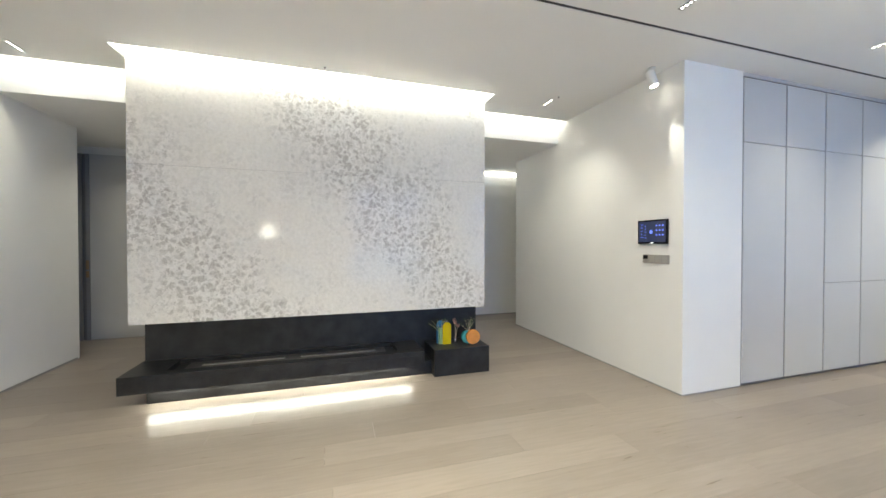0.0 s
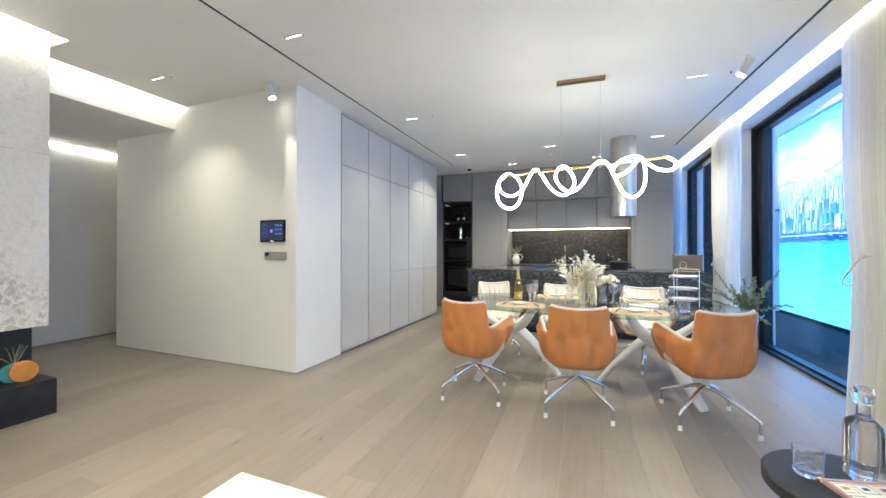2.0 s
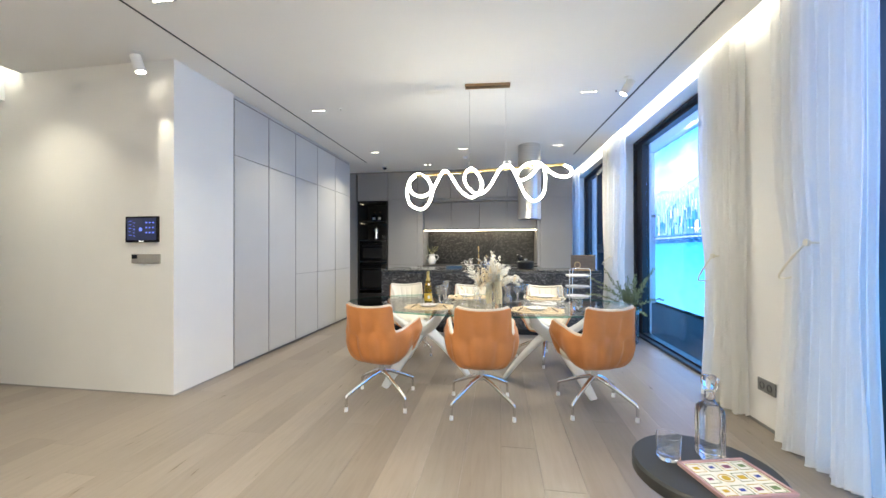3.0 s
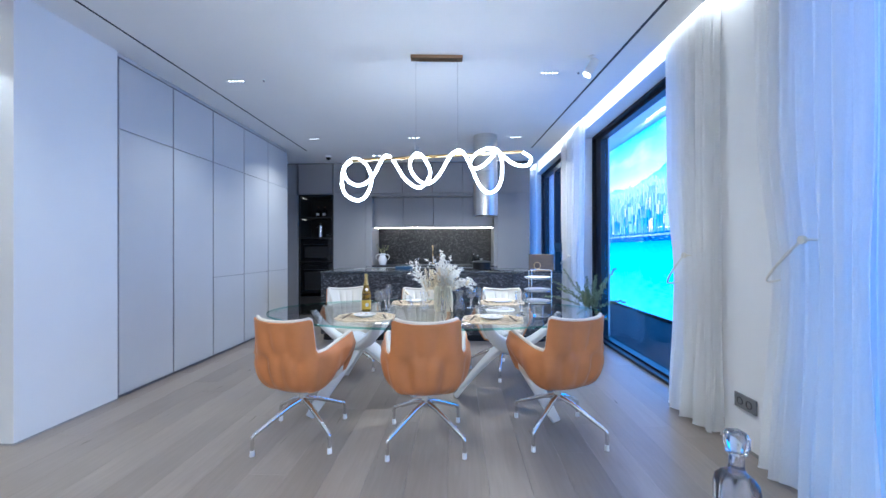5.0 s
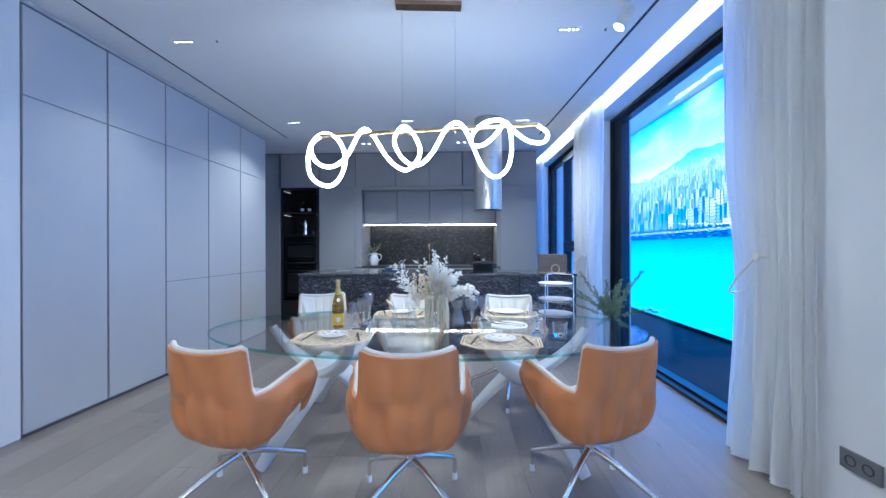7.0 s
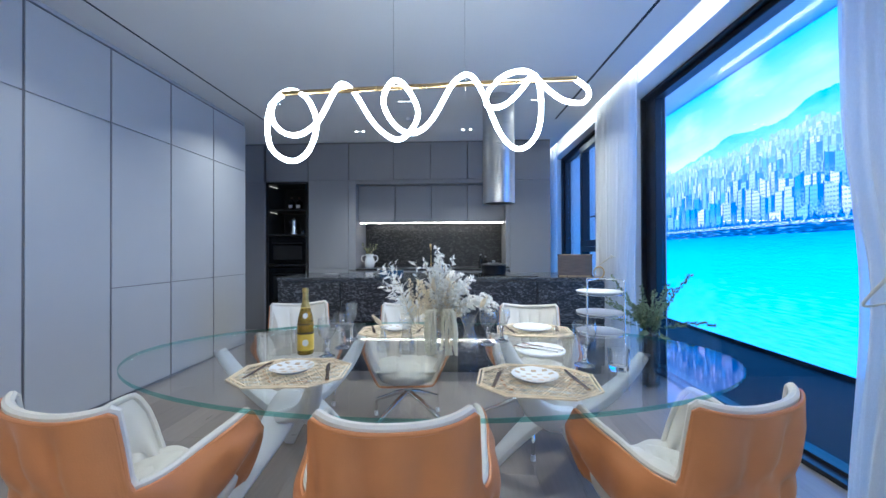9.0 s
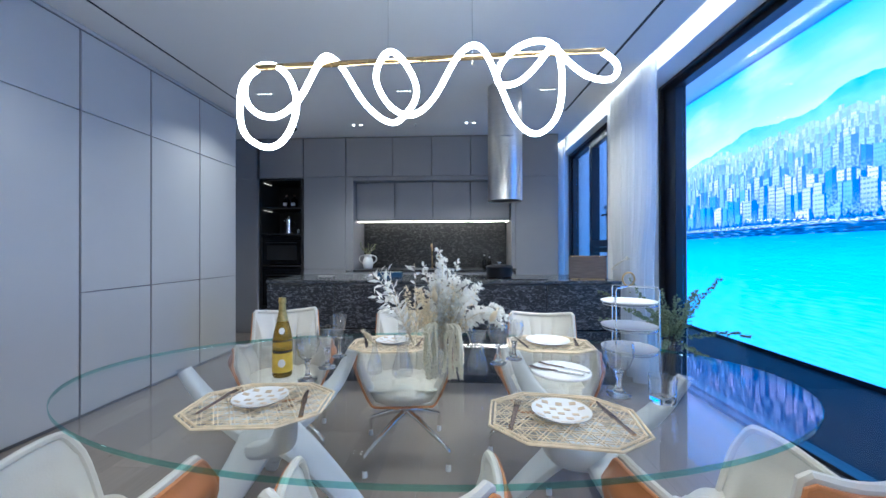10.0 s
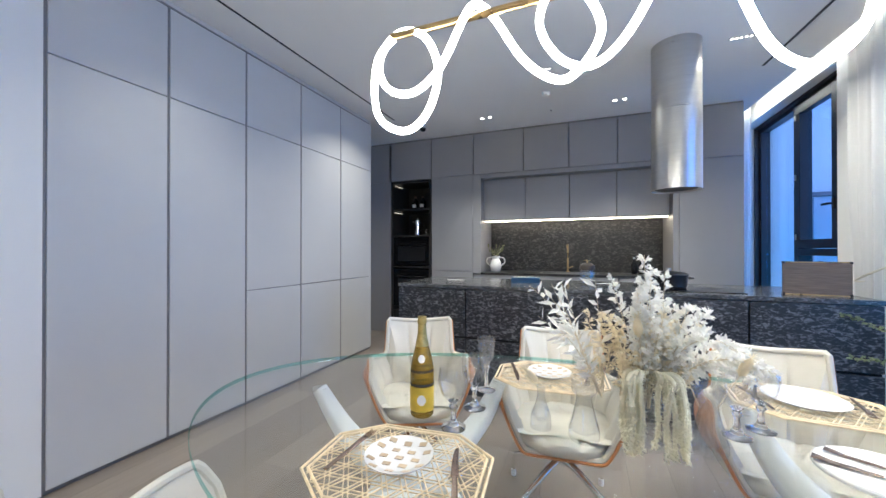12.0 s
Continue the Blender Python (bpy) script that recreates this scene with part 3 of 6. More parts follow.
win_a = window("window_1", WIN_A[0], WIN_A[1], 2.50, 0.0, HEAD, far_jamb=0.21)
win_b = window("window_2", WIN_B[0], WIN_B[1], 2.56, 0.0, HEAD)
win_c = window("window_3", WIN_C[0], WIN_C[1], 2.36, 0.0, HEAD, mullions=(7.39,), rail=(1.22, 7.35), sash=(6.62, 7.335, 1.295, 2.82))
part("outer_reveal", box((0.104, WIN_A[1] - WIN_A[0] - 0.115, 0.0), (0.16, WIN_A[1] - WIN_A[0] - 0.002, HEAD)), M_WALL, win_a, "pale outer reveal")

# balcony outside and the large display beyond it
setting("balcony_floor", box((2.63, -3.4, -0.06), (5.2, 9.5, -0.014)), mat("balcony_slab", (0.02, 0.024, 0.034), 0.75, vary=0.2, spec=0.15), "dark balcony floor", "floor")
balc = boxes([((2.1, 9.2, 0), (5.2, 9.5, 3.62)), ((2.1, Y_END + 0.2, 0), (2.25, 9.2, 3.62)), ((2.1, -3.4, 0), (5.2, -3.2, 3.62)), ((2.62, -3.2, 3.42), (2.72, 9.2, 3.62))])
setting("balcony_wall", balc, M_WALL, "plain pale wall at the end of the balcony", "wall")
setting("balcony_ceiling", box((2.62, -3.4, 3.625), (5.2, 9.5, 3.75)), M_WALL, "plain pale balcony ceiling", "ceiling")
outdoor_screen = thing("display_screen", (4.12, 0, 0), "wall-sized lit display showing a river and city skyline", "screen")
part("picture", box((0, -3.19, 0.045), (0.02, 9.19, 3.60)), M_SCREEN, outdoor_screen, "glowing blue picture of a river, tower blocks and sky")
part("plinth", box((0.0, -3.19, -0.012), (0.06, 9.19, 0.041)), M_FRAME, outdoor_screen)
part("backing", box((0.024, -3.19, 0.045), (0.06, 9.19, 3.62)), M_FRAME, outdoor_screen)

# ---- floor boards ----
floor_base = setting("floor", box((-7.2, -4.2, -0.12), (2.62, Y_END + 0.2, -0.012)), mat("floor_joint", (0.10, 0.085, 0.07), 0.8), "pale washed oak plank floor", "floor")

# ---- the stone wall with its hearth ----
stone = thing("stone_feature_wall", (ST_X, 0, 0), "pale crystalline marble feature wall above a dark hearth", "feature wall", kind="structure")
st_mid = 2.02
for y0, y1 in ((ST_Y0, -0.8594), (-0.859, 1.205)):
    for z0, z1 in ((0.66, st_mid - 0.001), (st_mid + 0.001, 3.28)):
        part("stone_panel", box((-0.03, y0, z0), (0, y1, z1), 0.0006), M_MARBLE, stone)
part("core", box((-0.52, ST_Y0 + 0.004, 0.662), (-0.032, ST_Y1 - 0.004, 3.28)), M_MARBLE, stone)
hearth = thing("hearth", (-3.45, -2.03, 0), "long black stone hearth bench with a recessed burner", "fireplace")
part("back_panel", box((-0.95, 0.01, 0.0), (-0.45, 3.23, 0.655)), M_SLATE, hearth)
part("bench", box((-0.45, 0, 0.14), (0, 2.50, 0.243), 0.003), M_SLATE, hearth)
for lo, hi in (((-0.45, 0, 0.243), (-0.40, 2.50, 0.285)), ((-0.10, 0, 0.243), (0, 2.50, 0.285)), ((-0.40, 0, 0.243), (-0.10, 0.30, 0.285)), ((-0.40, 2.25, 0.243), (-0.10, 2.50, 0.285))):
    part("rim_slab", box(lo, hi, 0.001), M_SLATE, hearth)
part("burner", boxes([((-0.36, 0.40, 0.245), (-0.14, 2.15, 0.262))], 0.003), mat("burner_plate", (0.17, 0.165, 0.155), 0.42, 0.8), hearth, "dark metal burner plate")
for a, c in ((0.52, 1.20), (1.34, 2.05)):
    part("burner_slot", box((-0.27, a, 0.262), (-0.235, c, 0.266)), M_STEEL, hearth, "thin steel burner slot")
part("plinth", box((-0.45, 0.14, 0), (-0.15, 2.62, 0.139)), M_SLATE, hearth)
part("light_strip", box((-0.145, 0.16, 0.126), (-0.115, 2.40, 0.139)), glow("hearth_led", (1.0, 0.98, 0.95), 30), hearth, "white under-bench light strip")
plinth_block = thing("side_block", (-3.485, 0.585, 0), "square black stone block beside the hearth", "stone block")
part("body", box((-0.412, 0, 0), (0, 0.60, 0.27), 0.003), M_SLATE, plinth_block)

# ---- tall white units ----
seams = [3.27, 3.868, 4.466, 5.085, 5.705, 6.34]
tops = 2.90
for k in range(5):
    y0, y1 = seams[k], seams[k + 1]
    u = thing("tall_cabinet", (X_CLO, y0, 0), "tall handleless matt white built-in cabinet, closed", "cabinet", "run of tall white cabinets")
    L = y1 - y0
    part("carcass", box((-0.58, 0.001, 0.0), (-0.024, L - 0.001, CEIL - 0.002)), M_GREYD, u)
    part("top_door", box((-0.02, 0.009, 2.3035), (0, L - 0.009, tops), 0.002), M_CLOSET, u)
    if k < 2:
        part("door", box((-0.02, 0.009, 0.03), (0, L - 0.009, 2.2965), 0.002), M_CLOSET, u)
    else:
        part("door", box((-0.02, 0.009, 0.9435), (0, L - 0.009, 2.2965), 0.002), M_CLOSET, u)
        part("door", box((-0.02, 0.009, 0.03), (0, L - 0.009, 0.9365), 0.002), M_CLOSET, u)
    part("edge_trim", box((-0.023, -0.008, 0.03), (-0.006, 0.008, tops)), M_GREYD, u, "thin grey edge profile")
    part("kickboard", box((-0.06, 0.001, 0), (-0.03, L - 0.001, 0.028)), M_BLACK, u)
setting("filler_top", box((-2.416, 3.264, tops + 0.022), (-2.405, 6.338, CEIL - 0.001)), M_CLOSET, "narrow white filler above the cabinets", "trim")

# ---- kitchen back run ----
YK = 7.26


def grey_unit(x0, x1, z0, z1, depth, label, doors=1, name="wall_cabinet", y=YK, splits=()):
    u = thing(name, (x0, y, z0), label, "cabinet", "grey kitchen cabinets")
    L, Hh = x1 - x0, z1 - z0
    part("carcass", box((0.0015, 0.021, 0.001), (L - 0.0015, depth, Hh - 0.001)), M_GREYD, u)
    zs = [0] + [s - z0 for s in splits] + [Hh]
    for a, c in zip(zs, zs[1:]):
        for d in range(doors):
            part("door", box((L * d / doors + 0.003, 0, a + 0.003), (L * (d + 1) / doors - 0.003, 0.02, c - 0.003), 0.0015), M_GREY, u)
    return u


g_label = "handleless matt grey kitchen cabinet, closed"
TOPK = 2.93
grey_unit(-3.0, -2.66, 0.0, TOPK, 0.6, "narrow tall matt grey kitchen cabinet, closed", splits=(2.335,), name="tall_cabinet")
grey_unit(-2.62, -1.945, 2.345, TOPK, 0.6, g_label)
grey_unit(-1.935, -1.295, 0.0, TOPK, 0.6, "tall handleless matt grey kitchen cabinet, closed", splits=(0.97, 2.355), name="tall_cabinet")
for x0, x1 in ((-1.285, -0.585), (-0.58, 0.0), (0.005, 0.575), (0.58, 1.21)):
    grey_unit(x0, x1, 2.355, TOPK, 0.6, g_label)
for x0, x1 in ((-1.175, -0.585), (-0.58, 0.0), (0.005, 0.575), (0.58, 1.165)):
    grey_unit(x0, x1, 1.705, 2.295, 0.4, g_label, y=YK + 0.16)
grey_unit(1.23, 1.85, 0.0, TOPK, 0.6, "tall handleless matt grey kitchen cabinet, closed", splits=(2.335,), name="tall_cabinet")
for k in range(4):
    x0 = -1.285 + k * 0.625
    grey_unit(x0, x0 + 0.62, 0.0, 0.93, 0.58, g_label, name="base_cabinet")
setting("cabinet_reveal", boxes([((-1.293, YK + 0.006, 0.95), (-1.18, YK + 0.66, 2.352)), ((1.17, YK + 0.006, 0.95), (1.228, YK + 0.66, 2.352)), ((-1.18, YK + 0.02, 2.298), (1.17, YK + 0.62, 2.352))]), M_GREY, "grey side linings of the worktop niche", "trim")
setting("cabinet_top_filler", box((-3.0, YK + 0.02, TOPK), (1.85, YK + 0.05, CEIL - 0.001)), M_GREYD, "narrow grey filler at the ceiling", "trim")
worktop = thing("worktop", (-1.178, YK, 0.932), "dark granite worktop along the kitchen niche", "worktop")
part("slab", box((0, -0.01, 0), (2.346, 0.62, 0.03), 0.003), M_SPLASH, worktop)
splash = thing("backsplash", (-1.178, YK + 0.62, 0.962), "dark speckled granite backsplash", "backsplash")
part("slab", box((0, 0, 0.001), (2.346, 0.03, 0.75)), M_SPLASH, splash)
strip = thing("worktop_light", (-1.10, YK + 0.27, 1.678), "thin warm light strip under the wall cabinets", "light strip")
part("diffuser", box((-0.07, 0, 0.016), (2.26, 0.022, 0.022)), M_STRIP_K, strip)

# oven niche
niche = thing("oven_cabinet", (-2.62, YK, 0), "open dark niche cabinet with shelves and built-in ovens", "cabinet")
M_DARKWOOD = mat("smoked_oak_lining", (0.018, 0.016, 0.015), 0.5, vary=0.2, stretch=(1, 1, 8))
part("carcass", boxes([((0, 0.0, 0), (0.03, 0.58, 2.335)), ((0.645, 0.0, 0), (0.672, 0.58, 2.335)), ((0.03, 0.56, 0), (0.645, 0.58, 2.335)), ((0.03, 0.0, 2.31), (0.645, 0.56, 2.335)), ((0.03, 0.02, 0), (0.645, 0.56, 0.35))]), M_DARKWOOD, niche)
for z in (1.90, 1.50, 1.02):
    part("shelf", box((0.032, 0.012, z - 0.012), (0.643, 0.558, z + 0.012)), M_DARKWOOD, niche)
part("pocket_door", box((-0.038, -0.04, 0.02), (-0.004, 0.5, 2.33), 0.002), M_GREY, niche, "grey pocket door slid open")
M_NICHE_LED = glow("niche_led", (1.0, 0.85, 0.68), 1.3)
for z in (1.86, 2.28):
    part("shelf_light", box((0.034, 0.06, z + 0.004), (0.040, 0.30, z + 0.009)), M_NICHE_LED, niche)
M_BLKGLASS = mat("black_glass", (0.006, 0.006, 0.007), 0.08, vary=0.05, rvary=0.02)
for z0, z1 in ((1.05, 1.47), (0.42, 0.98)):
    o = thing("built_in_oven", (-2.585, YK + 0.03, z0), "black glass built-in oven", "oven")
    part("body", box((0, 0.02, 0), (0.60, 0.5, z1 - z0)), M_BLACK, o)
    part("glass_front", box((0, 0, 0), (0.60, 0.019, z1 - z0 - 0.07), 0.002), M_BLKGLASS, o)
    part("control_panel", box((0, 0, z1 - z0 - 0.066), (0.60, 0.019, z1 - z0), 0.002), M_BLKGLASS, o)
    part("handle", tube([(0.06, -0.02, z1 - z0 - 0.10), (0.54, -0.02, z1 - z0 - 0.10)], 0.007), M_BLACK, o)
    part("window", box((0.07, -0.002, 0.06), (0.53, -0.0005, z1 - z0 - 0.14)), mat("oven_window", (0.02, 0.02, 0.021), 0.15), o)

# ---- island ----
YI = 5.302
island = thing("kitchen_island", (-1.434, YI, 0), "large kitchen island clad in dark leathered granite", "kitchen island")
LI = 3.33
jx = [0, 0.66, 1.665, 2.66, LI]
part("core", box((0.03, 0.04, 0), (LI - 0.03, 0.88, 0.925)), M_BLACK, island)
for a, c in zip(jx, jx[1:]):
    part("stone_panel", box((a + 0.006, 0, 0.52), (c - 0.006, 0.03, 0.93), 0.002), M_GRANITE, island)
    part("stone_panel", box((a + 0.006, 0, 0.09), (c - 0.006, 0.03, 0.50), 0.002), M_GRANITE, island)
part("side_panel", box((0.0, 0.034, 0.09), (0.028, 0.88, 0.93), 0.002), M_GRANITE, island)
part("side_panel", box((LI - 0.028, 0.034, 0.09), (LI, 0.88, 0.93), 0.002), M_GRANITE, island)
part("countertop", box((-0.004, -0.004, 0.936), (LI + 0.004, 0.89, 0.967), 0.003), granite("island_top", (0.045, 0.048, 0.05), (0.19, 0.195, 0.20), 26, 0.52, 0.16), island, "polished granite countertop")

# ---- hood ----
hood = thing("extractor_hood", (0.895, 5.74, 1.765), "cylindrical brushed steel island extractor hood", "extractor hood")
part("cylinder", lathe([(0.150, 0.012), (0.176, 0.004), (0.178, 0.0), (0.178, CEIL - 1.766), (0.0, CEIL - 1.766)], 64), M_STEEL, hood, smooth=True)
part("intake", lathe([(0, 0.03), (0.15, 0.03), (0.15, 0.012), (0.148, 0.01), (0.10, 0.018), (0, 0.018)], 48), M_BLACK, hood, smooth=True)
part("rim_ring", lathe([(0.178, 0.20), (0.1795, 0.201), (0.1795, 0.203), (0.178, 0.204)], 64), M_STEEL, hood)


# ---- dining table ----
TX, TY, TZ = 0.285, 3.41, 0.745
M_TABLEGLASS = clear_glass("table_glass", (0.985, 0.996, 0.992), 0.0, 0.028)
M_GLASSEDGE = clear_glass("green_glass_edge", (0.36, 0.76, 0.70), 0.04, 0.08)
M_WHITEGLOSS = mat("white_satin_lacquer", (0.72, 0.72, 0.71), 0.3, vary=0.02)
table = thing("dining_table", (TX, TY, 0), "oval glass dining table on white sculptural legs", "dining table")
bm = bmesh.new()
n = 128
A, B = 1.42, 0.725
for z, flip in ((TZ, False), (TZ - 0.015, True)):
    vs = [bm.verts.new(((A - 0.003) * math.cos(2 * math.pi * k / n), (B - 0.003) * math.sin(2 * math.pi * k / n), z)) for k in range(n)]
    bm.faces.new(vs[::-1] if flip else vs)
top = part("glass_top", bm, M_TABLEGLASS, table, "clear oval glass top")
bm = bmesh.new()
rings = []
for dr, z in ((-0.0015, TZ + 0.0003), (0, TZ - 0.0015), (0, TZ - 0.0135), (-0.0015, TZ - 0.0153)):
    rings.append([bm.verts.new(((A + dr) * math.cos(2 * math.pi * k / n), (B + dr) * math.sin(2 * math.pi * k / n), z)) for k in range(n)])
for a, c in zip(rings, rings[1:]):
    for k in range(n):
        bm.faces.new((a[k], c[k], c[(k + 1) % n], a[(k + 1) % n]))
part("glass_edge", bm, M_GLASSEDGE, table, "green polished glass edge", smooth=True)


def spline(ctrl, per=8):
    """A smooth line through the control points."""
    pts = [Vector(p) for p in ctrl]
    out = []
    for i in range(len(pts) - 1):
        p0, p1, p2, p3 = pts[max(i - 1, 0)], pts[i], pts[i + 1], pts[min(i + 2, len(pts) - 1)]
        for k in range(per):
            t = k / per
            out.append(0.5 * ((2 * p1) + (p2 - p0) * t + (2 * p0 - 5 * p1 + 4 * p2 - p3) * t * t + (3 * p1 - p0 - 3 * p2 + p3) * t ** 3))
    out.append(pts[-1])
    return out


def blade(ctrl, w0, w1, t0, t1, across, ease=1.0):
    """A tapering flat-oval limb along ctrl; across is the direction of its wide side."""
    line = spline(ctrl, 6)
    bm = bmesh.new()
    rings = []
    m = len(line)
    ac = Vector(across).normalized()
    for i, p in enumerate(line):
        d = (line[min(i + 1, m - 1)] - line[max(i - 1, 0)]).normalized()
        side = (ac - d * ac.dot(d)).normalized()
        nor = d.cross(side)
        f = (i / (m - 1)) ** ease
        w, t = w0 + (w1 - w0) * f, t0 + (t1 - t0) * f
        if ease != 1.0:          # a rounded root
            root = min(1.0, (i + 0.4) / (m * 0.22))
            root = math.sqrt(1 - (1 - root) ** 2)
            w, t = w * root, t * root
        rings.append([bm.verts.new(p + side * w * math.copysign(abs(math.cos(q)) ** 0.7, math.cos(q)) + nor * t * math.copysign(abs(math.sin(q)) ** 0.7, math.sin(q))) for q in [2 * math.pi * k / 16 for k in range(16)]])
    for a, c in zip(rings, rings[1:]):
        for k in range(16):
            bm.faces.new((a[k], a[(k + 1) % 16], c[(k + 1) % 16], c[k]))
    bm.faces.new(rings[0][::-1])
    bm.faces.new(rings[-1])
    return bm


for s in (-1, 1):
    limbs = [
        ([(s * 0.70, 0.02, 0.52), (s * 0.52, 0.01, 0.40), (s * 0.33, 0.02, 0.20), (s * 0.18, 0.03, 0.004)], 0.100, 0.034, 0.036, 0.018, (0.2, 1, 0.3)),
        ([(s * 0.66, 0.0, 0.54), (s * 0.72, -0.12, 0.38), (s * 0.83, -0.28, 0.17), (s * 0.92, -0.41, 0.004)], 0.100, 0.032, 0.036, 0.018, (1, 0.3, 0.2)),
        ([(s * 0.66, 0.04, 0.54), (s * 0.72, 0.18, 0.38), (s * 0.85, 0.38, 0.17), (s * 0.94, 0.53, 0.004)], 0.100, 0.032, 0.036, 0.018, (1, -0.3, 0.2)),
        ([(s * 0.60, 0.02, 0.42), (s * 0.78, 0.04, 0.46), (s * 0.95, 0.04, 0.58), (s * 1.065, 0.03, 0.727)], 0.092, 0.028, 0.042, 0.022, (0, 1, 0.1)),
        ([(s * 0.72, 0.0, 0.42), (s * 0.59, -0.12, 0.48), (s * 0.47, -0.27, 0.59), (s * 0.40, -0.38, 0.727)], 0.092, 0.028, 0.042, 0.022, (1, 0.6, 0)),
        ([(s * 0.72, 0.04, 0.42), (s * 0.59, 0.16, 0.48), (s * 0.48, 0.29, 0.59), (s * 0.42, 0.38, 0.727)], 0.092, 0.028, 0.042, 0.022, (1, -0.6, 0)),
    ]
    for ctrl, w0, w1, t0, t1, ac in limbs:
        part("leg", blade(ctrl, w0, w1, t0, t1, ac, 0.75), M_WHITEGLOSS, table, smooth=True)
    hub = lathe([(0.001 + 0.085 * math.sin(radians(q)), -0.075 * math.cos(radians(q))) for q in range(0, 181, 12)], 32)
    for v in hub.verts:
        v.co = Vector((s * 0.655 + v.co.x, 0.02 + v.co.y * 0.95, 0.455 + v.co.z))
    part("hub", hub, M_WHITEGLOSS, table, smooth=True)
    for px, py in ((s * 1.065, 0.03), (s * 0.40, -0.38), (s * 0.42, 0.38)):
        part("pad", lathe([(0, 0.7295), (0.029, 0.7295), (0.029, 0.726), (0.0, 0.726)], 20, at=(px, py, 0)), M_STEEL, table, "small metal mounting disc")

# ---- chairs ----
M_TAN = mat("tan_leather", (0.60, 0.235, 0.082), 0.36, vary=0.10, scale=5, bump=0.10, bump_scale=260)
M_CREAM = mat("cream_leather", (0.70, 0.65, 0.56), 0.55, vary=0.04, scale=5, bump=0.10, bump_scale=220)
M_FOOT = mat("white_plastic", (0.78, 0.78, 0.78), 0.4, vary=0.02)


def smooth01(x, a, c):
    t = min(1, max(0, (x - a) / (c - a)))
    return t * t * (3 - 2 * t)


def rim(th):
    """Height of the shell's edge at th degrees from the middle of the back."""
    a = abs(th)
    back = 0.815 + 0.021 * (a / 44) ** 2
    arm = 0.622 + 0.068 * smooth01(a, 52, 132)
    low = 0.385
    h = back + (arm - back) * smooth01(a, 44, 51.5)
    return h + (low - h) * smooth01(a, 121, 147)


def foot(th, h, inset=0.0):
    """Plan of the shell at th degrees for the level h (0 bottom to 1 rim)."""
    a = abs(th)
    c, s = math.cos(radians(th)), math.sin(radians(th))
    wide = 0.216 + 0.068 * math.sin(min(1.0, 1.7 * h) * math.pi / 2) - 0.026 * smooth01(h, 0.60, 0.74) + 0.035 * smooth01(a, 65, 120) * min(1.0, 1.4 * h)
    deep = (0.208 + 0.060 * h) if c > 0 else 0.262 + 0.075 * smooth01(a, 95, 130) * (1 - smooth01(a, 142, 166)) * min(1.0, 1.5 * h)
    wide, deep = wide - inset, deep - inset
    p = 3.0
    r = 1 / ((abs(s) / wide) ** p + (abs(c) / deep) ** p) ** (1 / p)
    return r * s, -r * c


def pillows(th, z):
    """Outward swell of the padded shell: three tall fields in the back, broad ones below and on the arms."""
    a = abs(th)
    up = smooth01(z, 0.585, 0.64)
    valley = lambda x, at, w: math.exp(-((x - at) / w) ** 2)
    upper = valley(a, 15, 7.5) * 0.75 + valley(a, 44, 6) * 0.4
    lower = valley(a, 0, 8) * 0.5 + valley(a, 28, 8) * smooth01(0.60 - z + 0.04, 0, 0.1) + valley(a, 60, 8) * 0.8 + valley(a, 95, 10) * 0.6
    belt = valley(z, 0.60 + 0.018 * math.cos(radians(th * 5)), 0.042) * (1 - smooth01(a, 48, 66))
    fade = smooth01(z, 0.33, 0.45) * (1 - smooth01(z, rim(th) - 0.07, rim(th) - 0.012))
    return (0.010 - 0.027 * (upper * up + lower * (1 - up)) - 0.016 * belt) * fade


BOTTOM = 0.325      # underside of the shell


def level(z):
    return max(0.0, (z - 0.29) / 0.5)


def shell_reach(th, v):
    """How far the bowl of the shell has opened at v (0 bottom to 1 rim)."""
    return 1 - (1 - v) ** (3.8 - 1.5 * smooth01(abs(th), 60, 135))


def shell_rise(th):
    return 2.15 - 1.2 * smooth01(abs(th), 60, 135)


def shell_radius(th, z):
    v = min(1.0, max(0.0, (z - BOTTOM) / (rim(th) - BOTTOM))) ** (1 / shell_rise(th))
    return math.hypot(*foot(th, level(z))) * shell_reach(th, v)


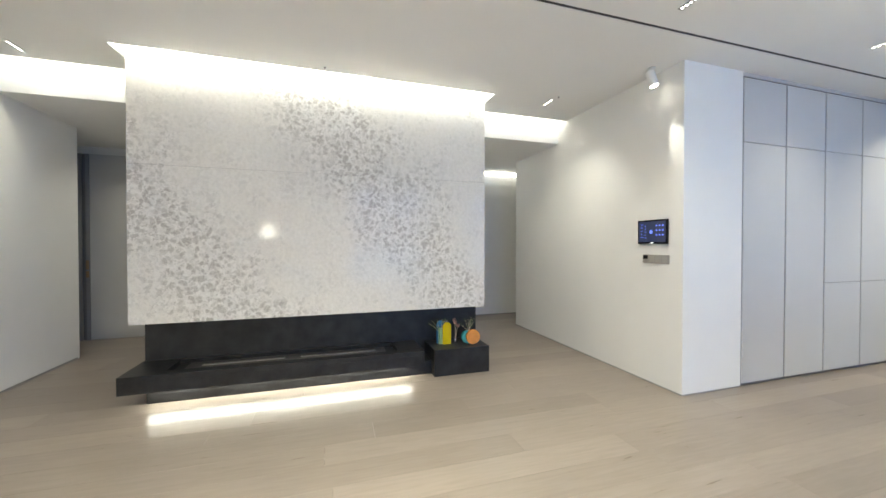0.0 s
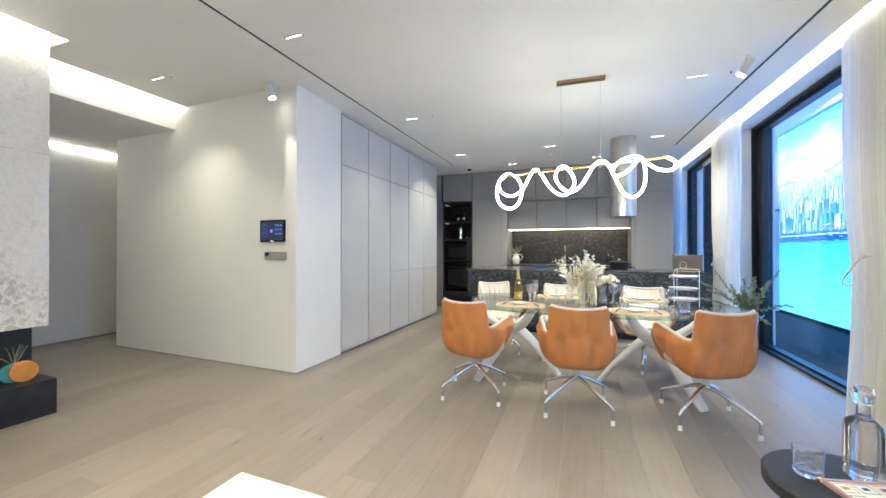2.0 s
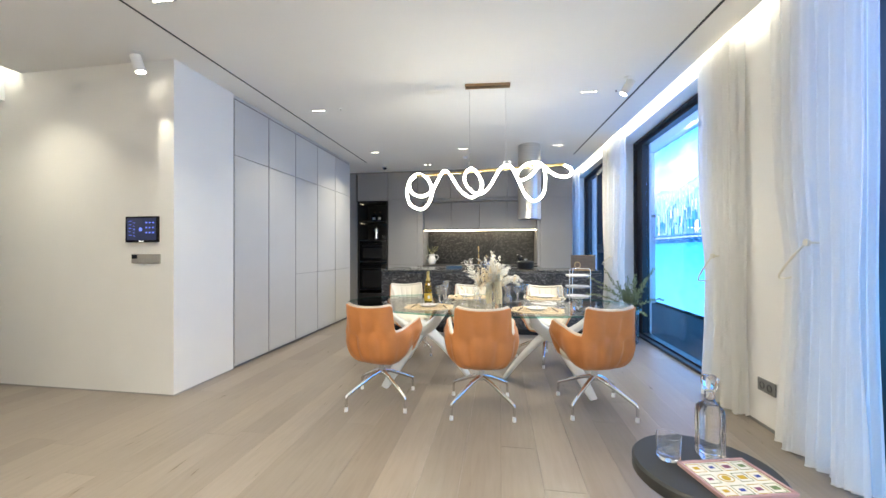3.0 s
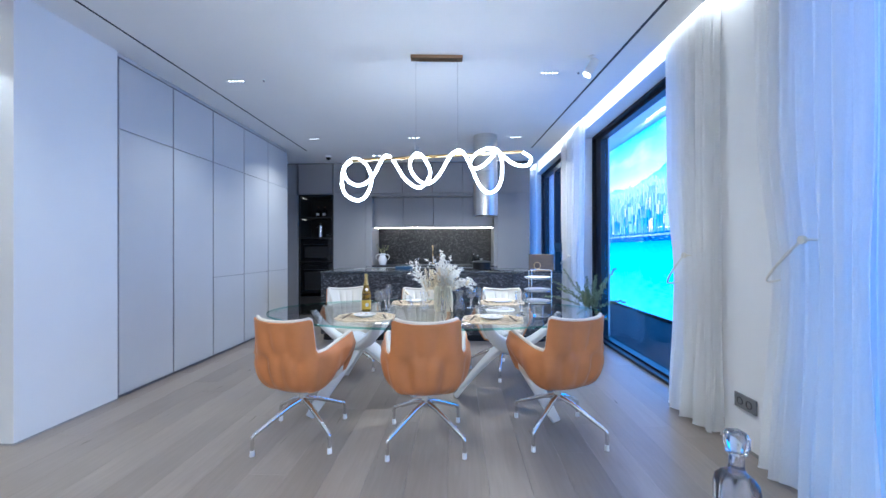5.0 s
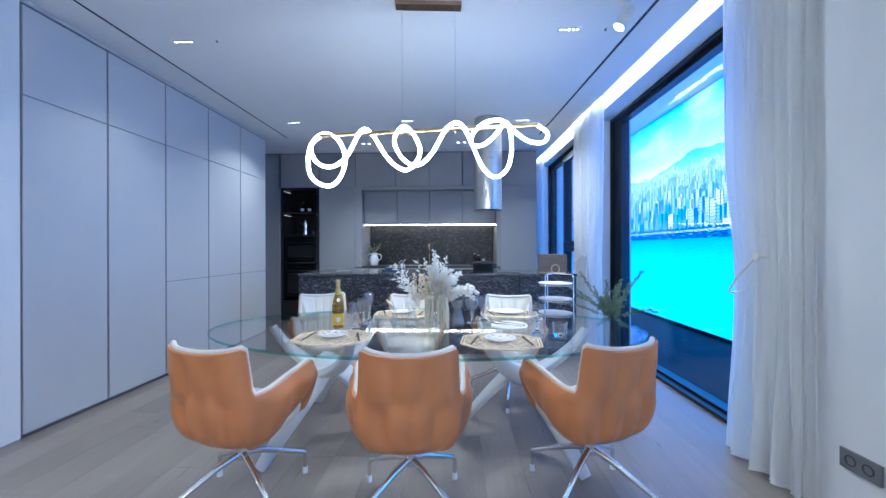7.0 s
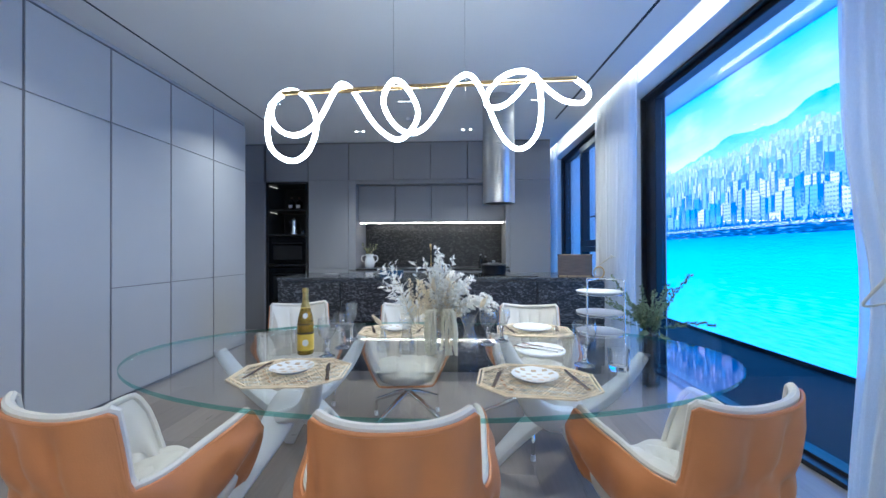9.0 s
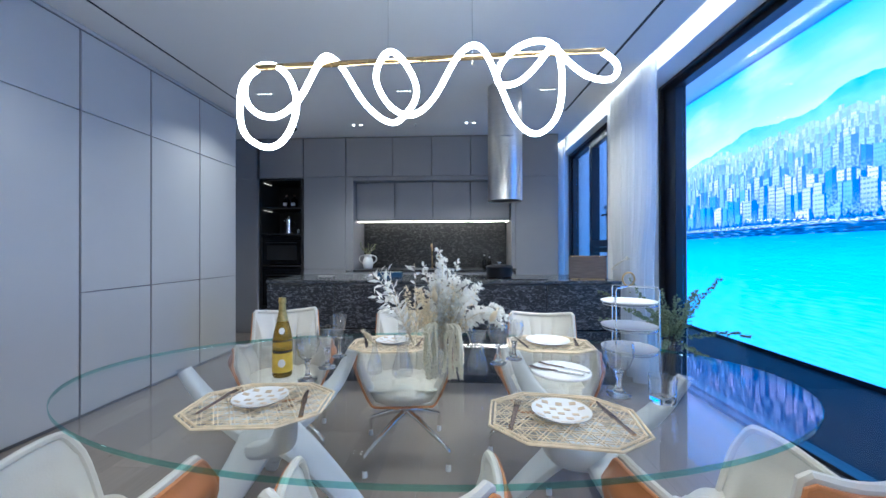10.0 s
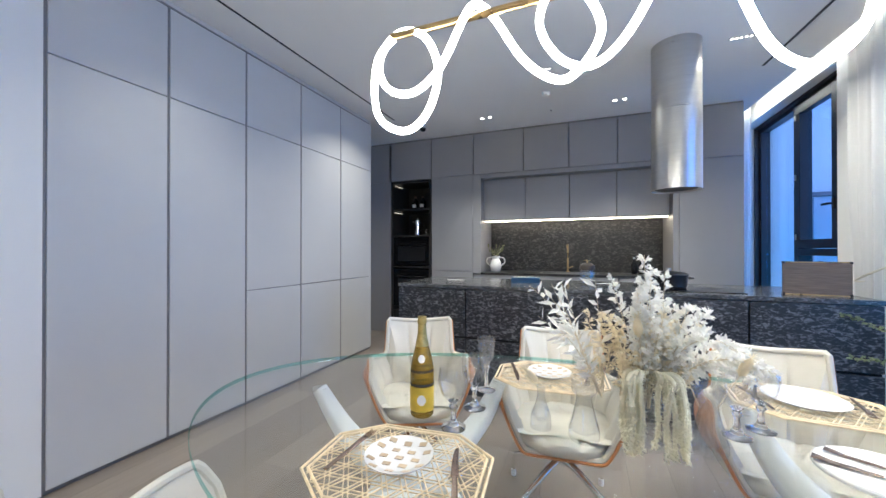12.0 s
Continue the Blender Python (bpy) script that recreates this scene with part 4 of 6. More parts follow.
def chair_shell(inner):
    bm = bmesh.new()
    N, Mv = 144, 26
    grid = []
    for i in range(N):
        th = -180 + 360 * i / N
        a = abs(th)
        row = []
        top = rim(th) - (0.004 if inner else 0)
        for j in range(Mv + 1):
            v = j / Mv
            if not inner:
                z = BOTTOM + (top - BOTTOM) * v ** shell_rise(th)
                x, y = foot(th, level(z))
                k = shell_reach(th, v) * (1 + pillows(th, z) / max(0.05, math.hypot(x, y)))
                row.append((x * k, y * k, z))
                continue
            seat = 0.452 - 0.014 * math.cos(radians(th))
            top_i = max(top, seat + 0.004)
            if v < 0.5:
                f = v / 0.5
                x, y = foot(th, 0.25, 0.06)
                z = seat + 0.012 * math.sin(f * math.pi) - 0.02 * f ** 6
                ax = abs(x * f)
                z -= 0.016 * math.exp(-((ax - 0.085) / 0.012) ** 2) * smooth01(f, 0.1, 0.4) + 0.012 * math.exp(-((y * f) / 0.012) ** 2)
                x, y = x * f * 0.97, y * f * 0.97
            else:
                f = (v - 0.5) / 0.5
                inset = 0.064 - 0.042 * f ** 2.5
                z = seat - 0.02 + (top_i - seat + 0.02) * f
                puff = 0.018 * math.sin(min(1, f * 1.05) * math.pi)
                crease = math.exp(-(a / 2.2) ** 2) * 0.6 + math.exp(-((a - 17) / 2.5) ** 2) + math.exp(-((a - 50) / 3) ** 2) + 0.8 * math.exp(-((a - 80) / 3) ** 2)
                band = math.exp(-((z - 0.60) / 0.012) ** 2) if a < 52 else 0
                x, y = foot(th, level(z), inset + puff - 0.02 * crease * math.sin(f * math.pi) - 0.018 * band)
            r, most = math.hypot(x, y), max(0.02, shell_radius(th, min(z, top)) - 0.017)
            if r > most and z < top + 0.02:
                x, y = x * most / r, y * most / r
            row.append((x, y, z))
        grid.append(row)
    vs = [[bm.verts.new(p) for p in row] for row in grid]
    for i in range(N):
        a, c = vs[i], vs[(i + 1) % N]
        for j in range(Mv):
            f = (a[j], c[j], c[j + 1], a[j + 1])
            bm.faces.new(f if inner else f[::-1])
    bmesh.ops.remove_doubles(bm, verts=bm.verts, dist=0.0008)
    bmesh.ops.recalc_face_normals(bm, faces=bm.faces)
    return bm


def seat_pad():
    """The quilted seat cushion, round at the front and full at the edges."""
    bm = bmesh.new()
    prof = [(0.02, 0.462), (0.2, 0.466), (0.4, 0.471), (0.6, 0.474), (0.8, 0.472), (0.91, 0.464), (0.98, 0.450), (1.0, 0.434), (0.985, 0.412), (0.92, 0.39), (0.7, 0.38), (0.02, 0.38)]
    rings = []
    for f, z in prof:
        row = []
        for i in range(72):
            th = 2 * math.pi * i / 72
            c, s = math.cos(th), math.sin(th)
            deep = 0.283 if c > 0 else 0.16
            r = f / ((abs(s) / 0.238) ** 2.5 + (abs(c) / deep) ** 2.5) ** 0.4
            x, y = r * s, r * c
            dip = 0.016 * (math.exp(-((abs(x) - 0.075) / 0.012) ** 2) + math.exp(-((y - 0.07) / 0.012) ** 2)) if z > 0.44 else 0.0
            row.append(bm.verts.new((x, y, z - dip)))
        rings.append(row)
    for a, c in zip(rings, rings[1:]):
        for i in range(72):
            bm.faces.new((a[i], c[i], c[(i + 1) % 72], a[(i + 1) % 72]))
    bm.faces.new(rings[0])
    bm.faces.new(rings[-1][::-1])
    bmesh.ops.recalc_face_normals(bm, faces=bm.faces)
    return bm


def rim_line(inset, dz):
    out = []
    for i in range(144):
        th = -180 + 2.5 * i
        z = rim(th)
        x, y = foot(th, level(z), inset)
        out.append((x, y, z + dz))
    return out


def dining_chair():
    c = thing("dining_chair", (0, 0, 0), "tan leather swivel dining chair with cream quilted lining", "chair", "chairs round the dining table")
    part("shell", chair_shell(False), M_TAN, c, "tan leather outer shell", smooth=True)
    part("lining", chair_shell(True), M_CREAM, c, "cream quilted leather lining", smooth=True)
    part("seat_cushion", seat_pad(), M_CREAM, c, "cream quilted seat cushion", smooth=True)
    part("piping", tube(rim_line(0.005, -0.004), 0.0065, 8, closed=True), M_TAN, c, "tan leather edge", smooth=True)
    part("cushion_piping", tube(rim_line(0.021, 0.004), 0.0125, 8, closed=True), M_CREAM, c, "cream piping", smooth=True)
    part("column", lathe([(0, 0.335), (0.036, 0.335), (0.036, 0.322), (0.027, 0.317), (0.027, 0.252), (0.031, 0.247), (0.031, 0.225), (0, 0.222)], 24), M_CHROME, c, smooth=True)
    return c


def build_chair_with_base(turn):
    c = dining_chair()
    for k in range(4):
        a = radians(45 + 90 * k) - radians(turn)
        d = Vector((math.cos(a), math.sin(a), 0))
        leg = part("leg", tube([d * 0.015 + Vector((0, 0, 0.252)), d * 0.10 + Vector((0, 0, 0.226)), d * 0.317 + Vector((0, 0, 0.124)), d * 0.328 + Vector((0, 0, 0.113)), d * 0.33 + Vector((0, 0, 0.10)), d * 0.33 + Vector((0, 0, 0.028))],
                               [0.017, 0.016, 0.0125, 0.012, 0.0115, 0.0105], 12), M_CHROME, c, "polished metal leg", smooth=True)
        part("foot_cap", lathe([(0, 0.034), (0.0125, 0.034), (0.015, 0.008), (0.015, 0.0), (0, 0.0)], 14, at=tuple(d * 0.33)), M_FOOT, leg, "white plastic foot cap")
    return c


# each seat is swivelled; its base stays nearly square to the table
near_chairs = (((-0.572, 2.742), -12, 6), ((0.271, 2.722), 6, 5), ((1.172, 2.852), 21, 4))
far_chairs = (((-0.70, 4.20), 205, 20), ((0.09, 4.16), 185, 10), ((0.94, 4.12), 174, 35))
for (x, y), swivel, base in near_chairs + far_chairs:
    ch = build_chair_with_base(swivel - base)
    ch.matrix_basis = pose(x, y, 0, 0, 0, swivel)

# ---- pendant ----
pend = thing("pendant_lamp", (0.31, 3.473, 0), "looping white light tube wound round a brass bar", "pendant lamp", rz=4.1)
M_TUBE = glow("lit_tube", (1.0, 0.97, 0.93), TUBE)
turns = [(0.75, 2.12), (0.83, 2.08), (0.8, 2.01), (0.68, 2.01), (0.57, 2.08), (0.49, 2.14), (0.38, 2.13), (0.3, 2.07), (0.29, 1.99), (0.38, 1.99), (0.47, 2.07), (0.52, 2.13), (0.56, 2.02), (0.55, 1.84), (0.46, 1.76), (0.37, 1.83), (0.3, 1.98), (0.23, 2.1), (0.17, 2.12), (0.1, 2.07), (0.01, 1.91), (-0.09, 1.84), (-0.19, 1.89), (-0.25, 2.01), (-0.19, 2.1), (-0.12, 2.06), (-0.06, 1.93), (-0.12, 1.83), (-0.19, 1.81), (-0.3, 1.9), (-0.39, 2.05), (-0.45, 2.08), (-0.5, 2.01), (-0.57, 1.88), (-0.68, 1.82), (-0.79, 1.87), (-0.82, 1.98), (-0.74, 2.06), (-0.63, 2.02), (-0.57, 1.88), (-0.61, 1.74), (-0.7, 1.69), (-0.81, 1.75), (-0.84, 1.86), (-0.82, 1.98), (-0.75, 2.03)]
path3 = []
for k, (px, pz) in enumerate(turns):
    on_bar = pz > 2.08 + 0.02 * px
    dy = 0.028 * math.sin(k * 0.9 + 0.6) + (-0.02 if on_bar and k not in (0, len(turns) - 1) else 0.0)
    if k in (0, len(turns) - 1):
        dy = 0.0
    path3.append((px, dy, pz))
wound = spline(path3, 6)
for _ in range(4):
    wound = [wound[0]] + [0.25 * a + 0.5 * b + 0.25 * c for a, b, c in zip(wound, wound[1:], wound[2:])] + [wound[-1]]
part("light_tube", tube(wound, 0.0122, 14), M_TUBE, pend, "glowing white flexible tube", smooth=True)
part("bar", tube([(-0.757, 0, 2.037), (0.755, 0, 2.127)], 0.0125, 16), M_BRASS, pend, "satin brass bar", smooth=True)
part("ceiling_plate", box((-0.234, -0.035, CEIL - 0.028), (0.218, 0.035, CEIL - 0.001), 0.002), M_BRONZE, pend, "bronze ceiling plate")
for x in (-0.19, 0.175):
    part("cable", tube([(x, 0, 2.06), (x, 0, CEIL - 0.028)], 0.0016, 6), M_STEEL, pend)

# ---- on the table ----
M_CRYSTAL = mat("cut_crystal", (1, 1, 1), 0.0, vary=0.0, trans=0.975, ior=1.5, rvary=0)
M_CUT = clear_glass("ribbed_glass", (0.992, 0.996, 0.998), 0.06, 0.11)
M_STRAW = mat("natural_straw", (0.76, 0.62, 0.41), 0.7, vary=0.16, scale=30)
M_CHINA = mat("white_china", (0.80, 0.79, 0.77), 0.15, vary=0.015, rvary=0.03)
M_MOTIF = mat("tan_motif", (0.50, 0.38, 0.25), 0.3, vary=0.15, scale=40)
M_CUTLERY = mat("rose_bronze_cutlery", (0.42, 0.31, 0.25), 0.25, 1.0, vary=0.05)
M_WOOD = mat("dark_wood", (0.09, 0.05, 0.035), 0.5, vary=0.25, stretch=(1, 1, 8))
M_SILVER = mat("silver_wire", (0.75, 0.75, 0.74), 0.2, 1.0, vary=0.03)


def on_table(name, x, y, label, category, group="", rz=0.0, dz=0.0005):
    return thing(name, (x, y, TZ + dz), label, category, group, rz)


def placemat(x, y, rz):
    u = on_table("placemat", x, y, "octagonal openwork placemat of natural woven straw", "placemat", "place settings", rz)
    hx, hy, cx, cy = 0.218, 0.172, 0.115, 0.085
    oct_ = [(hx, -cy), (hx, cy), (cx, hy), (-cx, hy), (-hx, cy), (-hx, -cy), (-cx, -hy), (cx, -hy)]
    for inset, nm in ((0.0, "rim"), (0.014, "rim")):
        part(nm, tube([(a * (1 - inset / hx), b * (1 - inset / hy), 0.004) for a, b in oct_], 0.004, 6, closed=True), M_STRAW, u)
    bm = bmesh.new()

    def inside(a, b):
        return abs(a) < hx - 0.008 and abs(b) < hy - 0.008 and abs(a) / 1.0 * (hy - cy) + abs(b) * (hx - cx) < (hx * (hy - cy) + cy * (hx - cx)) * 0.97

    for ang in (0, 60, 120):
        dx, dy = math.cos(radians(ang)), math.sin(radians(ang))
        for k in range(-9, 10):
            for off in (-0.0055, 0.0055):
                ox, oy = -dy * (k * 0.042 + off), dx * (k * 0.042 + off)
                ts = [t / 200 for t in range(-60, 61) if inside(ox + dx * t / 200, oy + dy * t / 200)]
                if len(ts) > 4:
                    p, q = (ox + dx * ts[0], oy + dy * ts[0]), (ox + dx * ts[-1], oy + dy * ts[-1])
                    z = 0.0025 + 0.0008 * (ang / 60)
                    tube([(*p, z), (*q, z)], 0.0016, 4, bm)
    w = part("weave", bm, M_STRAW, u)
    tagged(w, kind="stuff")
    return u


def plate(x, y, r, rz, motif, group="place settings", dz=0.006, name="plate"):
    u = on_table(name, x, y, "small white china plate with tan brick motif" if motif else "plain white china plate", "plate", group, rz, dz)
    part("dish", lathe([(0, 0.004), (r * 0.62, 0.005), (r * 0.7, 0.008), (r * 0.97, 0.0175), (r, 0.0185), (r * 1.0, 0.0165), (r * 0.68, 0.001), (r * 0.6, 0.0), (0, 0.0)], 48), M_CHINA, u, smooth=True)
    if motif:
        k = 0
        for i in range(-3, 4):
            for j in range(-3, 4):
                px, py = (i + 0.5 * (j % 2)) * 0.042, j * 0.03
                d = math.hypot(px, py)
                if d < r * 0.86:
                    zz = 0.0056 if d < r * 0.6 else 0.0056 + (d - r * 0.6) / (r * 0.37) * 0.0125
                    tilt = Matrix.Translation((px, py, zz + 0.0008)) @ (Matrix.Rotation(0.33, 4, Vector((-py, px, 0))).inverted() if d > r * 0.68 else Matrix.Identity(4))
                    bm = bmesh.new()
                    add_box(bm, (-0.010, -0.007, -0.0004), (0.010, 0.007, 0.0004), 0, tilt)
                    part("motif", bm, M_MOTIF, u)
    return u


def fork(x, y, rz, dz=0.006):
    u = on_table("fork", x, y, "rose bronze table fork", "fork", "cutlery", rz, dz)
    part("handle", blade([(0, -0.10, 0.002), (0, 0.0, 0.004), (0, 0.045, 0.006), (0, 0.062, 0.004)], 0.006, 0.010, 0.0018, 0.0013, (1, 0, 0)), M_CUTLERY, u, smooth=True)
    for k in range(4):
        xx = -0.0084 + 0.0056 * k
        part("tine", tube([(xx, 0.058, 0.004), (xx, 0.085, 0.004), (xx, 0.10, 0.007)], [0.0017, 0.0015, 0.0008], 6), M_CUTLERY, u)
    return u


def knife(x, y, rz, dz=0.006):
    u = on_table("knife", x, y, "rose bronze table knife", "knife", "cutlery", rz, dz)
    part("handle", blade([(0, -0.105, 0.003), (0, -0.05, 0.0035), (0, -0.005, 0.003)], 0.0075, 0.006, 0.0028, 0.002, (1, 0, 0)), M_CUTLERY, u, smooth=True)
    part("blade", blade([(0, -0.006, 0.003), (0.001, 0.06, 0.003), (0.004, 0.10, 0.003), (0.007, 0.112, 0.003)], 0.010, 0.003, 0.0012, 0.0006, (1, 0, 0)), M_CUTLERY, u, smooth=True)
    return u


for (x, y, rz, motif, pr) in ((-0.226, 3.07, 5, True, 0.086), (0.742, 3.012, -7, True, 0.088), (0.065, 3.85, 4, True, 0.088), (0.905, 3.885, -4, False, 0.115)):
    placemat(x, y, rz)
    far = y > 3.5
    plate(x - 0.005, y + 0.01, pr, rz, motif)
    s = -1 if far else 1
    fork(x - 0.145 * s, y + 0.01, rz + (180 if far else 0) - 8)
    knife(x + 0.145 * s, y, rz + (180 if far else 0) + 14)

# wooden-handled servers on a cream board
bd = on_table("serving_board", 0.846, 3.435, "round cream serving board", "board")
part("disc", lathe([(0, 0.012), (0.118, 0.012), (0.122, 0.008), (0.122, 0.002), (0.118, 0), (0, 0)], 48), M_CHINA, bd, smooth=True)
for dx, rz, spoon in ((-0.02, 62, True), (0.02, 55, False)):
    sv = on_table("serving_spoon" if spoon else "serving_fork", 0.846 + dx, 3.42 + dx, "serving piece with a white handle and bronze head", "cutlery", "cutlery", rz, 0.013)
    part("handle", blade([(0, -0.10, 0.006), (0, -0.05, 0.007), (0, 0.0, 0.006)], 0.010, 0.008, 0.006, 0.004, (1, 0, 0)), M_CHINA, sv, "white handle", smooth=True)
    part("head", blade([(0, 0.0, 0.005), (0, 0.05, 0.004), (0, 0.075, 0.003), (0, 0.10, 0.006), (0, 0.115, 0.007)], 0.005, 0.016 if spoon else 0.012, 0.002, 0.0015, (1, 0, 0)), M_CUTLERY, sv, smooth=True)

# sparkling wine bottle
M_BOTTLE = mat("amber_bottle_glass", (0.52, 0.34, 0.05), 0.04, vary=0.15, scale=12, trans=0.72, ior=1.35, rvary=0.01)
M_GOLD = mat("gold_foil", (0.60, 0.44, 0.16), 0.30, 1.0, vary=0.22, scale=50, bump=0.35, bump_scale=120)
M_LABEL = mat("gold_label", (0.66, 0.45, 0.06), 0.35, vary=0.12, scale=30)
M_PRINT = mat("dark_print", (0.05, 0.04, 0.03), 0.5)
bt = on_table("wine_bottle", -0.289, 3.342, "sparkling wine bottle with gold foil neck and label", "bottle")
part("glass", lathe([(0, 0.012), (0.030, 0.004), (0.038, 0.0), (0.043, 0.006), (0.044, 0.135), (0.0425, 0.155), (0.037, 0.182), (0.027, 0.215), (0.019, 0.245), (0.0155, 0.262)], 48), M_BOTTLE, bt, smooth=True)
part("foil", lathe([(0.0262, 0.222), (0.0205, 0.243), (0.0167, 0.262), (0.0157, 0.288), (0.0152, 0.291), (0.0172, 0.295), (0.0176, 0.303), (0.0165, 0.309), (0.0160, 0.316), (0.0, 0.318)], 32), M_GOLD, bt, "crinkled gold foil", smooth=True)
part("label", lathe([(0.0445, 0.022), (0.0448, 0.022), (0.0448, 0.098), (0.0445, 0.098)], 48), M_LABEL, bt, "gold paper label")
part("print_band", lathe([(0.0448, 0.101), (0.0450, 0.101), (0.0450, 0.108), (0.0448, 0.108)], 48), M_PRINT, bt, "dark printed band")
part("print_band", lathe([(0.0437, 0.143), (0.0440, 0.143), (0.0434, 0.150), (0.0431, 0.150)], 48), M_PRINT, bt, "dark printed band")
part("badge", lathe([(0, 0), (0.016, 0), (0.016, 0.002), (0, 0.002)], 28), M_CHINA, bt, "white oval label badge").matrix_basis = pose(0.0162, -0.0408, 0.060, 90, 0, 21.7)
part("neck_badge", lathe([(0, 0), (0.013, 0), (0.013, 0.002), (0, 0.002)], 24), M_CHINA, bt, "round white neck seal").matrix_basis = pose(0.0130, -0.0325, 0.186, 70, 0, 21.7)
bt.scale = (0.86, 0.86, 1.0)


def fluted(profile, lobes, depth, z0, z1, segs=60):
    bm = lathe(profile, segs)
    for v in bm.verts:
        r = math.hypot(v.co.x, v.co.y)
        if r > 0.004 and z0 < v.co.z < z1:
            k = 1 + depth * math.cos(lobes * math.atan2(v.co.y, v.co.x))
            v.co.x *= k
            v.co.y *= k
    return bm


def stem_glass(name, x, y, label, profile, lobes, z0, z1):
    u = on_table(name, x, y, label, "glass", "crystal glasses on the table")
    part("bowl", fluted([(r, h) for r, h in profile if h >= z0 - 1e-6], lobes, 0.03, z0, z1), M_CUT, u, "cut crystal bowl", smooth=True)
    part("stem", fluted([(r, h) for r, h in profile if h <= z0 + 1e-6], 8, 0.06, 0.012, z0), M_CRYSTAL, u, "crystal stem and foot", smooth=True)
    return u


goblet = [(0, 0.0), (0.036, 0.0), (0.037, 0.004), (0.018, 0.010), (0.009, 0.025), (0.007, 0.055), (0.013, 0.065), (0.008, 0.075), (0.016, 0.082), (0.033, 0.10), (0.043, 0.13), (0.044, 0.155), (0.041, 0.178), (0.039, 0.178), (0.041, 0.155), (0.040, 0.13), (0.031, 0.104), (0.0, 0.09)]
flute = [(0, 0.0), (0.034, 0.0), (0.035, 0.004), (0.012, 0.010), (0.007, 0.03), (0.007, 0.075), (0.014, 0.088), (0.008, 0.098), (0.014, 0.106), (0.025, 0.125), (0.029, 0.16), (0.034, 0.20), (0.0325, 0.20), (0.027, 0.16), (0.022, 0.128), (0, 0.112)]
for x, y in ((-0.165, 3.295), (-0.145, 3.45), (0.60, 3.54), (0.68, 3.61)):
    stem_glass("wine_glass", x, y, "cut crystal wine goblet", goblet, 12, 0.082, 0.17)
for x, y in ((-0.147, 3.615),):
    stem_glass("champagne_flute", x, y, "tall cut crystal champagne flute", flute, 12, 0.106, 0.19)
stem_glass("wine_glass", 0.985, 3.205, "wide cut crystal wine goblet with octagonal foot", [(r * 1.12, h * 1.04) for r, h in goblet], 14, 0.082 * 1.04, 0.175)
tb = on_table("tumbler", 1.105, 3.152, "heavy clear crystal tumbler", "glass", "crystal glasses on the table")
part("body", fluted([(0, 0.0), (0.036, 0.0), (0.039, 0.006), (0.043, 0.085), (0.0415, 0.085), (0.037, 0.02), (0.0, 0.016)], 10, 0.02, 0.004, 0.06), M_CRYSTAL, tb, smooth=True)

# ribbed vases
vases = ((0.077, 3.39, 0.85, "bottle"), (0.197, 3.365, 1.0, "tulip"), (0.352, 3.40, 1.05, "wide"), (0.50, 3.412, 1.05, "tulip"))
for x, y, k, form in vases:
    u = on_table("glass_vase", x, y, "ribbed clear glass bud vase holding dried stems", "vase", "bud vases")
    pr = {"tulip": [(0, 0.0), (0.036, 0.0), (0.041, 0.008), (0.040, 0.03), (0.026, 0.085), (0.018, 0.115), (0.021, 0.122), (0.032, 0.135), (0.034, 0.165), (0.0325, 0.165), (0.019, 0.122), (0.024, 0.085), (0.037, 0.03), (0, 0.012)],
          "bottle": [(0, 0.0), (0.032, 0.0), (0.036, 0.008), (0.032, 0.05), (0.016, 0.09), (0.011, 0.12), (0.015, 0.145), (0.0135, 0.145), (0.0095, 0.12), (0.028, 0.05), (0, 0.012)],
          "wide": [(0, 0.0), (0.048, 0.0), (0.05, 0.006), (0.014, 0.02), (0.014, 0.03), (0.042, 0.06), (0.048, 0.10), (0.03, 0.14), (0.042, 0.18), (0.0405, 0.18), (0.028, 0.14), (0.045, 0.10), (0, 0.05)]}[form]
    part("body", fluted([(r * k, h * k) for r, h in pr], 22, 0.035, 0.02, 0.16 * k, 88), M_CUT, u, smooth=True)

# dried flowers: bleached leaves, plumes and hanging strands
def petal(name, color):
    """Thin dry leaf that lets half of the light through."""
    m = mat(name, color, 0.8, vary=0.08, scale=20)
    nt = m.node_tree
    tl = nt.nodes.new("ShaderNodeBsdfTranslucent")
    tl.inputs[0].default_value = (*color, 1)
    mx = nt.nodes.new("ShaderNodeMixShader")
    mx.inputs[0].default_value = 0.45
    nt.links.new(nt.nodes["Principled BSDF"].outputs[0], mx.inputs[1])
    nt.links.new(tl.outputs[0], mx.inputs[2])
    nt.links.new(mx.outputs[0], nt.nodes["Material Output"].inputs[0])
    return m


M_BLEACH = petal("bleached_leaf", (0.95, 0.92, 0.86))
M_PLUME = petal("cream_plume", (0.95, 0.84, 0.64))
M_STEMS = mat("dry_stem", (0.74, 0.64, 0.47), 0.8, vary=0.15)


def leaf(bm, base, d, L, w, rnd, curl=0.2):
    d = d.normalized()
    side = d.cross(Vector((rnd.uniform(-1, 1), rnd.uniform(-1, 1), rnd.uniform(0.2, 1)))).normalized()
    nor = side.cross(d)
    a = bm.verts.new(base)
    b1 = bm.verts.new(base + d * L * 0.45 + side * w + nor * curl * L * 0.2)
    b2 = bm.verts.new(base + d * L * 0.45 - side * w + nor * curl * L * 0.2)
    t = bm.verts.new(base + d * L - nor * curl * L * 0.35)
    bm.faces.new((a, b1, t))
    bm.faces.new((a, t, b2))


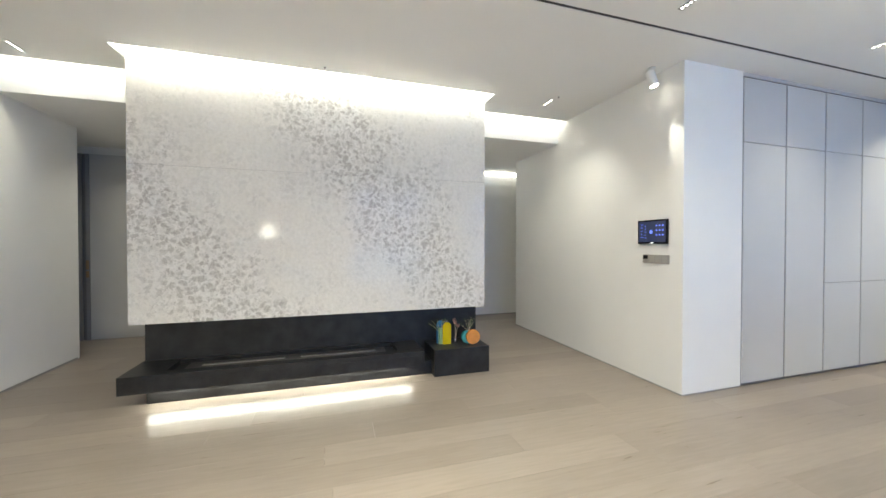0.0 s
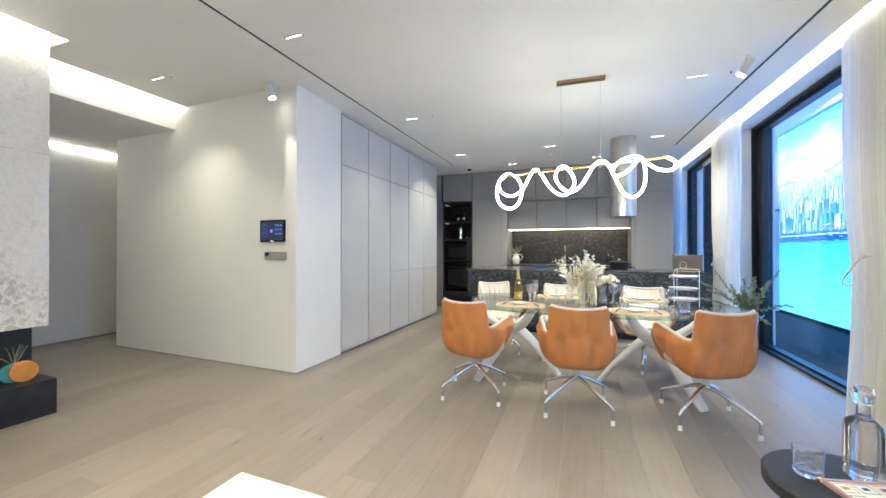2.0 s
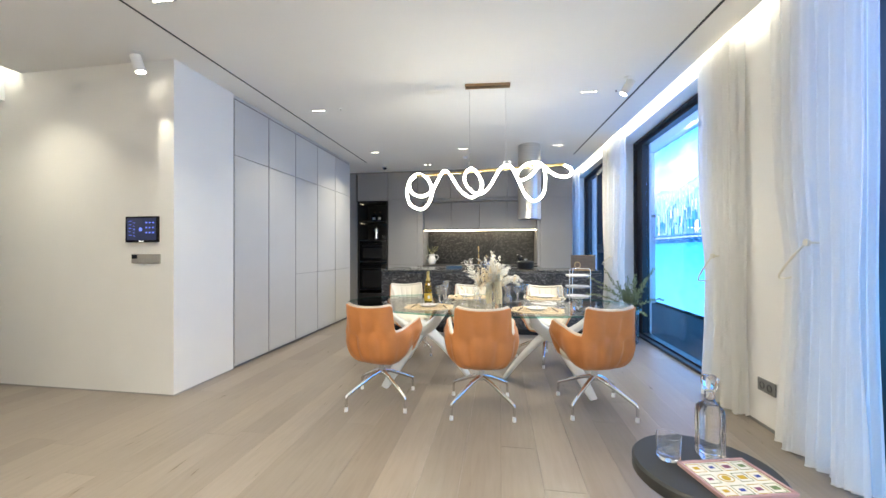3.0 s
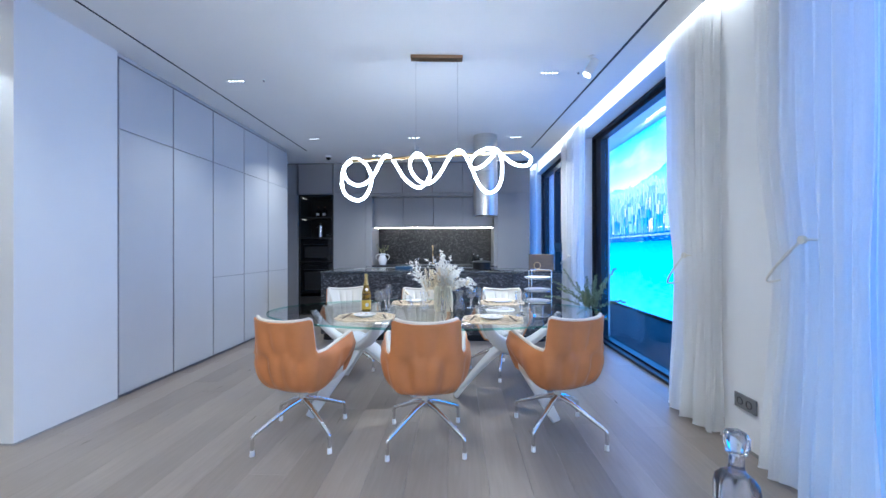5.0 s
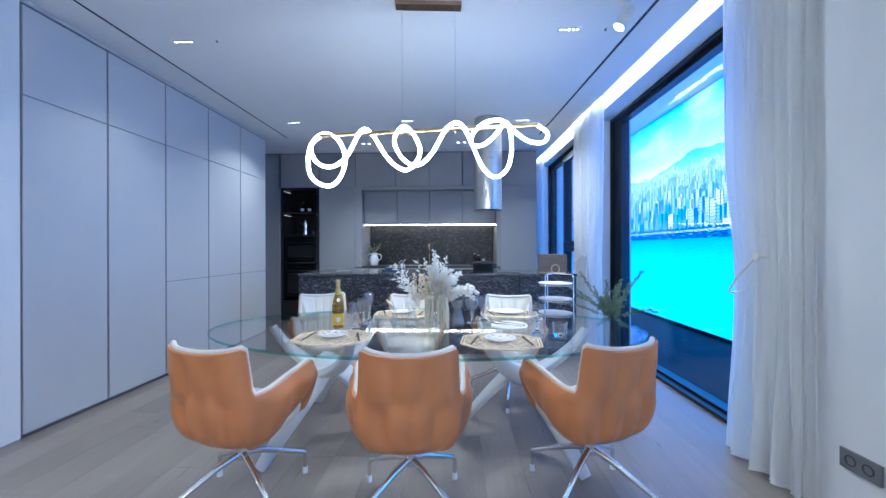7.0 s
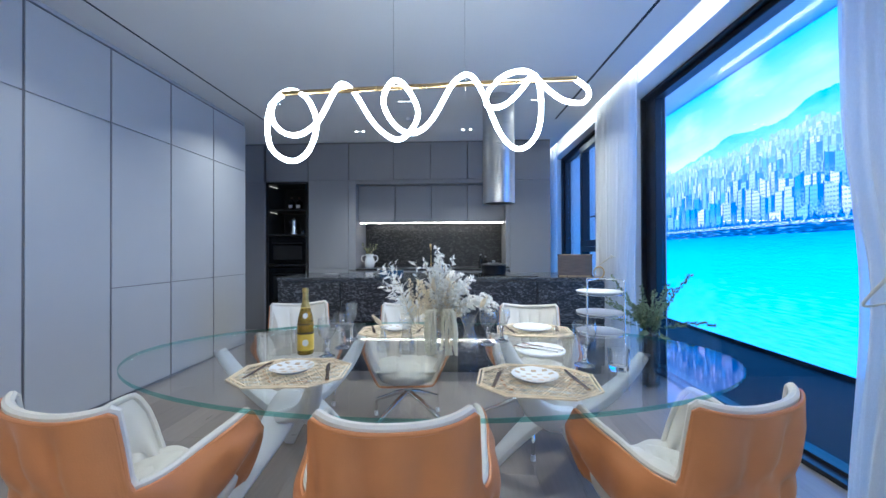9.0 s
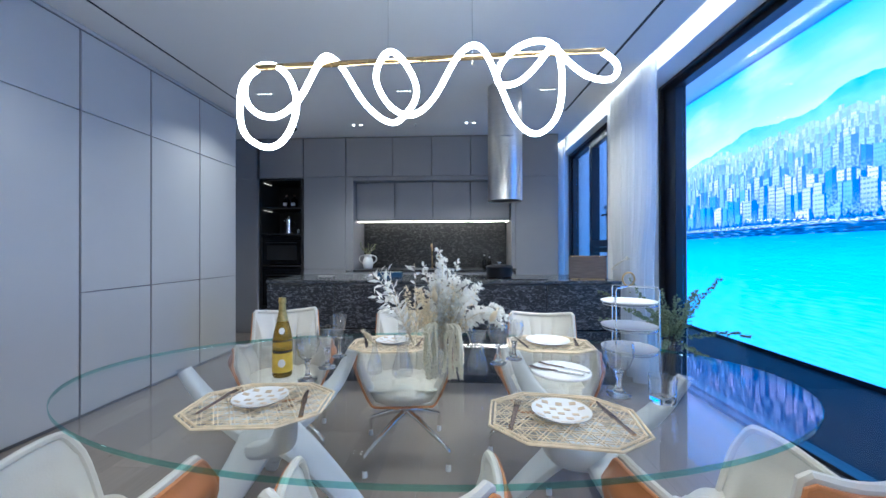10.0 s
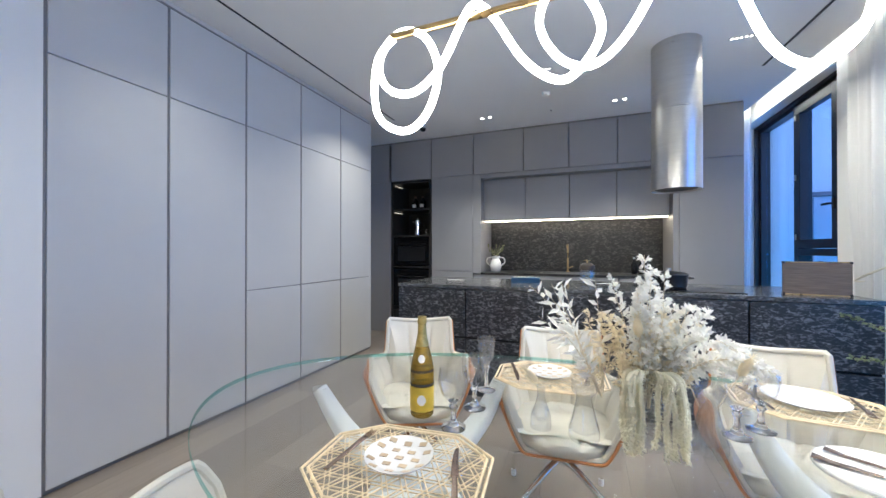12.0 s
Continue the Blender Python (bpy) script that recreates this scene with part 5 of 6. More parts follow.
def sprig(bm, stems, start, dirn, L, rnd, leaf_l, leaf_w, count, droop=0.0, side_len=0.0):
    """A stem with leaves set in pairs along it."""
    p = Vector(start)
    d = Vector(dirn).normalized()
    pts = [p.copy()]
    steps = 14
    for k in range(steps):
        d = (d + Vector((rnd.uniform(-0.07, 0.07), rnd.uniform(-0.07, 0.07), -droop * (0.3 + k / steps)))).normalized()
        p = p + d * L / steps
        pts.append(p.copy())
    tube(pts, [0.0016 * (1.2 - k / len(pts)) for k in range(len(pts))], 5, stems)
    for k in range(count):
        f = 0.25 + 0.75 * k / count
        i = min(int(f * steps), steps - 1)
        q = pts[i].lerp(pts[i + 1], f * steps - i)
        dd = (pts[i + 1] - pts[i]).normalized()
        o = dd.orthogonal().normalized()
        o.rotate(Matrix.Rotation(rnd.uniform(0, 6.28), 3, dd))
        if side_len:
            e = q + (o + dd * 0.8).normalized() * side_len * rnd.uniform(0.4, 1) * (1.25 - f)
            tube([q, e], 0.0006, 4, stems)
            for j in range(6):
                s = (j + 1) / 6
                leaf(bm, q.lerp(e, s), (o + dd * rnd.uniform(-0.3, 1) + Vector((rnd.uniform(-.7, .7), rnd.uniform(-.7, .7), rnd.uniform(-.7, .7)))), leaf_l * rnd.uniform(0.7, 1.2), leaf_w, rnd)
        else:
            leaf(bm, q, o + dd * 0.7, leaf_l * rnd.uniform(0.7, 1.2), leaf_w, rnd)
    return pts


rf = random.Random(21)
bq = on_table("dried_bouquet", 0.352, 3.40, "bouquet of bleached dried leaves, pampas plumes and hanging amaranth", "dried flowers")
leaves, stems, plume, hang = bmesh.new(), bmesh.new(), bmesh.new(), bmesh.new()
for k in range(13):          # fine white ferns, upright in the middle
    sprig(leaves, stems, (rf.uniform(-0.01, 0.01), rf.uniform(-0.01, 0.01), 0.10), (rf.uniform(-0.20, 0.20), rf.uniform(-0.25, 0.25), 1.0), rf.uniform(0.25, 0.455), rf, 0.017, 0.0050, 38, 0.0, 0.040)
for k in range(8):           # broad white leaves to one side
    sprig(leaves, stems, (-0.11, -0.02, 0.12), (rf.uniform(-0.75, 0.1), rf.uniform(-0.35, 0.35), 1.0), rf.uniform(0.24, 0.38), rf, 0.048, 0.0085, 14, 0.05)
for k in range(9):           # drooping fronds on the other side
    sprig(leaves, stems, (0.05, 0.02, 0.14), (rf.uniform(0.0, 0.8), rf.uniform(-0.4, 0.3), 1.0), rf.uniform(0.20, 0.31), rf, 0.020, 0.0055, 38, 0.17, 0.028)
for k in range(16):
    sprig(plume, stems, (rf.uniform(-0.16, 0.15), rf.uniform(-0.02, 0.02), 0.12), (rf.uniform(-0.5, 0.5), rf.uniform(-0.4, 0.4), 1.0), rf.uniform(0.14, 0.26), rf, 0.018, 0.003, 30, 0.02, 0.02)
for dx, dyy, dz, rz in ((-0.285, 0.0, 0.13, 155), (0.12, 0.05, 0.27, 60), (0.20, -0.03, 0.22, 48), (-0.02, -0.05, 0.30, 100)):   # bunny tails
    d = Vector((math.cos(radians(rz)), rf.uniform(-0.1, 0.1), abs(math.sin(radians(rz))) + 0.5)).normalized()
    b0 = Vector((dx, dyy, dz))
    tube([b0 - d * 0.10, b0], 0.0009, 4, stems)
    line = [b0 + d * 0.055 * i / 8 for i in range(9)]
    tube(line, [0.002, 0.008, 0.0105, 0.0115, 0.0115, 0.0105, 0.0085, 0.005, 0.001], 10, plume)
    for i in range(90):
        leaf(plume, b0 + d * rf.uniform(0, 0.055), d + Vector((rf.uniform(-1, 1), rf.uniform(-1, 1), rf.uniform(-1, 1))), 0.018, 0.0009, rf)
for k in range(15):          # strands hanging over the vase rims
    a = rf.uniform(0, 6.28)
    r = rf.uniform(0.045, 0.075)
    x0, y0 = rf.choice((-0.045, -0.03, 0.045, 0.06)) + 0.25 * r * math.cos(a), -abs(r * math.sin(a)) * 0.4 - 0.055
    L = rf.uniform(0.15, 0.21)
    p0 = rf.uniform(0, 6.28)
    ln = [Vector((0.3 * x0, 0.3 * y0, 0.185)), Vector((0.7 * x0, 0.7 * y0, 0.21))] + [Vector((x0 + 0.004 * math.sin(0.8 * i + p0) + 0.02 * math.cos(p0) * i / 7, y0 + 0.004 * math.cos(1.1 * i + p0), 0.20 - L * i / 7)) for i in range(8)]
    ln = [Vector((v.x, v.y, max(v.z, 0.008))) for v in ln]
    sp = spline(ln, 4)
    tube(sp, [0.003 + 0.0035 * math.sin(math.pi * min(1, i / len(sp) + 0.1)) for i in range(len(sp))], 7, hang)
    for q in sp[4:]:
        for i in range(12):
            leaf(hang, q, Vector((rf.uniform(-1, 1), rf.uniform(-1, 1), rf.uniform(-1, 0.2))), rf.uniform(0.008, 0.016), 0.0022, rf)
tagged(part("bleached_leaves", leaves, M_BLEACH, bq, "bleached white leaves and fern fronds"), kind="stuff")
tagged(part("stem_tangle", stems, M_STEMS, bq), kind="stuff")
tagged(part("plume_mass", plume, M_PLUME, bq, "cream seed plumes and bunny tails"), kind="stuff")
tagged(part("strand_mass", hang, petal("cream_strand", (0.96, 0.91, 0.76)), bq, "cream hanging amaranth"), kind="stuff")

# three-tier stand
tw = on_table("tiered_stand", 1.195, 3.595, "three-tier white plate stand with a ring handle", "tiered stand", rz=12)
for z in (0.055, 0.155, 0.265):
    part("tier_plate", lathe([(0, z), (0.08, z), (0.105, z + 0.008), (0.118, z + 0.012), (0.117, z + 0.007), (0.08, z - 0.005), (0, z - 0.005)], 40), M_CHINA, tw, "white china plate", smooth=True)
    part("hoop", tube([(0.112 * math.cos(a), 0.112 * math.sin(a), z - 0.004) for a in [2 * math.pi * i / 40 for i in range(40)]], 0.0025, 6, closed=True), M_SILVER, tw)
for a in (90, 210, 330):
    cx, cy = 0.122 * math.cos(radians(a)), 0.122 * math.sin(radians(a))
    part("upright", tube([(cx * 1.02, cy * 1.02, 0.0), (cx, cy, 0.02), (cx, cy, 0.325), (cx * 0.93, cy * 0.93, 0.338), (0, 0, 0.342)], 0.0035, 8), M_SILVER, tw)
part("ring_handle", tube([(0.030 * math.cos(a), 0, 0.374 + 0.030 * math.sin(a)) for a in [2 * math.pi * i / 28 for i in range(28)]], 0.0042, 8, closed=True), M_BRASS, tw, "brass ring handle")

# ---- lamps ----
def area(name, at, size, size_y, power, color=(1, 0.95, 0.88), rot=(0, 0, 0), spread=180):
    d = bpy.data.lights.new(name, "AREA")
    d.shape, d.size, d.size_y, d.energy, d.color, d.spread = "RECTANGLE", size, size_y, power, color, radians(spread)
    ob = new(name, d)
    ob.matrix_basis = pose(*at, *rot)
    return ob


# ---- curtains ----
def curtain(y0, y1, x, waist, folds, seed, z_tie=1.02, pull=0.35):
    """A sheer curtain from y0 to y1, gathered towards waist at the tie."""
    rnd = random.Random(seed)
    c = thing("sheer_curtain", (x, (y0 + y1) / 2, 0), "floor-length sheer white curtain tied back beside the window", "curtain", "sheer curtains")
    cy = (y0 + y1) / 2
    top = 3.18
    for layer, (off, amp, nf) in enumerate(((0.0, 0.030, folds), (0.055, 0.018, folds + 3))):
        bm = bmesh.new()
        N, K = 150, 30
        ph = [rnd.uniform(0, 6.28) for _ in range(4)]
        grid = []
        for j in range(K + 1):
            z = 0.012 + (top - 0.012) * j / K
            g = math.exp(-((z - z_tie) / 0.45) ** 2) if z > z_tie else math.exp(-((z - z_tie) / 0.75) ** 2)
            g *= pull if layer == 0 else 0.1
            row = []
            for i in range(N + 1):
                s = i / N
                yy = y0 + (y1 - y0) * s + 0.02 * math.sin(5 * s + ph[0])
                yy = yy + (waist - yy) * g
                a = amp * (1 - 0.45 * g) * (0.75 + 0.25 * math.sin(9 * s + ph[1]))
                fx = a * math.sin(2 * math.pi * nf * s + ph[2] + 0.25 * math.sin(z * 1.3 + ph[3])) + 0.3 * a * math.sin(2 * math.pi * nf * 2.3 * s + z)
                flare = 0.03 * (1 - smooth01(z, 0, 0.9)) * math.sin(2 * math.pi * nf * 0.5 * s)
                hem = 0.012 * math.sin(2 * math.pi * nf * s * 0.5 + ph[1]) * (1 if j == 0 else 0)
                row.append(bm.verts.new((off + fx + flare, yy - cy, max(0.004, z + hem))))
            grid.append(row)
        for a, b in zip(grid, grid[1:]):
            for i in range(N):
                bm.faces.new((a[i], a[i + 1], b[i + 1], b[i]))
        edge = [v.co.copy() + Vector((0, 0, 0.004)) for v in grid[0]]
        part("panel" if layer == 0 else "back_panel", bm, M_SHEER, c, smooth=True)
        part("hem", tube(edge, 0.004, 6), M_CHINA, c, "white weighted hem")
    return c


def holdback(x, y, z, y_edge, dz):
    u = thing("curtain_holdback", (x, y, z), "cream rope curtain holdback on a round knob", "holdback", "curtain holdbacks")
    m = mat("cream_rope", (0.72, 0.68, 0.58), 0.6, vary=0.06)
    part("knob", lathe([(0, 0.0), (0.02, 0.0), (0.022, 0.01), (0.018, 0.018), (0.006, 0.02), (0.006, 0.12)], 20), m, u).matrix_basis = pose(-0.02, 0, 0, 0, 90, 0)
    L = y_edge - y
    for k in (0, 1):
        ln = [(-0.012, 0, 0.004 * k), (-0.03, L * 0.4, -dz * 0.35 - 0.006 * k), (-0.045, L * 0.8, -dz * 0.8 - 0.004 * k), (-0.035, L, -dz), (0.0, L * 1.06, -dz * 1.04), (0.06, L, -dz * 0.97)]
        part("rope", tube(spline(ln, 5), 0.0055, 8), m, u, smooth=True)


curtain(2.84, 3.38, 2.195, 2.86, 7, 3, 1.05, 0.22)
holdback(2.15, 3.035, 1.22, 3.20, 0.21)
curtain(1.88, 2.45, 2.215, 2.00, 7, 5, 1.12, 0.22)
holdback(2.165, 2.135, 1.31, 2.31, 0.21)
curtain(5.22, 6.05, 2.115, 5.75, 8, 8, 1.05, 0.25)
holdback(2.07, 5.55, 1.17, 5.85, 0.12)
curtain(7.85, 8.25, 2.05, 8.1, 5, 9, 1.0, 0.1)

# ---- wall fittings ----
panel = thing("control_panel", (-2.704, Y_COR, 1.46), "black wall-mounted home control touchscreen, switched on", "control panel")
part("bezel", box((-0.167, -0.018, -0.115), (0.167, 0, 0.115), 0.004), M_BLKGLASS, panel)
part("screen", box((-0.150, -0.0195, -0.095), (0.150, -0.0185, 0.10)), glow("panel_screen", (0.01, 0.015, 0.05), 1.0, 0.01), panel)
M_ICON = glow("panel_icon", (0.12, 0.2, 0.9), 1.0, 0.02)
for k in range(9):          # a grid of small keys beside two short lists
    px, pz = 0.052 + 0.034 * (k % 3), 0.058 - 0.044 * (k // 3)
    part("icon", box((px - 0.009, -0.0205, pz - 0.006), (px + 0.009, -0.0197, pz + 0.008)), M_ICON, panel)
for k, wid in enumerate((0.030, 0.022, 0.026, 0.018, 0.030)):
    part("icon", box((-0.128, -0.0205, 0.070 - 0.031 * k), (-0.128 + wid, -0.0197, 0.075 - 0.031 * k)), M_ICON, panel)
    part("icon", box((-0.082, -0.0205, 0.055 - 0.029 * k), (-0.082 + 0.6 * wid, -0.0197, 0.061 - 0.029 * k)), M_ICON, panel)
part("icon", lathe([(0, 0), (0.018, 0), (0.018, 0.001), (0, 0.001)], 18), M_ICON, panel).matrix_basis = pose(-0.008, -0.0193, 0.0, 90, 0, 0)
part("status_bar", box((-0.022, -0.0205, -0.108), (0.022, -0.0187, -0.102)), glow("panel_white", (0.8, 0.85, 1.0), 1.5), panel)
sw = thing("thermostat", (-2.66, Y_COR, 1.20), "flat grey metal switch panel with a small display", "switch panel")
part("plate", box((-0.155, -0.012, -0.042), (0.135, 0, 0.042), 0.003), mat("champagne_metal", (0.42, 0.40, 0.37), 0.4, 0.6, vary=0.04), sw)
part("display", box((-0.150, -0.0135, 0.0), (-0.095, -0.0122, 0.036)), M_BLKGLASS, sw)
for k in range(3):
    part("button", box((-0.08 + 0.07 * k, -0.0132, -0.03), (-0.02 + 0.07 * k, -0.0122, 0.03)), mat("switch_key", (0.45, 0.43, 0.40), 0.4, 0.5), sw)
M_SOCKET = mat("grey_socket", (0.19, 0.19, 0.19), 0.45, vary=0.05)
sk = thing("wall_socket", (right_x(2.66) - 0.001, 2.66, 0.30), "double grey wall socket", "socket")
part("plate", box((-0.012, -0.085, -0.045), (0, 0.085, 0.045), 0.003), M_SOCKET, sk)
for y in (-0.036, 0.036):
    s_ = part("outlet", lathe([(0.024, 0.0), (0.024, 0.003), (0.019, 0.003), (0.018, -0.008), (0, -0.008)], 24), mat("socket_well", (0.06, 0.06, 0.06), 0.5), sk)
    s_.matrix_basis = pose(-0.0125, y, 0, 0, -90, 0)


def base_strip(name, lo, hi):
    setting(name, box(lo, hi), mat("base_profile", (0.30, 0.29, 0.28), 0.5), "thin grey recessed base profile", "trim")


base_strip("baseboard_1", (-5.39, Y_COR - 0.004, 0.0), (X_CLO - 0.002, Y_COR + 0.003, 0.012))
base_strip("baseboard_2", (X_CLO, Y_COR, 0.0), (X_CLO + 0.004, 3.26, 0.012))
base_strip("baseboard_3", (-6.30, -3.9, 0.0), (-6.296, 5.7, 0.02))
base_strip("baseboard_4", (-5.29, Y_BACK, 0.0), (1.6, Y_BACK + 0.004, 0.02))
bb = slab([(right_x(2.31) - 0.005, 2.31), (right_x(2.31), 2.31), (right_x(3.21), 3.21), (right_x(3.21) - 0.005, 3.21)], 0, 0.02)
setting("baseboard_5", bb, mat("base_profile_dark", (0.22, 0.21, 0.2), 0.5), "thin grey recessed base profile", "trim")

# sliding door on the corridor wall
jamb = thing("door_1", (-6.296, -3.68, 0), "tall pale sliding door with a grey edge profile and bronze pull", "door", kind="structure")
part("leaf", box((0, 0.062, 0.006), (0.022, 1.10, 2.60), 0.002), M_CLOSET, jamb)
part("edge_profile", boxes([((0, -0.075, 0.0), (0.030, -0.030, 2.60)), ((0, 0.018, 0.0), (0.030, 0.058, 2.60))], 0.002), M_GREY, jamb, "slim grey edge profile")
part("groove", box((0, -0.029, 0.0), (0.006, 0.017, 2.60)), M_GREYD, jamb)
for z0, z1 in ((0.88, 0.97), (0.99, 1.12)):
    part("door_pull", box((0.0305, 0.022, z0), (0.045, 0.054, z1), 0.004), M_BRONZE, jamb, "small bronze pull")

# ---- ceiling fittings ----
def spot_lamp(x, y, aim, power, tilt, blend):
    u = thing("track_spot", (x, y, CEIL), "white cylindrical spotlight on a swivel mount", "spotlight", "ceiling spotlights")
    part("mount", lathe([(0, 0.0), (0.032, 0.0), (0.032, -0.012), (0.008, -0.015), (0.008, -0.06), (0, -0.06)], 24), M_WHITEMETAL, u, smooth=True)
    d = (Vector(aim) - Vector((x, y, CEIL - 0.09))).normalized()
    c0 = Vector((0, 0, -0.10))
    bm = tube([c0 - d * 0.07, c0 - d * 0.068, c0 + d * 0.07], [0.036, 0.040, 0.040], 28)
    part("head", bm, M_WHITEMETAL, u, smooth=True)
    part("lens", tube([c0 + d * 0.0705, c0 + d * 0.074], [0.033, 0.033], 24), M_LENS, u, "lit lens")
    ld = bpy.data.lights.new("spot_beam", "SPOT")
    ld.energy, ld.spot_size, ld.spot_blend, ld.shadow_soft_size, ld.color = power, radians(tilt), blend, 0.015, (1, 0.96, 0.90)
    ob = new("spot_beam", ld)
    e = Vector((x, y, CEIL)) + c0 + d * 0.09
    ob.matrix_basis = look(e, aim)


M_LENS = glow("spot_lens", (1, 0.97, 0.92), 12)
spot_lamp(-2.60, 2.40, (-2.33, 2.55, 1.75), SPOT * 0.9, 26, 0.2)
spot_lamp(1.655, 3.53, (0.35, 3.75, 0.80), SPOT * 3.4, 56, 0.7)


def ceiling_dot(x, y, r, label, category, dark=True):
    u = thing("sprinkler" if category == "sprinkler" else "smoke_detector", (x, y, CEIL), label, category, "small ceiling fittings")
    part("rose", lathe([(0, -0.001), (r, -0.001), (r, -0.004), (r * 0.7, -0.007), (0, -0.007)], 24), M_WHITEMETAL, u, smooth=True)
    if dark:
        part("nozzle", lathe([(0, -0.007), (r * 0.45, -0.007), (r * 0.4, -0.018), (0, -0.018)], 14), M_SOCKET, u, smooth=True)
    else:
        part("sensor", lathe([(r * 0.8, -0.006), (r * 0.75, -0.03), (r * 0.4, -0.04), (0, -0.04)], 24), M_WHITEMETAL, u, smooth=True)


for x, y in ((-1.438, 3.83), (1.634, 3.81), (-0.178, 6.77), (-3.455, -0.457), (-3.40, 1.965)):
    ceiling_dot(x, y, 0.02, "small round ceiling sprinkler head", "sprinkler")
ceiling_dot(-0.189, 6.27, 0.05, "round white ceiling smoke detector", "detector", False)
cc = thing("dome_camera", (-1.84, 6.74, CEIL), "small dark dome security camera on the ceiling", "camera")
part("base", lathe([(0, -0.001), (0.055, -0.001), (0.055, -0.03), (0.045, -0.034), (0, -0.034)], 28), M_WHITEMETAL, cc, smooth=True)
part("dome", lathe([(0.042, -0.034), (0.038, -0.055), (0.022, -0.07), (0, -0.075)], 28), M_BLKGLASS, cc, smooth=True)
for x in (-0.97, 0.56):
    u = thing("twin_downlight", (x, 6.76, CEIL), "pair of small recessed ceiling downlights", "downlight", "recessed ceiling downlights")
    for dx in (-0.05, 0.05):
        part("cell", lathe([(0.019, -0.001), (0.019, -0.003), (0.015, -0.003), (0.0, -0.0035)], 20, at=(dx, 0, 0)), M_CELL, u)
    area("downlight_lamp", (x, 6.76, CEIL - 0.012), 0.12, 0.03, DOWN * 0.5, spread=70)

# ---- plant by the window ----
vs = thing("plant_vase", (2.20, 5.06, 0), "tall clear glass floor vase of leafy branches", "plant")
part("vase", lathe([(0, 0.0), (0.075, 0.0), (0.08, 0.006), (0.088, 0.50), (0.085, 0.50), (0.076, 0.02), (0, 0.015)], 32), M_CRYSTAL, vs, "clear glass cylinder", smooth=True)
rp = random.Random(5)
lv, sm = bmesh.new(), bmesh.new()
for k in range(19):
    a = rp.uniform(0, 6.28)
    lean = rp.uniform(0.1, 0.75)
    d = Vector((math.cos(a) * lean * 0.7, math.sin(a) * lean, 1.0))
    if d.x > 0.18:
        d.x *= 0.35
    tube([(rp.uniform(-0.04, 0.04), rp.uniform(-0.04, 0.04), 0.02), (0.02 * math.cos(a), 0.02 * math.sin(a), 0.45)], 0.003, 5, sm)
    sprig(lv, sm, (0.02 * math.cos(a), 0.02 * math.sin(a), 0.45), d, rp.uniform(0.26, 0.50), rp, 0.019, 0.0062, 34, 0.02, 0.06)
for az, el, L, dr in ((-100, 0.95, 0.78, 0.04), (-80, 0.5, 0.72, 0.03), (100, 1.0, 0.66, 0.05), (175, 0.55, 0.62, 0.05), (-130, 0.2, 0.62, 0.03), (-75, 1.5, 0.7, 0.0), (160, 1.0, 0.7, 0.05), (-95, 0.1, 0.6, 0.02), (190, 1.3, 0.66, 0.02), (215, 0.7, 0.68, 0.03)):
    d = Vector((math.cos(radians(az)), math.sin(radians(az)), el))
    sprig(lv, sm, (0, 0, 0.48), d, L, rp, 0.018, 0.007, 52, dr, 0.03)
tagged(part("foliage", lv, petal("green_leaf", (0.30, 0.34, 0.19)), vs, "small green leaves"), kind="stuff")
tagged(part("branches", sm, mat("green_twig", (0.12, 0.10, 0.05), 0.7, vary=0.2), vs), kind="stuff")

# ---- round side table with a decanter ----
M_DARKTOP = mat("dark_grey_lacquer", (0.022, 0.024, 0.026), 0.5, vary=0.08)
sd = thing("side_table", (1.14, 1.19, 0), "round dark grey side table with a thick top", "side table")
part("tabletop", lathe([(0, 0.50), (0.224, 0.50), (0.232, 0.492), (0.232, 0.458), (0.224, 0.45), (0, 0.45)], 64), M_DARKTOP, sd, smooth=True)
part("pedestal", lathe([(0.03, 0.45), (0.03, 0.03), (0.16, 0.016), (0.165, 0.0), (0, 0.0)], 40), M_DARKTOP, sd, smooth=True)
dc = thing("decanter", (1.19, 1.255, 0.5005), "square clear crystal decanter with stopper", "decanter")


def square_bottle(profile, roundness, segs=48):
    """A turned shape pressed towards a rounded square."""
    bm = lathe(profile, segs)
    for v in bm.verts:
        r = math.hypot(v.co.x, v.co.y)
        if r > 1e-4:
            c, q = abs(v.co.x) / r, abs(v.co.y) / r
            k = (c ** roundness + q ** roundness) ** (-1 / roundness)
            v.co.x *= k
            v.co.y *= k
    return bm


part("body", square_bottle([(0, 0.0), (0.036, 0.0), (0.040, 0.005), (0.040, 0.165), (0.037, 0.183), (0.026, 0.198), (0.0, 0.20)], 5.0), M_CRYSTAL, dc, smooth=True)
part("base", square_bottle([(0, 0.004), (0.033, 0.004), (0.034, 0.01), (0.033, 0.026), (0, 0.028)], 5.0), M_CUT, dc, smooth=True)
part("neck", lathe([(0.026, 0.198), (0.018, 0.208), (0.0165, 0.218), (0.0165, 0.245), (0.023, 0.250), (0.024, 0.256), (0.0, 0.257)], 28), M_CRYSTAL, dc, smooth=True)
part("stopper", square_bottle([(0, 0.2575), (0.019, 0.2575), (0.024, 0.268), (0.024, 0.292), (0.019, 0.302), (0, 0.304)], 4.0), M_CRYSTAL, dc, smooth=True)
tm = thing("tumbler", (1.035, 1.225, 0.5005), "clear crystal whisky tumbler", "glass")
part("body", fluted([(0, 0.0), (0.036, 0.0), (0.039, 0.006), (0.042, 0.085), (0.040, 0.085), (0.036, 0.022), (0.0, 0.018)], 8, 0.025, 0.004, 0.05), M_CRYSTAL, tm, smooth=True)
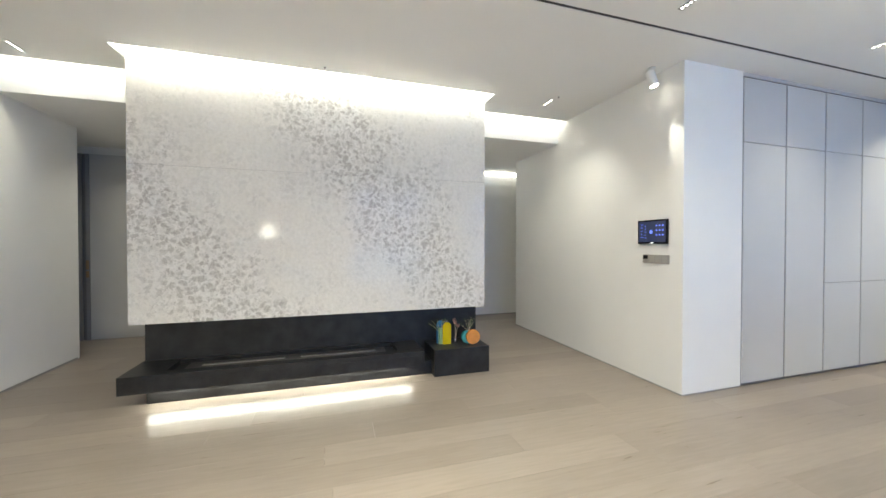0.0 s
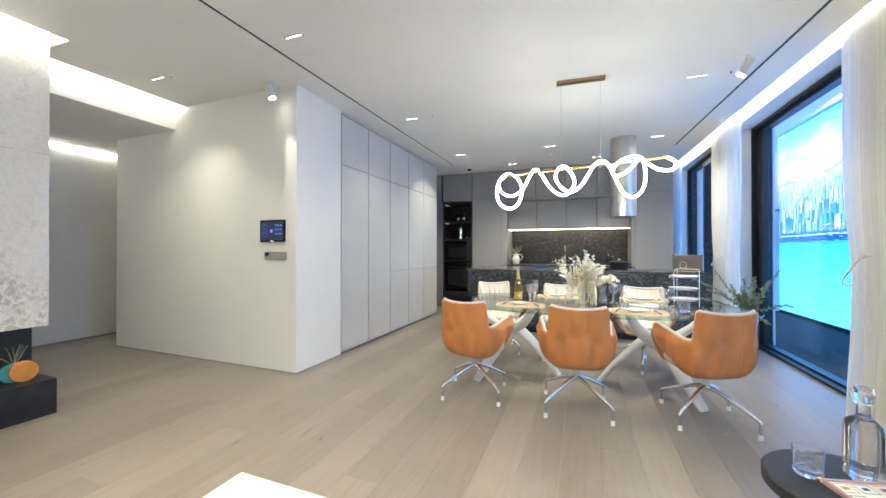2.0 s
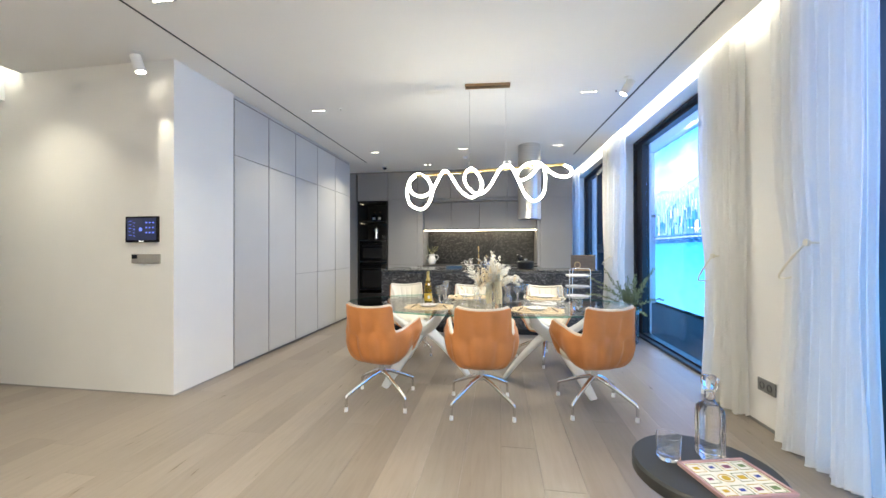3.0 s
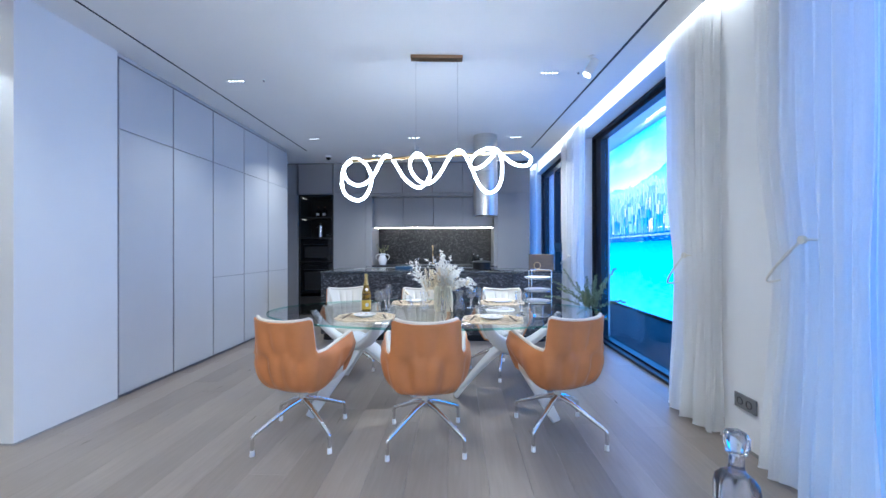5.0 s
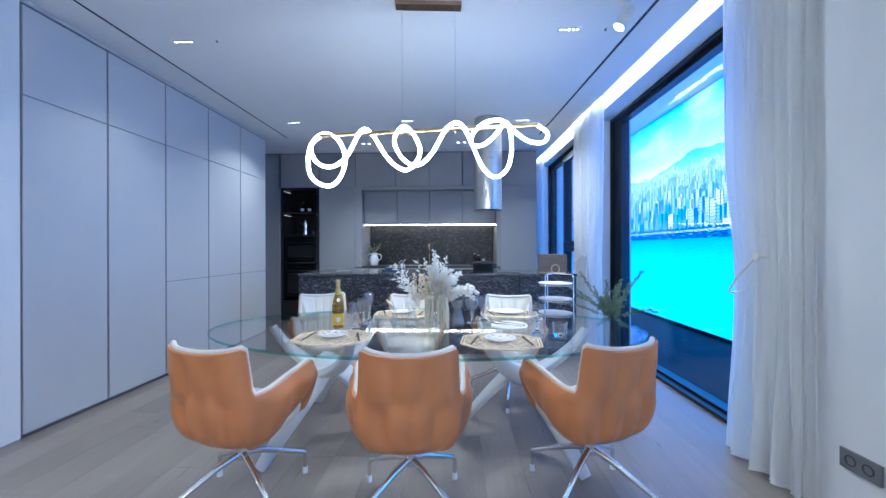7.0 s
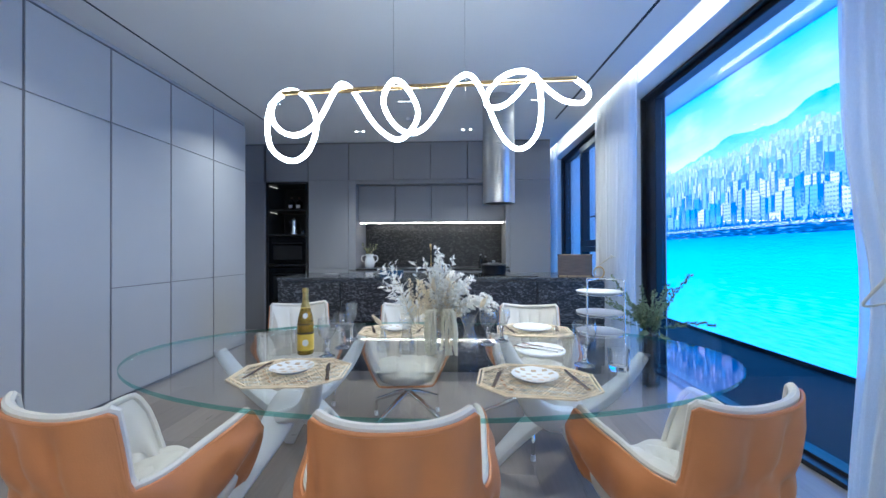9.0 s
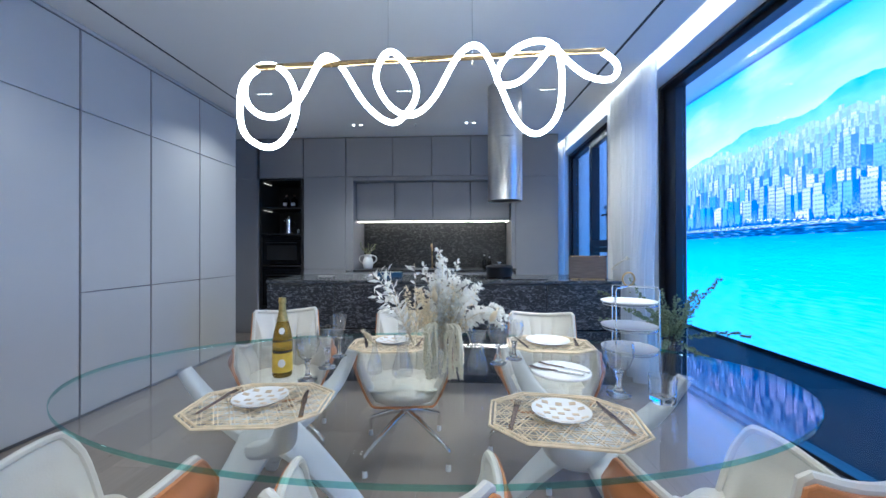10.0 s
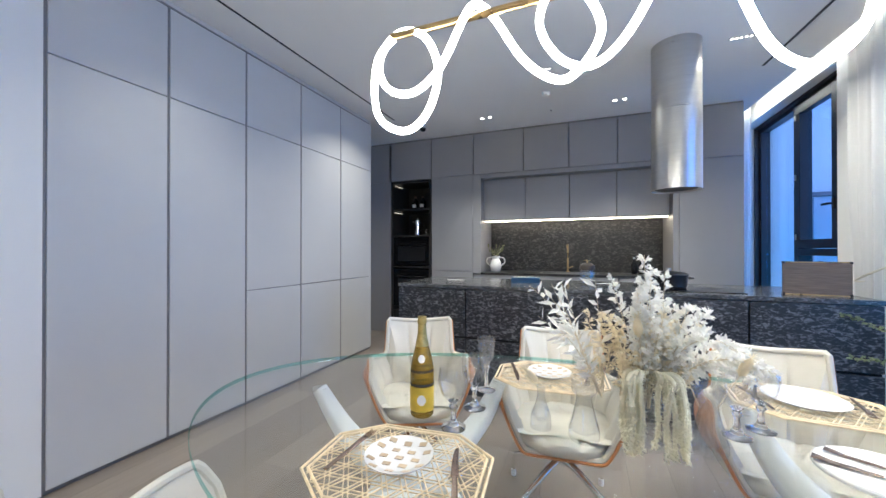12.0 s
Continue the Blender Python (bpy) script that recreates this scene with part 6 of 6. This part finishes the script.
part("ice", boxes([((-0.022, -0.02, 0.019), (0.004, 0.006, 0.04)), ((0.0, 0.002, 0.019), (0.024, 0.022, 0.038))], 0.004), M_CUT, tm)
ty = thing("painted_tray", (1.19, 1.115, 0.5005), "rectangular painted tray with a pink rim", "tray", rz=14)
part("rim", boxes([((-0.125, -0.10, 0), (0.125, -0.09, 0.014)), ((-0.125, 0.09, 0), (0.125, 0.10, 0.014)), ((-0.125, -0.09, 0), (-0.115, 0.09, 0.014)), ((0.115, -0.09, 0), (0.125, 0.09, 0.014))], 0.002), mat("dusty_pink_glaze", (0.42, 0.26, 0.26), 0.25, vary=0.08), ty, "dusty pink rim")
part("base", box((-0.116, -0.091, 0), (0.116, 0.091, 0.008)), mat("cream_glaze", (0.72, 0.69, 0.60), 0.2, vary=0.05, scale=30), ty, "cream glazed base")
inks = [mat("ochre_glaze", (0.50, 0.33, 0.05), 0.25), mat("blue_glaze", (0.06, 0.09, 0.30), 0.25), mat("plum_glaze", (0.22, 0.09, 0.14), 0.25), mat("green_glaze", (0.16, 0.22, 0.10), 0.25)]
rt = random.Random(4)
for i in range(4):
    for j in range(3):
        cx, cyy = -0.085 + 0.057 * i, -0.06 + 0.06 * j
        if (i, j) == (1, 1):
            part("flower", lathe([(0, 0.0105), (0.012, 0.0105), (0.013, 0.0085)], 20, at=(cx, cyy, 0)), inks[0], ty)
            part("flower_ring", tube([(cx + 0.024 * math.cos(a), cyy + 0.020 * math.sin(a), 0.0088) for a in [2 * math.pi * q / 24 for q in range(24)]], 0.0013, 5, closed=True), inks[0], ty)
        else:
            w = rt.uniform(0.008, 0.014)
            part("motif", box((cx - w, cyy - w * 0.7, 0.0082), (cx + w, cyy + w * 0.7, 0.0095), 0.0005), inks[(i + 2 * j) % 4], ty)
            part("motif_border", tube([(cx - 0.022, cyy - 0.022, 0.0088), (cx + 0.022, cyy - 0.022, 0.0088), (cx + 0.022, cyy + 0.022, 0.0088), (cx - 0.022, cyy + 0.022, 0.0088)], 0.0010, 4, closed=True), inks[(i + j) % 2 * 3], ty)

# ---- marble coffee table in front of the hearth ----
M_CREAMSTONE = mat("cream_marble", (0.66, 0.62, 0.53), 0.15, vary=0.10, scale=5, rvary=0.03)
ct = thing("coffee_table", (-0.88, 0.64, 0), "low rectangular cream marble coffee table", "coffee table", rz=0)
part("tabletop", box((0, -0.62, 0.38), (1.05, 0, 0.42), 0.004), M_CREAMSTONE, ct)
part("base", box((0.12, -0.52, 0.0), (0.93, -0.10, 0.379), 0.004), M_CREAMSTONE, ct)
part("inlay_line", tube([(0.10 + 0.16 * math.cos(a), -0.20 + 0.12 * math.sin(a), 0.4202) for a in [q / 12 for q in range(14)]], 0.002, 5), mat("tan_inlay", (0.40, 0.29, 0.17), 0.3), ct)

# ---- vases on the dark block ----
M_ACRYL_Y = mat("yellow_acrylic", (0.80, 0.62, 0.02), 0.08, vary=0.08, trans=0.35, rvary=0.02)
M_ACRYL_B = mat("blue_acrylic", (0.12, 0.34, 0.55), 0.08, vary=0.10, trans=0.4, rvary=0.02)
M_ACRYL_G = mat("green_acrylic", (0.40, 0.58, 0.30), 0.08, vary=0.10, trans=0.4, rvary=0.02)
M_ACRYL_O = mat("orange_acrylic", (0.85, 0.36, 0.10), 0.08, vary=0.12, scale=14, trans=0.3, rvary=0.02)
M_ACRYL_T = mat("teal_acrylic", (0.10, 0.50, 0.52), 0.08, vary=0.08, trans=0.35, rvary=0.02)


def arch(w, h, x0, x1, segs=20, y_off=0.0):
    pts = [(-w, 0), (w, 0)] + [(w * math.cos(a), h - w + w * math.sin(a)) for a in [math.pi * k / segs for k in range(segs + 1)]]
    bm = bmesh.new()
    a = [bm.verts.new((x0, p + y_off, z)) for p, z in pts]
    b = [bm.verts.new((x1, p + y_off, z)) for p, z in pts]
    bm.faces.new(a)
    bm.faces.new(b[::-1])
    for k in range(len(pts)):
        bm.faces.new((a[k], b[k], b[(k + 1) % len(pts)], a[(k + 1) % len(pts)]))
    bmesh.ops.recalc_face_normals(bm, faces=bm.faces)
    return bm


v1 = thing("arch_vase", (-3.70, 0.755, 0.2705), "arched vase of yellow, blue and green acrylic", "vase")
part("front_panel", arch(0.046, 0.235, 0.02, 0.032, y_off=0.02), M_ACRYL_Y, v1, "yellow acrylic arch")
part("back_panel", arch(0.046, 0.245, -0.045, -0.033, y_off=-0.03), M_ACRYL_B, v1, "blue acrylic arch")
part("body", box((-0.032, -0.062, 0.0), (0.019, 0.03, 0.17), 0.004), M_ACRYL_G, v1, "green acrylic body")
v2 = thing("round_vase", (-3.63, 1.035, 0.2705), "disc-shaped vase of orange and teal acrylic", "vase")


def disc(r, x0, x1, y_off):
    bm = lathe([(0, 0), (r * 0.97, 0), (r, 0.004), (r, x1 - x0 - 0.004), (r * 0.97, x1 - x0), (0, x1 - x0)], 40)
    bmesh.ops.transform(bm, matrix=Matrix.Translation((x0, y_off, r)) @ Matrix.Rotation(radians(90), 4, "Y"), verts=bm.verts)
    return bm


part("front_disc", disc(0.078, 0.01, 0.045, 0.012), M_ACRYL_O, v2, "orange acrylic disc", smooth=True)
part("back_disc", disc(0.070, -0.035, 0.009, -0.035), M_ACRYL_T, v2, "teal acrylic disc", smooth=True)
v3 = thing("bud_vase", (-3.72, 0.885, 0.2705), "tiny clear bud vase with faded pink flowers", "vase")
part("glass", lathe([(0, 0), (0.024, 0), (0.026, 0.03), (0.018, 0.05), (0.02, 0.055)], 20), M_CUT, v3, smooth=True)
st_ = bmesh.new()
tube([(0, 0, 0.01), (0, 0.005, 0.12), (0.005, -0.01, 0.24)], 0.002, 5, st_)
tube([(0, 0, 0.01), (0, 0.015, 0.10), (0.005, 0.03, 0.17)], 0.002, 5, st_)
part("stem", st_, M_STEMS, v3)
M_PINK = mat("faded_pink_petal", (0.42, 0.24, 0.21), 0.8, vary=0.2, scale=30)
for px, py, pz in ((0.005, -0.012, 0.245), (0.005, 0.03, 0.18), (0.0, 0.0, 0.215)):
    fb = bmesh.new()
    for i in range(60):
        leaf(fb, Vector((px, py, pz)), Vector((rp.uniform(-1, 1), rp.uniform(-1, 1), rp.uniform(-0.6, 1))), 0.024, 0.009, rp)
    part("flower_head", fb, M_PINK, v3)
for base, ly in ((v1, -0.045), (v2, -0.025)):
    gb, gs = bmesh.new(), bmesh.new()
    for i in range(7):
        sprig(gb, gs, (-0.01, ly, 0.12), (rp.uniform(-0.3, 0.3), rp.uniform(-0.9, 0.5), 0.9), 0.16, rp, 0.022, 0.004, 14, 0.05)
    tagged(part("greenery", gb, mat("dark_green_leaf", (0.06, 0.09, 0.03), 0.6), base), kind="stuff")
    tagged(part("stalks", gs, M_STEMS, base), kind="stuff")

# ---- on the island ----
ZI = 0.9675
M_IRON = mat("matt_black_enamel", (0.014, 0.014, 0.015), 0.42, vary=0.1)
hob = thing("induction_hob", (0.58, 5.42, ZI), "black glass induction hob set in the island", "hob")
part("glass", box((0, 0, 0), (0.68, 0.42, 0.005), 0.001), M_BLKGLASS, hob)
for px, py in ((0.2, 0.22), (0.5, 0.22)):
    part("zone_mark", tube([(px + 0.09 * math.cos(a), py + 0.09 * math.sin(a), 0.0052) for a in [2 * math.pi * q / 36 for q in range(36)]], 0.0008, 4, closed=True), M_SOCKET, hob)
pot = thing("casserole_pot", (0.83, 5.70, ZI + 0.0055), "black enamelled cast-iron casserole with lid", "pot")
part("body", lathe([(0, 0), (0.115, 0), (0.13, 0.012), (0.136, 0.095), (0.139, 0.10), (0, 0.10)], 40), M_IRON, pot, smooth=True)
lid = part("lid", lathe([(0.141, 0.10), (0.141, 0.108), (0.12, 0.122), (0.05, 0.132), (0, 0.134)], 40), M_IRON, pot, smooth=True)
part("knob", lathe([(0.010, 0.132), (0.010, 0.142), (0.022, 0.148), (0.02, 0.158), (0, 0.16)], 20), M_STEEL, lid, "steel knob", smooth=True)
for s in (-1, 1):
    part("handle", tube([(s * 0.132, -0.04, 0.078), (s * 0.165, -0.035, 0.082), (s * 0.172, 0, 0.083), (s * 0.165, 0.035, 0.082), (s * 0.132, 0.04, 0.078)], 0.008, 8), M_IRON, pot, smooth=True)
sb = thing("wood_board", (1.49, 5.52, ZI), "framed woven-wood board standing on the island", "board", rz=-8)
part("panel", box((0, 0, 0.006), (0.345, 0.016, 0.222)), mat("striped_oak", (0.20, 0.145, 0.105), 0.6, vary=0.35, scale=4, stretch=(2, 2, 60)), sb)
for z in (0.0, 0.222):
    part("edge_rail", box((-0.003, -0.003, z), (0.348, 0.019, z + 0.007), 0.001), M_BRASS, sb, "thin brass rail")
for x in (0, 0.335):
    for z in (-0.0003, 0.216):
        part("corner_cap", box((x - 0.002, -0.005, z + 0.0005), (x + 0.012, 0.021, z + 0.014)), M_BLACK, sb)
jr = thing("glass_jar", (0.216, 5.72, ZI), "cut glass jar with a dark brown lid", "jar")
part("body", fluted([(0, 0), (0.052, 0), (0.060, 0.01), (0.064, 0.10), (0.058, 0.135), (0.056, 0.135), (0.06, 0.1), (0.055, 0.014), (0, 0.01)], 16, 0.025, 0.005, 0.12, 64), M_CUT, jr, smooth=True)
jl = part("lid", lathe([(0.064, 0.136), (0.066, 0.15), (0.06, 0.175), (0.035, 0.195), (0, 0.20)], 32), mat("dark_brown_lid", (0.06, 0.045, 0.035), 0.4), jr, "dark brown domed lid", smooth=True)
part("knob", lathe([(0.008, 0.198), (0.008, 0.212), (0.026, 0.216), (0.026, 0.222), (0, 0.224)], 20), M_BRASS, jl, "brass knob", smooth=True)
bk = thing("tea_box", (-0.33, 5.80, ZI), "blue patterned box lying on the island", "box", rz=6)
part("body", box((-0.13, -0.09, 0), (0.13, 0.09, 0.05), 0.002), mat("blue_card", (0.015, 0.075, 0.16), 0.4, vary=0.15), bk)
for k in range(7):
    part("pattern", box((-0.115 + 0.034 * k, -0.075, 0.0505), (-0.095 + 0.034 * k, 0.075, 0.0520)), mat("cream_print", (0.55, 0.50, 0.38), 0.5, vary=0.3, scale=60), bk)
for x, y in ((-0.95, 5.55), (0.36, 5.62)):
    sg = thing("acrylic_sign", (x, y, ZI), "small clear acrylic sign holder lying on the island", "sign")
    part("block", box((-0.09, -0.04, 0), (0.09, 0.04, 0.025), 0.003), M_CUT, sg)
    part("card", box((-0.08, -0.034, 0.0255), (0.08, 0.034, 0.0265)), mat("grey_card", (0.40, 0.38, 0.36), 0.5), sg)

# ---- on the worktop ----
ZW = 0.9625
tap = thing("kitchen_tap", (-0.03, YK + 0.47, ZW), "slim brushed brass kitchen tap", "tap")
part("spout", tube(spline([(0, 0, 0), (0, 0, 0.28), (0, -0.02, 0.37), (0, -0.09, 0.395), (0, -0.16, 0.37), (0, -0.17, 0.34)], 6), 0.012, 12), M_BRASS, tap, smooth=True)
part("lever", tube([(0.01, 0, 0.06), (0.07, 0, 0.085)], 0.006, 8), M_BRASS, tap)
part("base", lathe([(0, 0), (0.024, 0), (0.024, 0.012), (0.014, 0.018), (0, 0.018)], 20), M_BRASS, tap, smooth=True)
sink = thing("sink", (-0.38, YK + 0.12, ZW), "dark sink with a steel rim in the worktop", "sink")
part("rim", boxes([((0, 0, 0), (0.75, 0.02, 0.006)), ((0, 0.28, 0), (0.75, 0.30, 0.006)), ((0, 0.02, 0), (0.02, 0.28, 0.006)), ((0.73, 0.02, 0), (0.75, 0.28, 0.006))]), M_STEEL, sink)
part("bowl", box((0.02, 0.02, 0.0), (0.73, 0.28, 0.002)), M_BLACK, sink)
pt = thing("pitcher", (-1.04, YK + 0.33, ZW), "white porcelain pitcher with small flowers", "pitcher")
part("body", lathe([(0, 0), (0.05, 0), (0.058, 0.01), (0.072, 0.07), (0.062, 0.12), (0.045, 0.15), (0.055, 0.185), (0.052, 0.185), (0.042, 0.15), (0, 0.14)], 32), M_CHINA, pt, smooth=True)
for s in (-1, 1):
    part("handle", tube(spline([(s * 0.05, 0, 0.17), (s * 0.10, 0, 0.16), (s * 0.11, 0, 0.11), (s * 0.068, 0, 0.07)], 5), 0.007, 8), M_CHINA, pt, smooth=True)
pb, ps = bmesh.new(), bmesh.new()
for i in range(9):
    sprig(pb, ps, (0, 0, 0.16), (rp.uniform(-0.6, 0.6), rp.uniform(-0.4, 0.4), 1), rp.uniform(0.10, 0.22), rp, 0.030, 0.009, 9, 0.03)
pt.scale = (1.22, 1.22, 1.22)
tagged(part("greenery", pb, mat("sage_leaf", (0.20, 0.22, 0.09), 0.6, vary=0.4, scale=20), pt), kind="stuff")
tagged(part("stalks", ps, M_STEMS, pt), kind="stuff")
for k, (x, h) in enumerate(((0.80, 0.20), (0.88, 0.17))):
    b = thing("oil_bottle", (x, YK + 0.40, ZW), "small dark bottle on the worktop", "bottle", "worktop bottles")
    part("glass", lathe([(0, 0), (0.03, 0), (0.032, 0.01), (0.032, h * 0.65), (0.012, h * 0.8), (0.012, h)], 24), M_BLKGLASS, b, smooth=True)
    part("cap", lathe([(0.014, h), (0.014, h + 0.02), (0, h + 0.02)], 16), M_STEEL, b)
for k, x in enumerate((-2.323, -2.194)):
    b = thing("spirit_bottle", (x, YK + 0.25, 1.9125), "dark square bottle with a pale label on the shelf", "bottle", "shelf bottles")
    part("glass", box((-0.04, -0.04, 0), (0.04, 0.04, 0.15), 0.008), M_BLKGLASS, b, smooth=True)
    part("neck", lathe([(0.018, 0.15), (0.015, 0.17), (0.015, 0.19)], 18), M_BLKGLASS, b, smooth=True)
    part("cap", lathe([(0.018, 0.19), (0.018, 0.22), (0, 0.22)], 18), M_WOOD, b)
    part("label", box((-0.03, -0.0418, 0.04), (0.03, -0.0405, 0.09)), M_CHINA, b, "pale paper label")
cf = thing("coffee_maker", (-2.28, YK + 0.25, 1.5125), "polished chrome coffee pot on the shelf", "coffee maker")
part("body", lathe([(0, 0), (0.06, 0), (0.062, 0.01), (0.042, 0.12), (0.055, 0.20), (0.05, 0.24), (0.015, 0.26), (0.012, 0.28), (0, 0.285)], 28), M_CHROME, cf, smooth=True)
part("handle", tube(spline([(0.05, 0, 0.20), (0.10, 0, 0.19), (0.10, 0, 0.10), (0.05, 0, 0.06)], 5), 0.007, 8), M_BLACK, cf, smooth=True)
part("spout", tube([(-0.045, 0, 0.19), (-0.085, 0, 0.22)], [0.014, 0.008], 10), M_CHROME, cf)
for x in (-2.12, -2.05):
    b = thing("shelf_glass", (x, YK + 0.22, 1.5125), "small clear glass on the dark shelf", "glass", "shelf glasses")
    part("body", lathe([(0, 0), (0.028, 0), (0.032, 0.08), (0.030, 0.08), (0.026, 0.008), (0, 0.006)], 20), M_CUT, b, smooth=True)

# balcony door seen through the small window
bd_ = thing("balcony_door", (3.30, 9.196, 0), "pale outer door with a dark lever handle", "door")
part("leaf", box((0, -0.03, 0.0), (0.9, 0, 2.05), 0.002), mat("pale_blue_paint", (0.55, 0.58, 0.62), 0.5), bd_)
part("door_handle", boxes([((0.06, -0.045, 0.95), (0.09, -0.031, 1.12)), ((0.07, -0.08, 1.02), (0.2, -0.066, 1.035)), ((0.07, -0.066, 1.02), (0.084, -0.045, 1.035))], 0.003), M_BLACK, bd_)
part("transom", box((-0.05, -0.06, 2.06), (0.95, 0, 2.12)), M_GREYD, bd_)


M_BAFFLE = mat("grey_baffle", (0.30, 0.30, 0.30), 0.5)


def downlight(x, y, share=1.0, rz=0.0, z=CEIL):
    u = thing("downlight", (x, y, z), "small recessed five-cell linear downlight in the ceiling", "downlight", "recessed ceiling downlights", rz)
    part("trim", box((-0.085, -0.017, -0.004), (0.085, 0.017, 0.0)), M_BAFFLE, u)
    for k in range(5):
        part("cell", lathe([(0.0, -0.0055), (0.008, -0.0055), (0.0095, -0.004)], 12, at=(-0.064 + 0.032 * k, 0, 0)), M_CELL, u)
    far = y > 5
    area("downlight_lamp", (x, y, z - 0.012), 0.135, 0.008, DOWN * share * (1.9 if far else 1.1), spread=125 if far or y < 0 else 104)


# entries from (1.36, 1.9) on are unseen fittings, added to brighten floor and chairs
for x, y, share in ((-1.725, 3.84, 0.38), (1.36, 3.81, 1), (-1.69, 5.74, 0.65), (-0.17, 5.75, 1), (1.35, 5.79, 1), (-3.58, 1.95, 0.5), (-1.81, 1.88, 0.5), (-3.84, -2.86, 0.4), (1.36, 1.9, 0.1), (-0.2, 1.9, 0.25), (1.36, -0.3, 0.15), (-0.2, -0.3, 3.8), (-1.81, -0.05, 1.0), (-0.2, -2.2, 3.0), (1.36, -2.2, 0.6)):
    downlight(x, y, share)
# unseen extra fitting, added to lift the dark corridor wall
downlight(-5.75, -2.6, 0.35, 90.0, 2.705)

# lit coves
cove = bmesh.new()
y0, y1 = -3.2, 8.3
slab([(cove_x(y0) + 0.001, y0), (cove_x(y0) + 0.006, y0), (cove_x(y1) + 0.006, y1), (cove_x(y1) + 0.001, y1)], CEIL + 0.02, CEIL + 0.06, cove)
cv = thing("cove_light", (0, 0, 0), "continuous white light strip hidden in the curtain cove", "light strip")
part("strip", cove, M_STRIP, cv)
cv = thing("cove_light", (0, 0, 0), "continuous white light strip hidden above the corridor edge", "light strip")
part("strip", box((-4.056, -3.2, CEIL + 0.02), (-4.051, 2.5, CEIL + 0.06)), M_STRIP, cv)
cv = thing("cove_light", (0, 0, 0), "continuous white light strip washing the stone wall", "light strip")
part("strip", box((gx - 0.006, g0 + 0.03, CEIL + 0.015), (gx - 0.001, g1 - 0.03, CEIL + 0.05)), glow("stone_wash_led", (1.0, 0.985, 0.96), COVE * 3.6), cv)
cv = thing("cove_light", (0, 0, 0), "white light strip at the top of the corridor wall", "light strip")
part("strip", box((-6.297, 0.0, 2.66), (-6.28, 5.7, 2.70)), M_STRIP, cv)

# globe floor lamp at the far end of the living room, seen in the polished stone
gl = thing("globe_floor_lamp", (1.5, -1.73, 0), "floor lamp with a lit round opal globe", "floor lamp")
part("base", lathe([(0, 0.0), (0.14, 0.0), (0.14, 0.014), (0.012, 0.022), (0, 0.022)], 32), M_BLACK, gl, smooth=True)
part("pole", tube([(0, 0, 0.02), (0, 0, 1.47)], 0.009, 12), M_BLACK, gl, smooth=True)
part("globe", lathe([(0.155 * math.sin(radians(a)), 1.62 - 0.155 * math.cos(radians(a))) for a in range(0, 181, 9)], 32), glow("opal_globe", (1.0, 0.95, 0.88), 22), gl, "glowing opal globe", smooth=True)

# ---- floor boards, laid along the room ----
rnd = random.Random(7)
W = 0.225
plank_mesh = {}
x = -7.0
row = 0
while x < 2.55:
    y = -4.1 - rnd.random() * 1.8
    while y < 8.5:
        L = rnd.choice((1.9, 2.2, 2.2))
        a, c = max(y, -4.1), min(y + L, 8.5)
        if c - a > 0.05:
            key = round(c - a, 3)
            if key not in plank_mesh:
                bm = bmesh.new()
                add_box(bm, (0, 0, -0.012), (W - 0.0012, c - a - 0.0012, 0.0))
                me = bpy.data.meshes.new("plank")
                bm.to_mesh(me)
                bm.free()
                me.materials.append(M_OAK)
                plank_mesh[key] = me
            p = new("plank", plank_mesh[key])
            p.parent = floor_base
            p.location = (x, a, 0)
        y += L
    x += W
